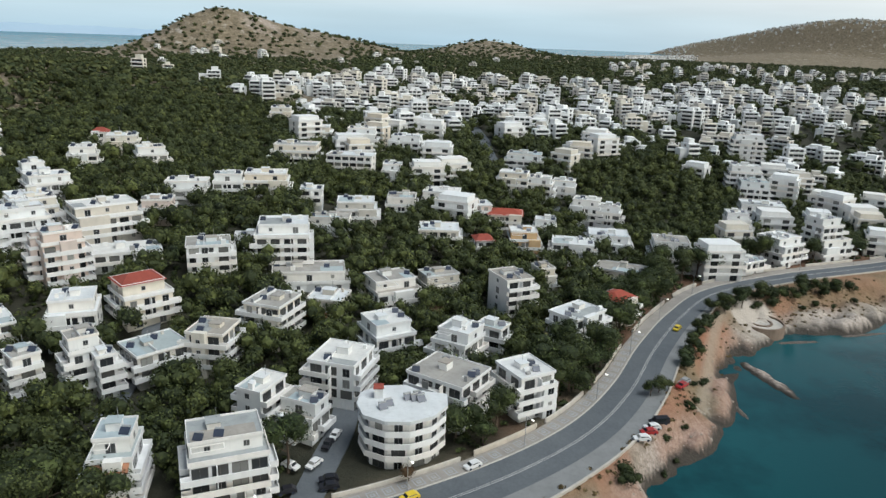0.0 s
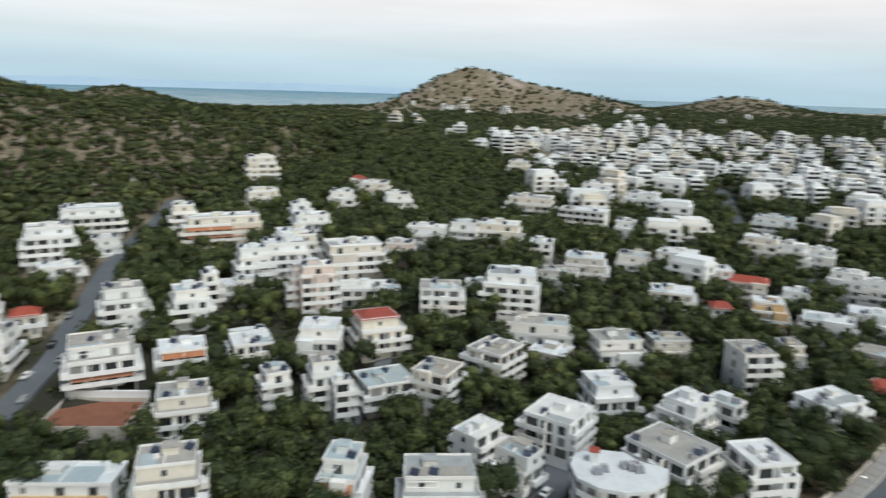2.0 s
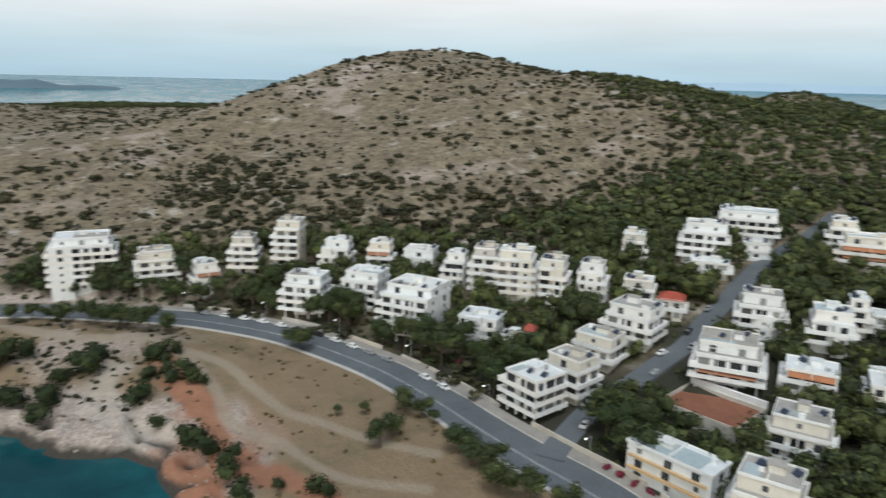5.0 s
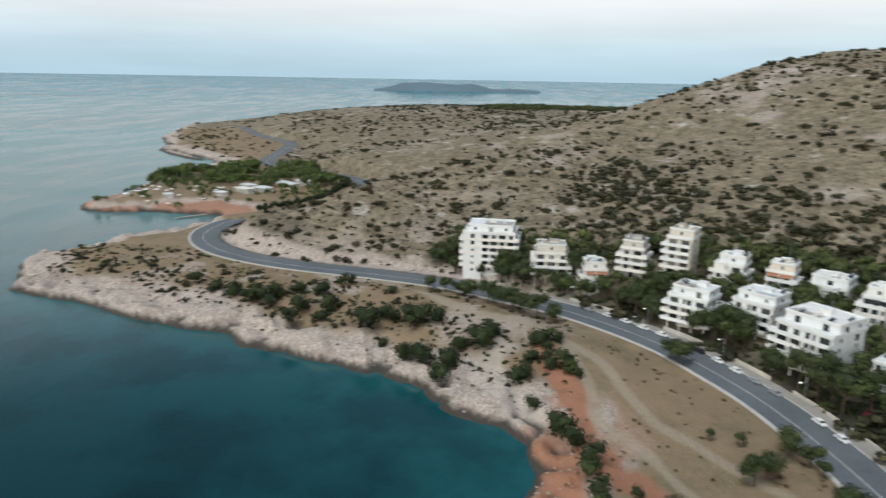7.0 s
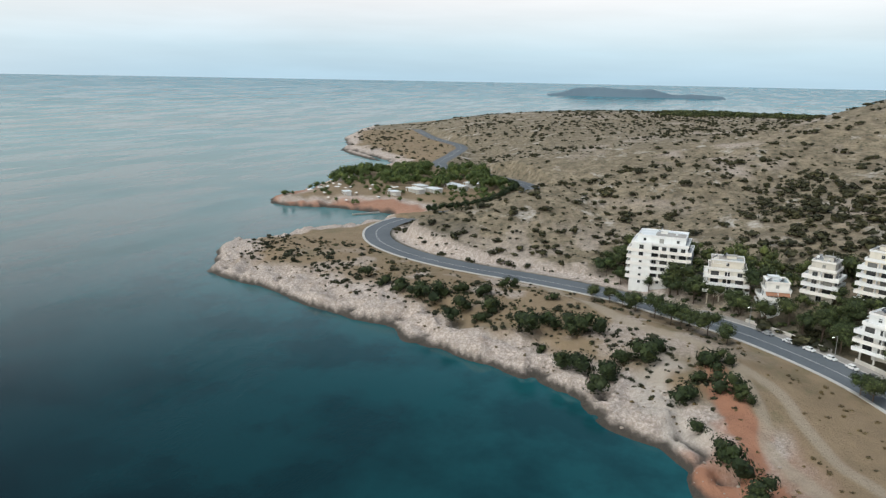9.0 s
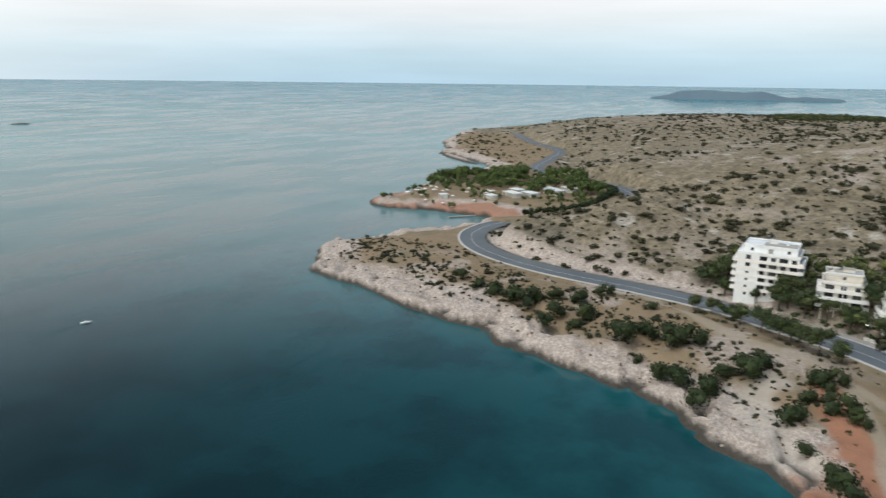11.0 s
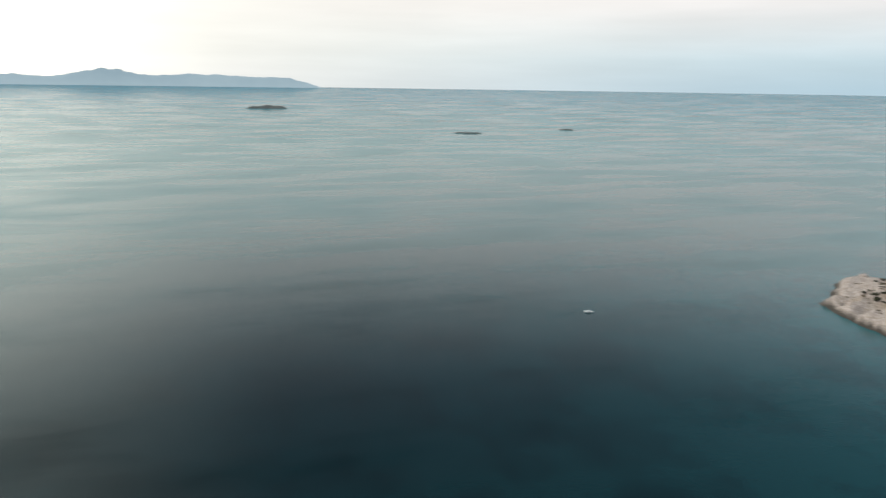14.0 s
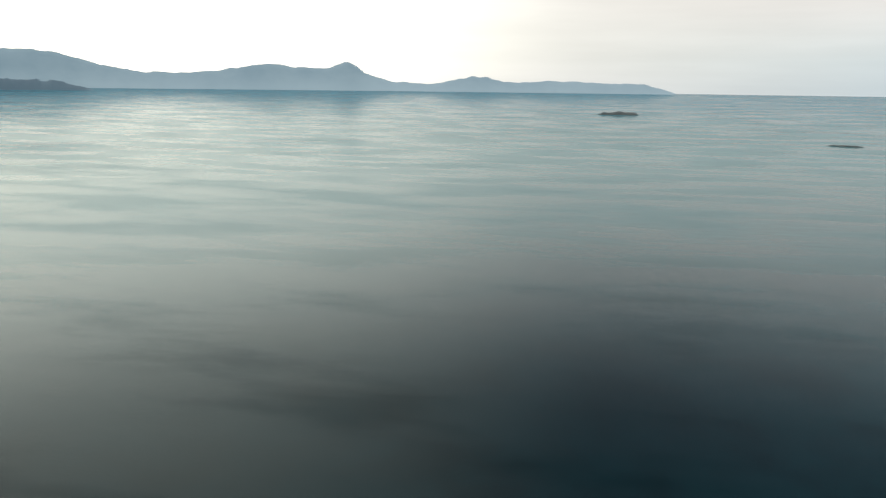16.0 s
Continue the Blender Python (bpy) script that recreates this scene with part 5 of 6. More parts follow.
# ---- round stone terrace above the town beach ----
def stone_terrace(x, y):
    b = new("stone_terrace")
    z = float(height(np.array([x]), np.array([y]))[0]) + 0.0
    b.matrix_basis = pose(x, y, z)
    for name, r0, r1, z0, z1, mat in (("terrace_wall", 8.5, 7.8, -6.0, 0.9, RUBBLE), ("inner_step", 4.2, 3.5, -1.0, 0.7, RUBBLE), ("paved_floor", 7.8, 0.3, -5.0, 0.25, WALLSTONE)):
        bm = bmesh.new()
        n = 28
        rows = [[bm.verts.new((r * math.cos(k * 2 * math.pi / n), r * math.sin(k * 2 * math.pi / n), h)) for k in range(n)] for r, h in ((r0, z0), (r0, z1), (r1, z1), (r1, z0))]
        for a, c in zip(rows, rows[1:]):
            for k in range(n):
                bm.faces.new((a[k], a[(k + 1) % n], c[(k + 1) % n], c[k]))
        part(name, bm, mat, b)
    tagged(b, "round stone terrace with a low wall above the beach", "terrace")


stone_terrace(121, 243.5)



# ---- trees and scrub ----
def crown_cloud(seed, lobes, leaves, size, flat, core=True):
    """Verts and faces of a crown one metre in radius: lumpy dark hearts with small leaf sprays standing off them."""
    g = np.random.default_rng(seed)
    verts, faces = [], []
    cs = []
    for k in range(lobes):
        a, q = g.uniform(0, 2 * np.pi), np.sqrt(g.uniform(0, 1)) * (0.62 if lobes > 1 else 0)
        cs.append((np.array([q * np.cos(a), q * np.sin(a), g.uniform(-0.35, 0.45) * flat]), g.uniform(0.40, 0.64) if lobes > 1 else 0.85))
    ico = [(0, 0, 1), (0.89, 0, 0.45), (0.28, 0.85, 0.45), (-0.72, 0.53, 0.45), (-0.72, -0.53, 0.45), (0.28, -0.85, 0.45),
           (0.72, 0.53, -0.45), (-0.28, 0.85, -0.45), (-0.89, 0, -0.45), (-0.28, -0.85, -0.45), (0.72, -0.53, -0.45), (0, 0, -1)]
    tri = [(0, 1, 2), (0, 2, 3), (0, 3, 4), (0, 4, 5), (0, 5, 1), (1, 6, 2), (2, 7, 3), (3, 8, 4), (4, 9, 5), (5, 10, 1),
           (6, 7, 2), (7, 8, 3), (8, 9, 4), (9, 10, 5), (10, 6, 1), (11, 7, 6), (11, 8, 7), (11, 9, 8), (11, 10, 9), (11, 6, 10)]
    for c, r in cs:
        if core:
            o = len(verts)
            for p in ico:
                verts.append(c + np.array(p) * r * g.uniform(0.5, 0.8) * np.array([1, 1, flat]))
            faces += [tuple(o + i for i in t) for t in tri]
        for _ in range(leaves // lobes):
            d = g.normal(size=3)
            d[2] = d[2] * 0.8 + 0.25
            d /= np.linalg.norm(d)
            p = c + d * r * g.uniform(0.68, 1.15) * np.array([1, 1, flat])
            u = np.cross(d, g.normal(size=3))
            u /= np.linalg.norm(u) + 1e-9
            w = np.cross(d, u) * g.uniform(0.5, 0.9) + d * g.uniform(-0.5, 0.5)
            s = size * g.uniform(0.6, 1.3)
            o = len(verts)
            verts += [p - u * s, p + w * s * 0.8, p + u * s, p - w * s * 0.7]
            faces.append((o, o + 1, o + 2, o + 3))
    return np.array(verts), faces


def tree_meshes(seed, high, wide, lean):
    g = random.Random(seed)
    v, f = crown_cloud(seed, 7, 1500, 0.062, 0.86)
    v = v * np.array([wide, wide, wide * 0.95]) + np.array([lean, 0, high])
    crown = bpy.data.meshes.new("crown")
    crown.from_pydata([tuple(p) for p in v], [], f)
    crown.materials.append(PINE)
    bm = bmesh.new()
    rings = []
    for k in range(5):
        q = k / 4
        r = 0.24 * (1 - 0.6 * q)
        c = (lean * q * q, 0.15 * math.sin(q * 3 + seed), q * high * 1.02 - 0.6 * (1 - q))
        rings.append([bm.verts.new((c[0] + r * math.cos(t * math.pi / 3), c[1] + r * math.sin(t * math.pi / 3), c[2])) for t in range(6)])
    for a, b in zip(rings, rings[1:]):
        for t in range(6):
            bm.faces.new((a[t], a[(t + 1) % 6], b[(t + 1) % 6], b[t]))
    for k in range(5):
        t, z0 = g.uniform(0, 6.28), high * g.uniform(0.45, 0.8)
        p0 = Vector((lean * (z0 / high)**2, 0, z0))
        p1 = p0 + Vector((math.cos(t) * wide * 0.6, math.sin(t) * wide * 0.6, high * 0.3))
        ax = (p1 - p0).normalized()
        sx = ax.orthogonal().normalized()
        sy = ax.cross(sx)
        lo = [bm.verts.new(p0 + (sx * math.cos(j * 2.094) + sy * math.sin(j * 2.094)) * 0.1) for j in range(3)]
        hi = [bm.verts.new(p1 + (sx * math.cos(j * 2.094) + sy * math.sin(j * 2.094)) * 0.03) for j in range(3)]
        for j in range(3):
            bm.faces.new((lo[j], lo[(j + 1) % 3], hi[(j + 1) % 3], hi[j]))
    trunk = bpy.data.meshes.new("trunk")
    bm.to_mesh(trunk)
    bm.free()
    trunk.materials.append(BARK)
    return crown, trunk


TREE_KINDS = [tree_meshes(40 + k, *a) for k, a in enumerate(((5.0, 4.0, 0.4), (6.4, 3.7, -0.5), (4.6, 4.8, 0.2), (7.4, 3.8, 0.6), (5.6, 4.4, -0.2), (4.4, 3.2, 0.1)))]


def tree(x, y, s, turn, kind, name="pine_tree", words="dark green pine tree with a rounded open crown", group="trees between the houses"):
    z = float(height(np.array([x]), np.array([y]))[0]) - 0.1
    b = new(name)
    b.matrix_basis = pose(x, y, z, 0, 0, turn) @ Matrix.Diagonal((s, s, s, 1))
    for part_name, me in (("crown", TREE_KINDS[kind][0]), ("trunk", TREE_KINDS[kind][1])):
        o = new(part_name, me)
        o.parent = b
    return tagged(b, words, "tree", group)


def scatter(name, spots, clouds, mat, label, category):
    """Many crowns in one mesh: spots are rows of x, y, z, radius, height factor, turn."""
    vs, fs, base = [], [], 0
    for k, (x, y, z, r, h, a) in enumerate(spots):
        v, f = clouds[k % len(clouds)]
        c, s = math.cos(a), math.sin(a)
        w = np.stack([(v[:, 0] * c - v[:, 1] * s) * r + x, (v[:, 0] * s + v[:, 1] * c) * r + y, v[:, 2] * r * h + z], -1)
        vs.append(w)
        fs += [tuple(i + base for i in q) for q in f]
        base += len(v)
    me = bpy.data.meshes.new(name)
    me.from_pydata(np.vstack(vs).tolist(), [], fs)
    me.materials.append(mat)
    return tagged(new(name, me), label, category, kind="stuff")


def jitter_grid(x0, x1, y0, y1, step, seed):
    g = np.random.default_rng(seed)
    xs, ys = np.meshgrid(np.arange(x0, x1, step), np.arange(y0, y1, step))
    xs, ys = xs.ravel() + g.uniform(-0.45, 0.45, xs.size) * step, ys.ravel() + g.uniform(-0.45, 0.45, ys.size) * step
    return xs, ys, g.uniform(0, 1, xs.size)


def clear_of_town(xs, ys, pad):
    ok = np.ones(len(xs), bool)
    for fx, fy, fr in FOOTPRINTS:
        ok &= np.hypot(xs - fx, ys - fy) > fr + pad
    for line in STREETS:
        ok &= dist_line(xs, ys, line) > 5.0 + pad
    return ok


# the green between the houses
tx, ty, tu = jitter_grid(-420, 480, -95, 560, 6.2, 3)
ts, tr = shore(tx, ty), dist_line(tx, ty, ROAD)
town_side = ~inside(tx, ty, np.vstack([ROAD, [(-1100, -700), (-400, -800), (300, 50), (1500, 300)]]))
t_az = np.degrees(np.arctan2(-tx, ty))
lived = np.min([np.hypot(tx - a, ty - b) - c for a, b, c in FOOTPRINTS], axis=0)  # metres to the nearest house
ok = (ts > 14) & (tr > np.where(tx > -60, 11.5, 14.5)) & town_side & clear_of_town(tx, ty, 1.7) & ((lived < 15 + 9 * fbm(tx, ty, 40, 3, 77)) | (t_az < 27 + 8 * fbm(tx, ty, 60, 3, 7)) | ((t_az < 52) & (np.hypot(tx, ty) < 235))) & (np.hypot(tx, ty) < 520) & (tu < 0.98)
tx, ty, tu, tr = tx[ok], ty[ok], tu[ok], tr[ok]
near = np.argsort(tr)[:165]
is_near = np.zeros(len(tx), bool)
is_near[near] = True
for k in np.nonzero(is_near)[0]:
    tree(float(tx[k]), float(ty[k]), 1.05 + 0.65 * float((tu[k] * 13) % 1), float(tu[k] * 3600 % 360), int(tu[k] * 1000) % 6)
fx, fy, fu = tx[~is_near], ty[~is_near], tu[~is_near]
fz = height(fx, fy)
CLOUDS = [crown_cloud(60 + k, 6, 360, 0.095, 0.85) for k in range(5)]
scatter("garden_trees", [(x, y, z + 3.2 + 3.2 * ((u * 37) % 1), 3.3 + 2.6 * ((u * 37) % 1), 1.1, u * 90) for x, y, z, u in zip(fx, fy, fz, fu)], CLOUDS, PINE,
        "dense dark green pines filling the gardens between the blocks", "trees")

# hedges and low shrubs under the trees and along the walls
ux, uy, uu = jitter_grid(-420, 330, -60, 470, 4.0, 6)
u_az = np.degrees(np.arctan2(-ux, uy))
u_lived = np.min([np.hypot(ux - a, uy - b) - c for a, b, c in FOOTPRINTS], axis=0)
u_side = ~inside(ux, uy, np.vstack([ROAD, [(-1100, -700), (-400, -800), (300, 50), (1500, 300)]]))
ok = u_side & (shore(ux, uy) > 14) & (dist_line(ux, uy, ROAD) > np.where(ux > -60, 11, 14)) & clear_of_town(ux, uy, 0.6) & (uu < 0.85) & ((u_lived < 16) | (u_az < 30))
ux, uy, uu = ux[ok], uy[ok], uu[ok]
HEDGE = [crown_cloud(150 + k, 2, 36, 0.26, 0.7) for k in range(4)]
scatter("garden_shrubs", [(x, y, z + 0.5, 1.2 + 1.3 * ((u * 41) % 1), 0.8, u * 90) for x, y, z, u in zip(ux, uy, height(ux, uy), uu)], HEDGE, PINE,
        "dark green hedges and shrubs in the gardens", "shrubs")



# ---- scrub and pines on the cape, the hill and the peninsula ----
BUSH = [crown_cloud(90 + k, 5, 420, 0.085, 0.8) for k in range(5)]
SMALL = [crown_cloud(120 + k, 1, 16, 0.42, 0.62) for k in range(4)]
THICKET = [crown_cloud(130 + k, 3, 42, 0.30, 0.75) for k in range(5)]


def bush(x, y, r, dark=True, grow=1.3):
    v, f = BUSH[int(abs(x * 7 + y * 3)) % 5]
    z = float(height(np.array([x]), np.array([y]))[0])
    me = bpy.data.meshes.new("bush")
    r *= grow
    me.from_pydata([tuple(p) for p in v * np.array([r, r, r * 1.05]) + np.array([0, 0, r * 0.5])], [], f)
    me.materials.append(SHRUB)
    ob = new("bush", me)
    ob.matrix_basis = pose(x, y, z, 0, 0, x * 31 % 360)
    return tagged(ob, "dark green rounded shrub growing on the rocky slope" if dark else "grey-green low shrub on the dry slope", "bush", "shrubs on the cape")


for x, y, r in ((-238, -74, 6.0), (-246, -68, 4.3), (-243, -59, 5.4), (-245, -52, 5.3), (-233, -67, 2.5), (-221, -56, 3.8), (-223, -51, 5.2), (-210, -41, 4.2),
                (-219, -39, 4.6), (-228, -37, 4.2), (-229, -29, 5.4), (-238, -27, 4.1), (-195, -9, 3.1), (-231, -10, 4.4), (-234, -6, 3.6), (-216, -3, 4.5),
                (-211, 2, 2.8), (-177, 1, 5.2), (-181, -2, 3.4), (-161, 7, 4.4), (-149, 9, 3.5), (-147, 17, 1.8), (-142, 26, 3.2), (-220, -13, 2.9)):
    bush(x, y, r)
for x, y, r in ((-266, -104, 4.1), (-251, -107, 4.6), (-242, -108, 3.8), (-279, -96, 3.5), (-270, -74, 2.8), (-260, -122, 5.6), (-261, -131, 4.9), (-264, -142, 4.5),
                (-267, -115, 3.7), (-254, -94, 4.6), (-248, -97, 3.4), (-208, -16, 4.6), (-268, -152, 3.8), (-272, -163, 3.6)):
    bush(x, y, r, x < -260)
for x, y, s, k in ((-228, 36, 0.9, 2), (-231, 33, 0.75, 4), (-173, 56, 0.8, 2), (-168, 59, 0.75, 0), (-164, 61, 0.6, 5), (-157, 44, 0.8, 4), (-161, 48, 0.7, 2), (-175, 44, 0.5, 5), (-177, 37, 0.45, 5),
                   (-148, 62, 0.85, 2), (-141, 62, 0.9, 0), (-136, 66, 0.8, 4), (-128, 64, 0.95, 2), (-122, 68, 0.9, 4), (-116, 74, 0.85, 0)):
    tree(x, y, s * 1.15, x * 17 % 360, k, words="dark green wind-bent pine on the dry grass", group="pines on the cape")
for x, y, s, k in ((-289, -62, 0.6, 2), (-287, -54, 0.6, 4), (-284, -48, 0.65, 0), (-280, -42, 0.75, 2), (-276, -34, 0.85, 4), (-271, -27, 0.9, 2), (-266, -20, 0.9, 0), (-262, -13, 0.85, 4), (-268, -23, 0.8, 5), (-258, -6, 0.7, 2),
                   (-300, -14, 0.8, 1), (-304, -22, 0.8, 2), (-308, -32, 0.7, 4), (-312, -42, 0.7, 0), (-316, -52, 0.6, 2), (-318, -30, 0.7, 5), (-296, -6, 0.8, 4)):
    tree(x, y, s * 1.35, x * 17 % 360, k, words="green pine beside the coast road", group="pines on the cape")
# shrubs between the eastern road and the rocks
for x, y, r in ((45, 139, 3.0), (43, 136, 2.2), (79, 199, 2.6), (76, 192, 2.4), (82, 204, 2.8), (77.5, 196, 2.0), (88, 217, 2.6), (92, 223, 2.4), (96, 229, 2.6), (104, 240, 3.0), (108, 244, 2.6), (110, 248, 3.0), (117, 253, 3.0), (123, 256, 2.6),
                (122, 251, 2.4), (130, 255, 2.6), (132, 260, 3.2), (140, 262, 3.0), (147, 266, 3.0), (151, 269, 3.0), (157, 268, 2.6), (165, 273, 3.0), (172, 276, 2.8), (127, 258, 3.2), (84, 209, 1.8), (73.5, 177.5, 1.6), (79, 187, 1.7), (60, 158, 1.4), (70, 172, 1.5), (75, 184, 1.3),
                (62, 155, 1.0), (66, 164, 1.1), (57, 149, 1.0), (100, 234, 1.8), (143, 257, 1.6), (150, 260, 1.6), (158, 262, 1.5), (168, 266, 1.6)):
    bush(x, y, r, True, 1.3)
for x, y, s, k in ((99.8, 238.2, 0.75, 0), (105.7, 240.7, 1.11, 5), (114.8, 247.2, 0.99, 4), (124.0, 253.7, 0.87, 3), (133.7, 258.5, 0.75, 2), (143.7, 262.8, 1.11, 1), (154.5, 267.8, 0.99, 0), (164.3, 272.4, 0.87, 5), (88.3, 218.5, 0.62, 4), (81.0, 204.4, 0.62, 3), (75.8, 194.1, 0.62, 2), (113.6, 251.2, 0.62, 1)):
    tree(x, y, s, x * 17 % 360, k, words="dark green pine beside the road above the beach", group="pines by the town beach")
tree(62.3, 175.2, 0.62, 40, 2)
tree(59.5, 173.2, 0.55, 90, 4)
tree(65.6, 177.0, 0.5, 10, 5)

hx, hy, hu = jitter_grid(-1400, -150, -720, 1100, 6.0, 9)
hs, hz, hr = shore(hx, hy), height(hx, hy), np.hypot(hx, hy)
az = np.degrees(np.arctan2(-hx, hy))
wood = fbm(hx, hy, 90, 4, 51)
thick = smooth(66, 46, az + 18 * wood - 9 * smooth(60, 30, hz))  # greener towards the north and at the foot
clump = fbm(hx, hy, 26, 3, 52)
dens = 0.25 + 0.55 * np.clip(wood * 1.6 + 0.1, -0.2, 1) + 0.45 * np.clip(clump * 2.0, -0.35, 1) + 0.62 * thick
dens = dens + 0.60 * smooth(60, 34, hz + 14 * wood) * smooth(-235, -290, hx) * smooth(106, 92, az) * smooth(-20, 20, hy)
dens = dens * (1.08 - 0.08 * smooth(104, 94, az)) + 0.06 + 0.16 * smooth(88, 98, az) * smooth(620, 520, hr)
strip = smooth(84, 88, az) * smooth(101, 95, az) * smooth(1080, 1180, hr)  # a pine wood along the back of the peninsula
dens = np.maximum(dens, 1.6 * strip)
thick = np.maximum(thick, strip)
h_lived = np.min([np.hypot(hx - a, hy - b) - c for a, b, c in FOOTPRINTS], axis=0)
h_in = inside(hx, hy, np.vstack([ROAD, [(-1100, -700), (-400, -800), (300, 50), (1500, 300)]]))
dens = dens * (1 - 0.35 * smooth(40, 24, az) * smooth(0.1, -0.3, clump))
ok = (hs > 12) & (dist_line(hx, hy, ROAD) > 10) & (h_lived > 8) & (hu < dens) & (hr < 1400) & (~h_in | (hx < -640)) & (az > 10) & ((hr < 750) | (hu < dens * 0.5))
for line in STREETS:
    ok &= dist_line(hx, hy, line) > 6
hx, hy, hz, hu, thick, az = hx[ok], hy[ok], hz[ok], hu[ok], thick[ok], az[ok]
sizes = 0.8 + 3.4 * ((hu * 91) % 1)**2.5 + 1.6 * thick + 1.4 * smooth(56, 34, hz) * smooth(104, 92, az) * smooth(-20, 20, hy)
g = thick > 0.62 + 0.7 * ((hu * 53) % 1 - 0.5)
scatter("hill_scrub", [(x, y, z + 0.25 * r, r, 0.75, u * 70) for x, y, z, r, u in zip(hx[~g], hy[~g], hz[~g], sizes[~g], hu[~g])], THICKET, OLIVE,
        "grey-green scrub dotted over the dry hillside", "shrubs")
scatter("hill_pines", [(x, y, z + 0.5 * r, r * 1.15, 0.85, u * 70) for x, y, z, r, u in zip(hx[g], hy[g], hz[g], sizes[g], hu[g])], THICKET, HILLPINE,
        "young dark green pines covering the hillside", "trees")

# woods and gardens of the far town
wx, wy, wu = jitter_grid(-900, 2600, 420, 4300, 14, 14)
wr = np.hypot(wx, wy)
waz = np.degrees(np.arctan2(-wx, wy))
ok = (wr > 480) & (waz < 40) & (waz > -42) & (shore(wx, wy) > 20) & clear_of_town(wx, wy, 1.0) & (wu < np.where(waz > 7, 0.52 + 0.75 * fbm(wx, wy, 110, 4, 5), 0.85 + 0.4 * fbm(wx, wy, 150, 3, 5))) & ((wr < 1600) | (wu < 0.36)) & (wr < 2600)
wx, wy, wu = wx[ok], wy[ok], wu[ok]
wz = height(wx, wy)
scatter("far_trees", [(x, y, z + (2.0 if x < -0.12 * y else 4.2), 3.6 + 4.4 * ((u * 37) % 1), 0.85, u * 80) for x, y, z, u in zip(wx, wy, wz, wu)], SMALL, HILLPINE,
        "dark green trees among the far houses", "trees")
gx2, gy2, gu2 = jitter_grid(-330, -130, -300, 90, 3.4, 17)
gs2 = shore(gx2, gy2)
ok = (gs2 > 14) & (gs2 < 80) & (dist_line(gx2, gy2, ROAD) > 9.5) & (gu2 < 0.17 + 0.45 * np.exp(-0.5 * ((gs2 - 30) / 9)**2) + 0.35 * np.clip(fbm(gx2, gy2, 20, 3, 71), 0, 1)) & (np.minimum(dist_line(gx2, gy2, PATH_A), dist_line(gx2, gy2, PATH_B)) > 3)
ok &= gy2 < 0
gx2, gy2, gu2 = gx2[ok], gy2[ok], gu2[ok]
scatter("cape_scrub", [(x, y, z + 0.2, 0.8 + 1.9 * ((u * 77) % 1)**2, 0.8, u * 60) for x, y, z, u in zip(gx2, gy2, height(gx2, gy2), gu2)], THICKET, OLIVE,
        "low grey-green scrub on the rocky cape", "shrubs")

# magenta bougainvillea over garden walls, and two rust-brown trees in the gardens
for x, y, r in ((-196, 84, 2.4), (-193, 87, 2.6), (-190, 90, 2.2), (-199, 82, 1.8), (-129, 92.5, 1.6), (-125, 94, 1.7), (-121, 95, 1.5), (-117, 96.5, 1.6)):
    v, f = BUSH[int(abs(x)) % 5]
    me = bpy.data.meshes.new("bougainvillea")
    me.from_pydata([tuple(p) for p in v * np.array([r, r, r * 0.7]) + np.array([0, 0, r * 0.45])], [], f)
    me.materials.append(FLOWER)
    ob = new("bougainvillea", me)
    ob.matrix_basis = pose(x, y, float(height(np.array([x]), np.array([y]))[0]))
    tagged(ob, "magenta bougainvillea spilling over a garden wall", "bush", "flowering shrubs by the road")
for x, y, s in ((0.5, 219, 1.0), (-4.5, 131, 0.55)):
    v, f = CLOUDS[2]
    me = bpy.data.meshes.new("rust_tree_crown")
    me.from_pydata([tuple(p) for p in v * 4.2 * s + np.array([0, 0, 5.2 * s])], [], f)
    me.materials.append(RUST)
    b = new("dry_tree")
    b.matrix_basis = pose(x, y, float(height(np.array([x]), np.array([y]))[0]))
    o = new("crown", me)
    o.parent = b
    o = new("trunk", TREE_KINDS[0][1])
    o.parent = b
    o.matrix_basis = Matrix.Diagonal((s, s, s, 1))
    tagged(b, "rust-brown leafy tree standing in a garden", "tree", "trees between the houses")

# dry tufts on the slopes above the rocks, and boulders fallen along the water
dx, dy, du = jitter_grid(-330, 190, -300, 285, 2.0, 44)
d_in = inside(dx, dy, np.vstack([ROAD, [(-1100, -700), (-400, -800), (300, 50), (1500, 300)]]))
ds = shore(dx, dy)
d_east = smooth(-80, -40, dx)
ok = d_in & (ds > 7 - 2 * d_east) & (dist_line(dx, dy, ROAD) > 9.0) & (du < 0.10 + 0.34 * d_east * smooth(30, 12, ds)) & (np.minimum.reduce([dist_line(dx, dy, q) for q in (PATH_A, PATH_B, PATH_C)]) > 2.2) & (np.hypot(dx - 121, dy - 243.5) > 10)
dx, dy, du = dx[ok], dy[ok], du[ok]
scatter("dry_tufts", [(x, y, z + 0.1, 0.4 + 0.7 * ((u * 770) % 1), 0.7, u * 90) for x, y, z, u in zip(dx, dy, height(dx, dy), du)], SMALL, STRAW,
        "straw-brown tufts of dry grass on the slope", "grass")
bx, by, bu = jitter_grid(-330, 190, -300, 260, 1.7, 45)
bz, bs = height(bx, by), shore(bx, by)
ok = (bz > 1.1) & (bz < 5.5) & (bs < 22) & (bu < 0.30 + 0.35 * fbm(bx, by, 14, 3, 91)) & (np.hypot(bx - 121, by - 243.5) > 10)
bx, by, bz, bu = bx[ok], by[ok], bz[ok], bu[ok]
STONES = [(np.array(v) * np.array([1.0, 0.8, 0.7]), f) for v, f in (crown_cloud(170 + k, 1, 0, 0.1, 0.9) for k in range(6))]
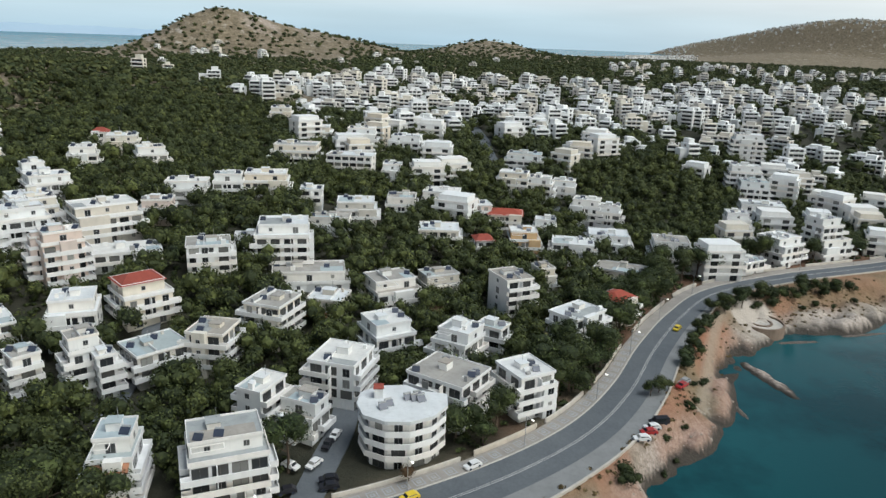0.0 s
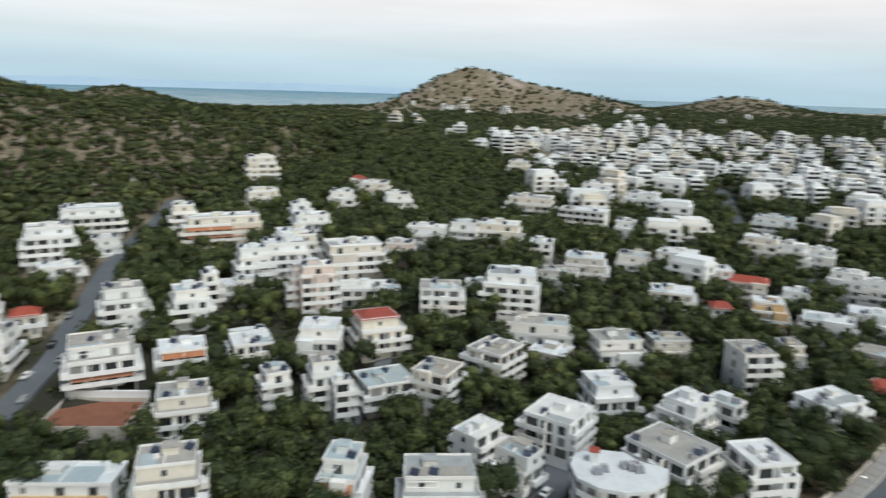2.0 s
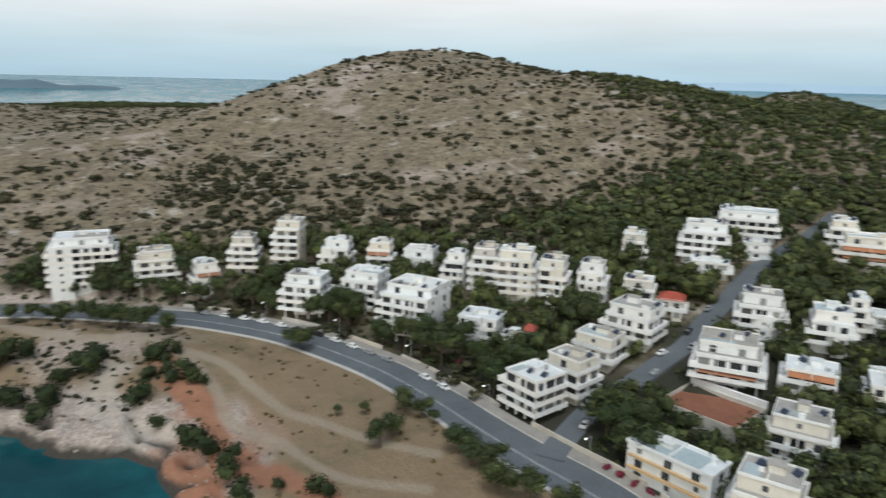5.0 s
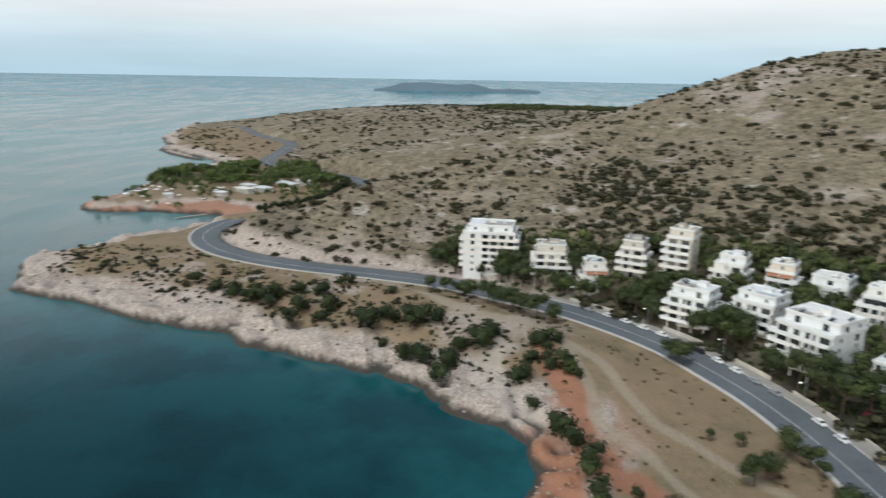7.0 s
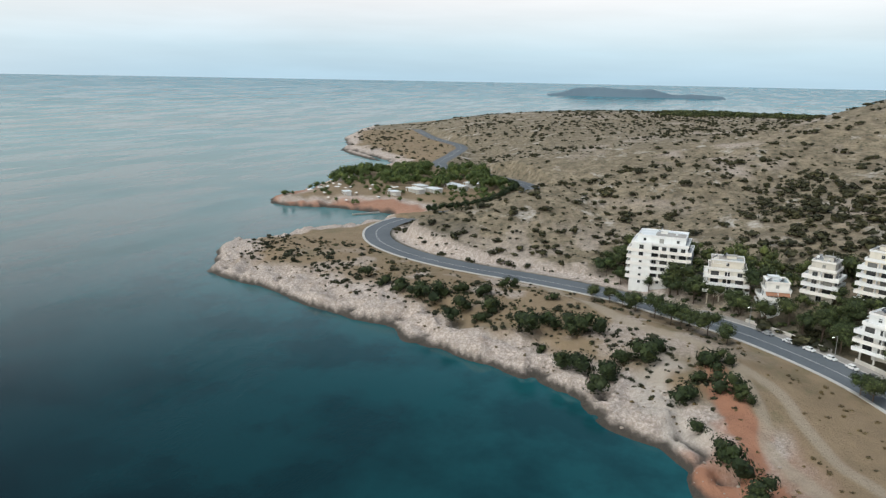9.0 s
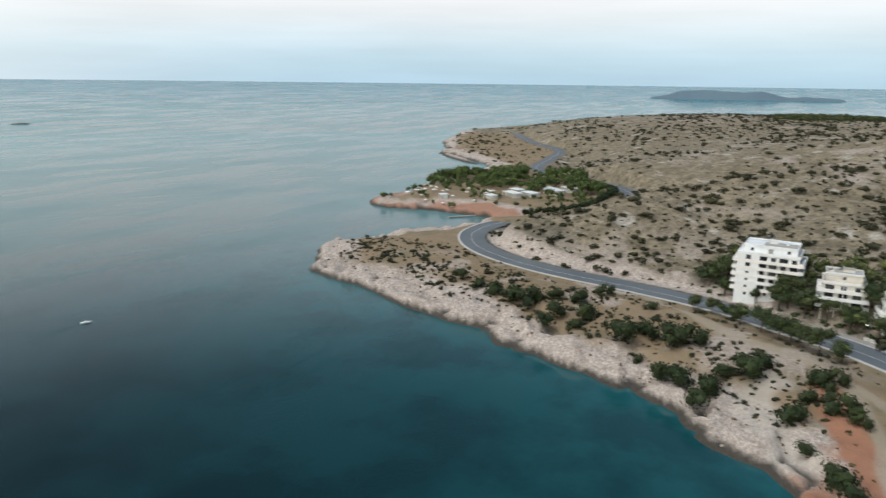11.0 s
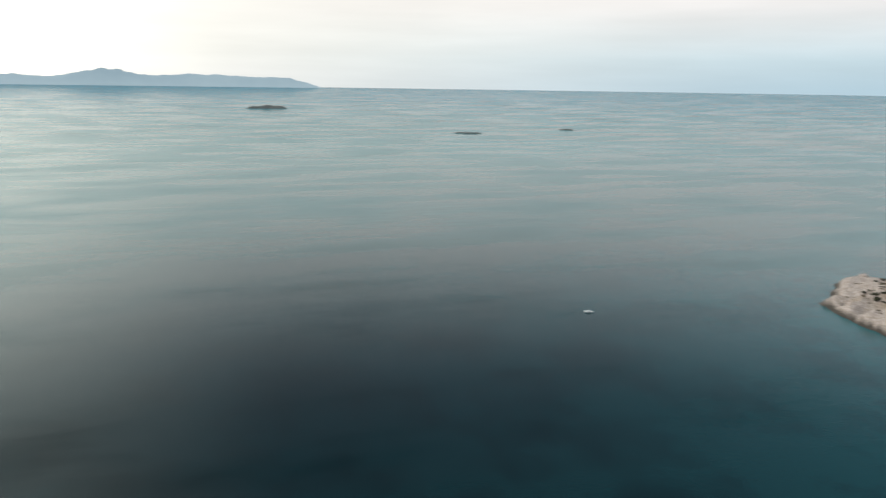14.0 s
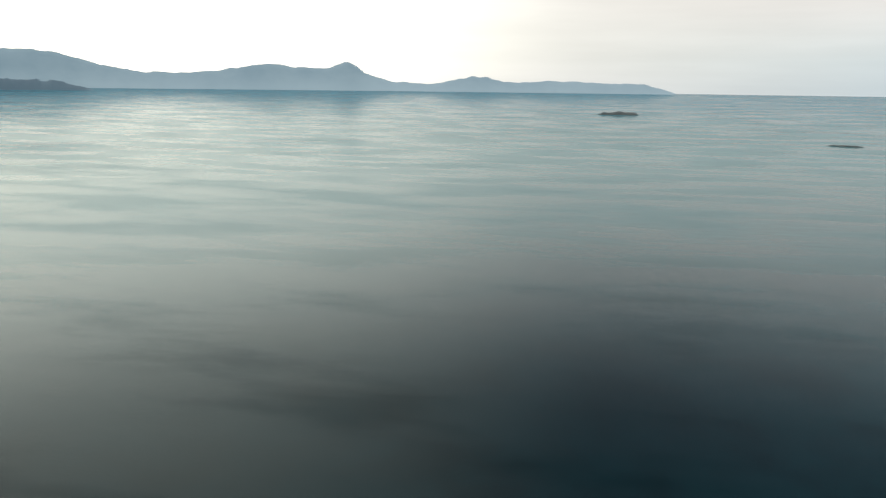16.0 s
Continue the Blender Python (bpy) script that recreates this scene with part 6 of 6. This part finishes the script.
stones = scatter("boulders", [(x, y, z + 0.1, 0.35 + 1.1 * ((u * 57) % 1)**3, 0.9, u * 90) for x, y, z, u in zip(bx, by, bz, bu)], STONES, BOULDER,
                 "pale broken boulders lying along the waterline", "rocks")



# ---- the far town: houses past the first streets ----
def distant_houses():
    g = np.random.default_rng(5)
    xs, ys, us = jitter_grid(-700, 2300, 200, 4450, 16, 23)
    r, a = np.hypot(xs, ys), np.degrees(np.arctan2(-xs, ys))
    town = fbm(xs, ys, 260, 3, 61)
    z = height(xs, ys)
    # the edge of the built-up slopes, by bearing from the lookout
    edge = np.interp(a, [-34, -31, -26, -20, -14, -10, -3, 1.5, 4, 5.5, 7, 8, 12.5, 16.7], [950, 925, 945, 830, 785, 850, 865, 825, 1000, 1180, 900, 750, 680, 545])
    dens = (0.40 + 0.75 * town) * smooth(1.12, 0.98, r / edge + 0.10 * fbm(xs, ys, 70, 2, 62)) * smooth(18, 12, a) * smooth(-44, -40, a)
    dens = np.where((a < -13) & (r > edge) & (r < 1700), 0.07, dens)
    dens = np.where((a > -6) & (a < 24) & (r > edge) & (r < 1500), 0.02 * smooth(-0.3, 0.3, town), dens)
    # the city beyond: a white plain, and a band along the crest of the long ridge
    along, across = (xs - 2027) * math.cos(radians(-54)) + (ys - 3577) * math.sin(radians(-54)), -(xs - 2027) * math.sin(radians(-54)) + (ys - 3577) * math.cos(radians(-54))
    crest = smooth(95, 35, np.abs(across) + 40 * town) * smooth(500, -100, along)
    dens = np.where(r > 2500, np.maximum(0.5 * smooth(-19.5, -17.5, a), 0.75 * crest), dens)
    dens = np.where((r > 2700) & (a > -14), 0.0, dens)
    dens = np.where((r < 520) & (a > 12), 0.0, dens)
    forest = np.exp(-0.5 * (((xs - 120) / 55)**2 + ((ys - 370) / 45)**2))
    dens = dens * (1 - np.clip(0.85 * forest, 0, 1))
    ok = (us < dens) & (shore(xs, ys) > 40) & (r > 285)
    for fx, fy, fr in FOOTPRINTS:
        ok &= np.hypot(xs - fx, ys - fy) > fr + 7.5
    for line in STREETS:
        ok &= dist_line(xs, ys, line) > 13
    xs, ys, z, us, r = xs[ok], ys[ok], z[ok], us[ok], r[ok]
    order = np.argsort(r)
    return [(float(xs[k]), float(ys[k]), float(z[k]), float((us[k] * 997) % 1), float(r[k])) for k in order]


def villa_kind(seed):
    """A smaller block for the middle distance, in a few larger parts."""
    q = random.Random(seed)
    b = new("town_house")
    w, d, n = q.uniform(12, 17), q.uniform(10, 13), q.choice((3, 3, 4, 4, 5))
    mat = q.choice((WHITE, WHITE, WHITE, CREAM, BEIGE))
    bm = bmesh.new()
    box(bm, -w / 2, -d / 2, -5, w / 2, d / 2, n * FLOOR)
    part("wall", bm, mat, b)
    bm = bmesh.new()
    box(bm, -w / 2 + 1.2, -d / 2 + 2, n * FLOOR, w / 2 - 1.2, d / 2 - 0.4, n * FLOOR + 2.8)
    part("penthouse", bm, mat, b)
    for k in range(1, n):
        bm = bmesh.new()
        z = k * FLOOR
        tray(bm, -w / 2 - 0.9, -d / 2 - 1.3, w / 2 + 0.9, -d / 2 - 0.003, z - 0.25, z - 0.05, z + 0.85, 0.16)
        part("balcony", bm, PARAPET, b)
    for k in range(n):
        for u in (-0.28, 0.28):
            placed("window", WIDE_PANE, b, pose(u * w, -d / 2, k * FLOOR + 0.1))
        placed("window", DOOR_PANE, b, pose(w / 2, 0, k * FLOOR + 0.1, 0, 0, 90))
        placed("window", DOOR_PANE, b, pose(-w / 2, 0, k * FLOOR + 0.1, 0, 0, 270))
    bm = bmesh.new()
    ring(bm, -w / 2 - 0.2, -d / 2 - 0.2, w / 2 + 0.2, d / 2 + 0.2, n * FLOOR - 0.1, n * FLOOR + 0.8, 0.18)
    part("parapet", bm, PARAPET, b)
    tone = "white" if mat is WHITE else "cream"
    return tagged(b, f"{tone} flat-roofed town house with balconies among trees", "house", "houses of the upper town")


far_list = distant_houses()
kinds = [[villa_kind(s), False] for s in range(8)]
for k, (x, y, z, u, r) in enumerate(far_list[:34]):
    a = math.degrees(math.atan2(-x, y))
    m = pose(x, y, z + 0.5, 0, 0, a + (u - 0.5) * 70)
    kind = kinds[int(u * 800) % 8]
    if kind[1]:
        copy_thing(kind[0], m)
    else:
        kind[0].matrix_basis, kind[1] = m, True
for ob, used_kind in kinds:
    if not used_kind:
        for o in list(ob.children_recursive):
            bpy.data.objects.remove(o)
        bpy.data.objects.remove(ob)


def town_stuff(rows, name, label):
    v, f, mi = [], [], []

    def block(c, s, x, y, x0, y0, z0, x1, y1, z1, m):
        o = len(v)
        for px, py, pz in ((x0, y0, z0), (x1, y0, z0), (x1, y1, z0), (x0, y1, z0), (x0, y0, z1), (x1, y0, z1), (x1, y1, z1), (x0, y1, z1)):
            v.append((x + px * c - py * s, y + px * s + py * c, pz))
        for q in ((4, 5, 6, 7), (0, 1, 5, 4), (1, 2, 6, 5), (2, 3, 7, 6), (3, 0, 4, 7)):
            f.append(tuple(o + i for i in q))
            mi.append(m)

    for x, y, z, u, r in rows:
        q = random.Random(int(u * 1e6))
        a = math.atan2(-x, y) + q.uniform(-0.6, 0.6)
        c, s = math.cos(a), math.sin(a)
        w, d, n = q.uniform(3.4, 7.0), q.uniform(3.4, 5.8), q.choice((2, 2, 3, 3, 4, 4, 5))
        m = q.choice((0, 0, 0, 0, 1, 2))
        if r > 2500:
            w, d, n = w * 0.6, d * 0.6, q.choice((1, 2))
        h = n * FLOOR
        block(c, s, x, y, -w, -d, z - 5, w, d, z + h, m)
        t0 = q.uniform(-0.9, -0.3)
        block(c, s, x, y, w * t0, -d * q.uniform(0.2, 0.7), z + h - 0.1, w * (t0 + q.uniform(0.8, 1.2)), d * 0.9, z + h + q.uniform(1.8, 2.9), m)
        if q.random() < 0.6:
            side = q.choice((-1, 1))
            wx, wl = side * w, side * (w + q.uniform(3, 7))
            block(c, s, x, y, min(wx, wl), -d * q.uniform(0.3, 1.0), z - 5, max(wx, wl), d * 0.7, z + max(1, n - q.choice((1, 1, 2))) * FLOOR, m)
        for _ in range(3):
            ux, uy = q.uniform(-0.85, 0.75) * w, q.uniform(-0.8, 0.7) * d
            block(c, s, x, y, ux, uy, z + h - 0.1, ux + q.uniform(0.6, 1.4), uy + q.uniform(0.6, 1.4), z + h + q.uniform(0.7, 1.6), q.choice((m, 3, 4)))
        for k in range(n):
            zz = z + k * FLOOR
            for t in (-0.55, 0.0, 0.55):
                block(c, s, x, y, t * w - 1.4, -d - 0.06, zz + 0.4, t * w + 1.4, -d + 0.1, zz + 2.3, 3)
            for sx in (-1, 1):
                block(c, s, x, y, min(sx * (w + 0.06), sx * (w - 0.1)), -1.2, zz + 0.6, max(sx * (w + 0.06), sx * (w - 0.1)), 1.2, zz + 2.2, 3)
            if k:
                block(c, s, x, y, -w - 0.3, -d - 1.3, zz - 0.2, w + 0.3, -d - 0.07, zz + 0.75, 4)
    ob = mesh_from(name, v, f, [WHITE, CREAM, BEIGE, GLASS, PARAPET], None, mi)
    return tagged(ob, label, "houses", kind="stuff")


town_stuff(far_list[34:], "distant_houses", "white flat-roofed houses crowding the far slopes")


# ---- restaurant on the wooded spit ----
def pavilion(x, y, turn, w, d, h):
    z = float(height(np.array([x]), np.array([y]))[0])
    b = new("beach_pavilion")
    b.matrix_basis = pose(x, y, z, 0, 0, turn)
    FOOTPRINTS.append((x, y, max(w, d) * 0.55))
    bm = bmesh.new()
    box(bm, -w / 2, -d / 2 + 1.5, -2, w / 2, d / 2, h)
    part("wall", bm, WHITE, b)
    bm = bmesh.new()
    box(bm, -w / 2 - 0.6, -d / 2 - 1, h, w / 2 + 0.6, d / 2 + 0.6, h + 0.3)
    part("roof", bm, ROOF_WHITE, b)
    for k in range(4):
        bm = bmesh.new()
        px = -w / 2 + 0.3 + k * (w - 0.6) / 3
        box(bm, px - 0.12, -d / 2 - 0.7, -2, px + 0.12, -d / 2 - 0.45, h)
        part("post", bm, WHITE, b)
    tagged(b, "low white beach pavilion with an open front under trees", "pavilion", "pavilions on the spit")


for x, y, turn, w, d, h in ((-490, -268, 60, 9, 6, 3.2), (-508, -258, 60, 16, 8, 3.4), (-516, -246, 60, 14, 8, 3.2), (-533, -232, 65, 16, 9, 3.8), (-548, -224, 65, 14, 9, 4.0), (-541, -240, 60, 12, 7, 3.4),
                          (-524, -262, 60, 12, 7, 3.2), (-478, -305, 50, 7, 5, 2.8)):
    pavilion(x, y, turn, w, d, h)


def parasol():
    b = new("parasol")
    bm = bmesh.new()
    bmesh.ops.create_cone(bm, cap_ends=True, segments=8, radius1=1.6, radius2=0.1, depth=0.7, matrix=pose(0, 0, 2.5))
    part("canopy", bm, PARAPET, b)
    bm = bmesh.new()
    bmesh.ops.create_cone(bm, cap_ends=True, segments=6, radius1=0.05, radius2=0.05, depth=2.5, matrix=pose(0, 0, 1.1))
    part("pole", bm, METAL, b)
    return tagged(b, "white beach parasol open on the lawn", "parasol", "parasols on the spit")


shade = None
pq = random.Random(4)
for k in range(26):
    x, y = -462 - pq.uniform(0, 55), -330 + pq.uniform(-16, 62)
    if float(shore(np.array([x]), np.array([y]))[0]) < 7:
        continue
    m = pose(x, y, float(height(np.array([x]), np.array([y]))[0]))
    if shade is None:
        shade = parasol()
        shade.matrix_basis = m
    else:
        copy_thing(shade, m)
sx, sy, su = jitter_grid(-640, -455, -390, -190, 6.0, 31)
sr = dist_line(sx, sy, ROAD)
ok = (shore(sx, sy) > 7) & (sr > 8) & inside(sx, sy, np.vstack([ROAD, [(-1100, -700), (-400, -800), (300, 50), (1500, 300)]])) & (sx > -640) & (sy < -190)
for px, py, pr in FOOTPRINTS[-8:]:
    ok &= np.hypot(sx - px, sy - py) > pr + 2
ok &= su < 0.12 + 0.36 * smooth(-505, -545, sx) + 0.22 * smooth(12, 30, sr) * smooth(-470, -500, sx)
sx, sy, su = sx[ok], sy[ok], su[ok]
tall = smooth(-0.15, 0.45, fbm(sx, sy, 34, 3, 66)) * smooth(-500, -540, sx)
scatter("spit_trees", [(x, y, z + 1.2 + 1.6 * ((u * 37) % 1) + 5.0 * q, 1.7 + 1.8 * ((u * 53) % 1) + 3.0 * q, 1.0 + 0.35 * q, u * 80) for x, y, z, u, q in zip(sx, sy, height(sx, sy), su, tall)], BUSH, LEAFY,
        "green trees and hedges on the restaurant spit", "trees")
HEDGE_LINE = ROAD_FINE[(ROAD_FINE[:, 0] < -415) & (ROAD_FINE[:, 0] > -600) & (ROAD_FINE[:, 1] > -240)]
hd = np.gradient(HEDGE_LINE, axis=0)
hd = np.stack([-hd[:, 1], hd[:, 0]], -1) / np.hypot(hd[:, 0], hd[:, 1])[:, None]
hedge_at = HEDGE_LINE + hd * 12.0
hedge_at = hedge_at[shore(hedge_at[:, 0], hedge_at[:, 1]) > 5]
scatter("roadside_hedge", [(x, y, z + 2.0, 3.4 + 0.9 * math.sin(k * 2.3), 1.1, k * 1.7) for k, (x, y, z) in enumerate(zip(hedge_at[:, 0], hedge_at[:, 1], height(hedge_at[:, 0], hedge_at[:, 1])))], BUSH, SHRUB,
        "dark tall hedge along the road behind the spit", "hedge")
bm = bmesh.new()
box(bm, -1.2, -11, -1.5, 1.2, 11, 0.9)
jetty = new("jetty")
part("deck", bm, CONCRETE, jetty)
jetty.matrix_basis = pose(-446, -268, 0, 0, 0, 55)
tagged(jetty, "low concrete jetty in the sheltered bay", "jetty")


# ---- rock fingers, islets, islands and the mountains across the gulf ----
def rock_bank(name, x0, y0, x1, y1, wide, high, label, mat=None, seed=0, cells=60):
    """A ragged bank of rock along a line, standing in the water."""
    L = math.hypot(x1 - x0, y1 - y0)
    ax, ay = (x1 - x0) / L, (y1 - y0) / L
    u, v = np.meshgrid(np.linspace(-0.15, 1.15, cells), np.linspace(-1.4, 1.4, max(10, cells // 4)), indexing="ij")
    X, Y = x0 + ax * u * L - ay * v * wide, y0 + ay * u * L + ax * v * wide
    edge = np.clip(1.05 - v * v - np.abs(2 * u - 1)**2.2, -1, 1)
    base = float(sea_level(math.hypot((x0 + x1) / 2, (y0 + y1) / 2)))
    Z = base + high * (edge * 1.0 + 0.55 * fbm(X + seed * 91, Y, max(wide, 1) * 0.6, 4, 3 + seed)) - 0.15 * high
    ob, used = sheet(name, X, Y, Z, np.ones((X.shape[0] - 1, X.shape[1] - 1), bool), mat or GROUND)
    if mat is None:
        n = len(used)
        zz = Z.ravel()[used] - base
        for key, val in (("rock", np.ones(n)), ("wet", smooth(high * 0.9, high * 0.3, zz) if high > 1.2 else np.full(n, 0.8))):
            store(ob, key, val)
    return tagged(ob, label, "rocks", kind="structure")


rock_bank("rocks_spit", 102.6, 218.0, 110.6, 190.9, 2.6, 1.3, "long low finger of pinkish rock running into the bay", seed=1)
rock_bank("rocks_shelf", 122, 233, 140, 236, 1.0, 0.5, "thin ledge of dark rock off the beach", seed=2)
rock_bank("rocks_ledge", 90, 178, 88, 190, 1.0, 0.5, "thin ledge of dark rock at the water", seed=3)
rock_bank("rocks_reef", 150, 241, 170, 246, 1.0, 0.5, "thin ledge of dark rock off the beach", seed=4)
rock_bank("rocks_point", -840, -545, -745, -428, 7, 3, "low bare rocky tongue of the peninsula", seed=5)


def far_rock_material():
    m, n, l, b = material("far_rock", 0.95)
    q = noise_node(n, l, 0.006, 5, 0.6)
    l.new(ramp(n, l, q.outputs[0], [(0.3, (0.07, 0.085, 0.085)), (0.7, (0.15, 0.155, 0.145))]), b.inputs["Base Color"])
    return m


FAR_ROCK = far_rock_material()
for k, (a0, a1, r, wide, high) in enumerate(((178.6, 175.3, 2366, 26, 11), (162.2, 159.8, 1500, 6, 3.0), (154.0, 152.5, 1640, 6, 3.0))):
    p, q = ((-r * math.sin(radians(a)), r * math.cos(radians(a))) for a in (a0, a1))
    rock_bank("rocks_islet", *p, *q, wide, high, "small dark rocky islet in the open gulf", FAR_ROCK, 10 + k)

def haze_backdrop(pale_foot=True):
    """Blue mountains far across the gulf; the air's haze is painted in as emission."""
    m = bpy.data.materials.new("painted_far_haze")
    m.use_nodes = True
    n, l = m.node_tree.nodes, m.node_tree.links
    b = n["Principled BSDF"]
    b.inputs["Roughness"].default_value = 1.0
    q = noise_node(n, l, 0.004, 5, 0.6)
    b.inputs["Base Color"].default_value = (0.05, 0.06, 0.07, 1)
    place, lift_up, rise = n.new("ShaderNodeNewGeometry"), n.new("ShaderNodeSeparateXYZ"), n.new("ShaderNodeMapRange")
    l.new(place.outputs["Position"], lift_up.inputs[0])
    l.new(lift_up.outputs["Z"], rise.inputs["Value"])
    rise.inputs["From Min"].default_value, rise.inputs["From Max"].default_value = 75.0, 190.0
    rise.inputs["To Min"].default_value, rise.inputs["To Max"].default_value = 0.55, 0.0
    # haze painted thicker, hence paler, towards the foot
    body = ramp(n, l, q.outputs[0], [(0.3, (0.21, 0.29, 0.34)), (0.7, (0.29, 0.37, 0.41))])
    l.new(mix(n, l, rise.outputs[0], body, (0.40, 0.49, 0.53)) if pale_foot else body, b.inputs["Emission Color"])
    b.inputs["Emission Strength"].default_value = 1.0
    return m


HAZE_GLOW = haze_backdrop()
# the northern hills carry a fainter painted haze
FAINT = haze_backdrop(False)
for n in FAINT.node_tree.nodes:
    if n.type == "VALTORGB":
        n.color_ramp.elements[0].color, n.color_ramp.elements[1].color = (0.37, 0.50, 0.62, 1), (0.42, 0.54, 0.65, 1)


def ridge(name, r, az0, az1, base_el, humps, label, mat, rough=0.12, ends=(4.0, 1.2)):
    """A ridge on the horizon between two bearings; humps are rows of bearing, rise in degrees and spread."""
    a = np.linspace(az0, az1, 240)
    el = np.full(a.shape, base_el)
    for c, e, w in humps:
        el = el + e * np.exp(-0.5 * ((a - c) / w)**2)
    sink = min(-0.5, base_el - 0.5)
    fade = smooth(0, ends[0], a - az0) * smooth(0, ends[1], az1 - a)
    el = sink + (el + rough * fbm(a * 10, a * 0, 6, 4, 3) - sink) * fade
    rows = np.linspace(0, 1, 14)
    A, Q = np.meshgrid(a, rows, indexing="ij")
    R = r * (0.985 + 0.03 * Q)
    low = sea_level(np.array([r]))[0] - 12
    T = 100 + R * np.tan(np.radians(np.repeat(el[:, None], 14, 1)))
    Z = low + (T - low) * np.sin(Q * np.pi / 2) + fbm(A * 40, Q * 30, 9, 3, 8) * 6 * Q * (1 - Q)
    X, Y = -R * np.sin(np.radians(A)), R * np.cos(np.radians(A))
    ob, used = sheet(name, X, Y, Z, np.ones((len(a) - 1, 13), bool), mat)
    return tagged(ob, label, "mountains", kind="structure")


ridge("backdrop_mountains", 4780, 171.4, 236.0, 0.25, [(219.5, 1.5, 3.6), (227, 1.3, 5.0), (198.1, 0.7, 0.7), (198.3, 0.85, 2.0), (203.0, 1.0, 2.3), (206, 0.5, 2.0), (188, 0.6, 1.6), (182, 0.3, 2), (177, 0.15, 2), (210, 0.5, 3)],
      "hazy blue mountains across the gulf", HAZE_GLOW)
# island and opposite shore glow dimly, their distance haze set as emission colour
DARK_HAZE = haze_backdrop(False)
for n in DARK_HAZE.node_tree.nodes:
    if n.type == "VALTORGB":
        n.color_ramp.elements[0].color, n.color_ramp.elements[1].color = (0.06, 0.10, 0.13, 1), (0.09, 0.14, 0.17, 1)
ridge("backdrop_island", 3080, 92.6, 107.8, -1.04, [(104.4, 0.35, 0.7), (102.8, 0.44, 0.9), (100.8, 0.40, 1.0), (98.7, 0.40, 0.8), (95.6, 0.14, 1.0)], "long low dark island near the horizon", DARK_HAZE, 0.05, (1.2, 1.6))
ridge("backdrop_shore", 4300, 213.5, 232.0, -0.55, [(224, 0.9, 3.5), (219, 0.35, 1.6)], "dark green wooded shore across the gulf", DARK_HAZE, 0.2)
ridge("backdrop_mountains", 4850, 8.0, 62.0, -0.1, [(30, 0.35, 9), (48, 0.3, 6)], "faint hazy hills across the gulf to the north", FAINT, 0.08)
rock_bank("rocks_spur", 1560, -1690, 1700, -1600, 22, 7, "low rocky spur of the opposite shore", FAR_ROCK, 21)


# a motor boat with its short wake
def motor_boat(x, y, turn):
    b = new("motor_boat")
    b.matrix_basis = pose(x, y, 0.1, 0, 0, turn) @ Matrix.Diagonal((0.7, 0.7, 0.6, 1))
    bm = bmesh.new()
    deck = [(-3, -0.9), (1.2, -1.0), (3.2, 0), (1.2, 1.0), (-3, 0.9)]
    a, c = [bm.verts.new((px * 0.9, py * 0.7, -0.4)) for px, py in deck], [bm.verts.new((px, py, 0.7)) for px, py in deck]
    bm.faces.new(c)
    bm.faces.new(a[::-1])
    for i in range(5):
        bm.faces.new((a[i], a[(i + 1) % 5], c[(i + 1) % 5], c[i]))
    part("hull", bm, PARAPET, b)
    bm = bmesh.new()
    box(bm, -1.0, -0.6, 0.7, 0.6, 0.6, 1.4)
    part("cabin", bm, WHITE, b)
    tagged(b, "small white motor boat lying on the calm sea", "boat")


motor_boat(-154.0, -273.8, 160)
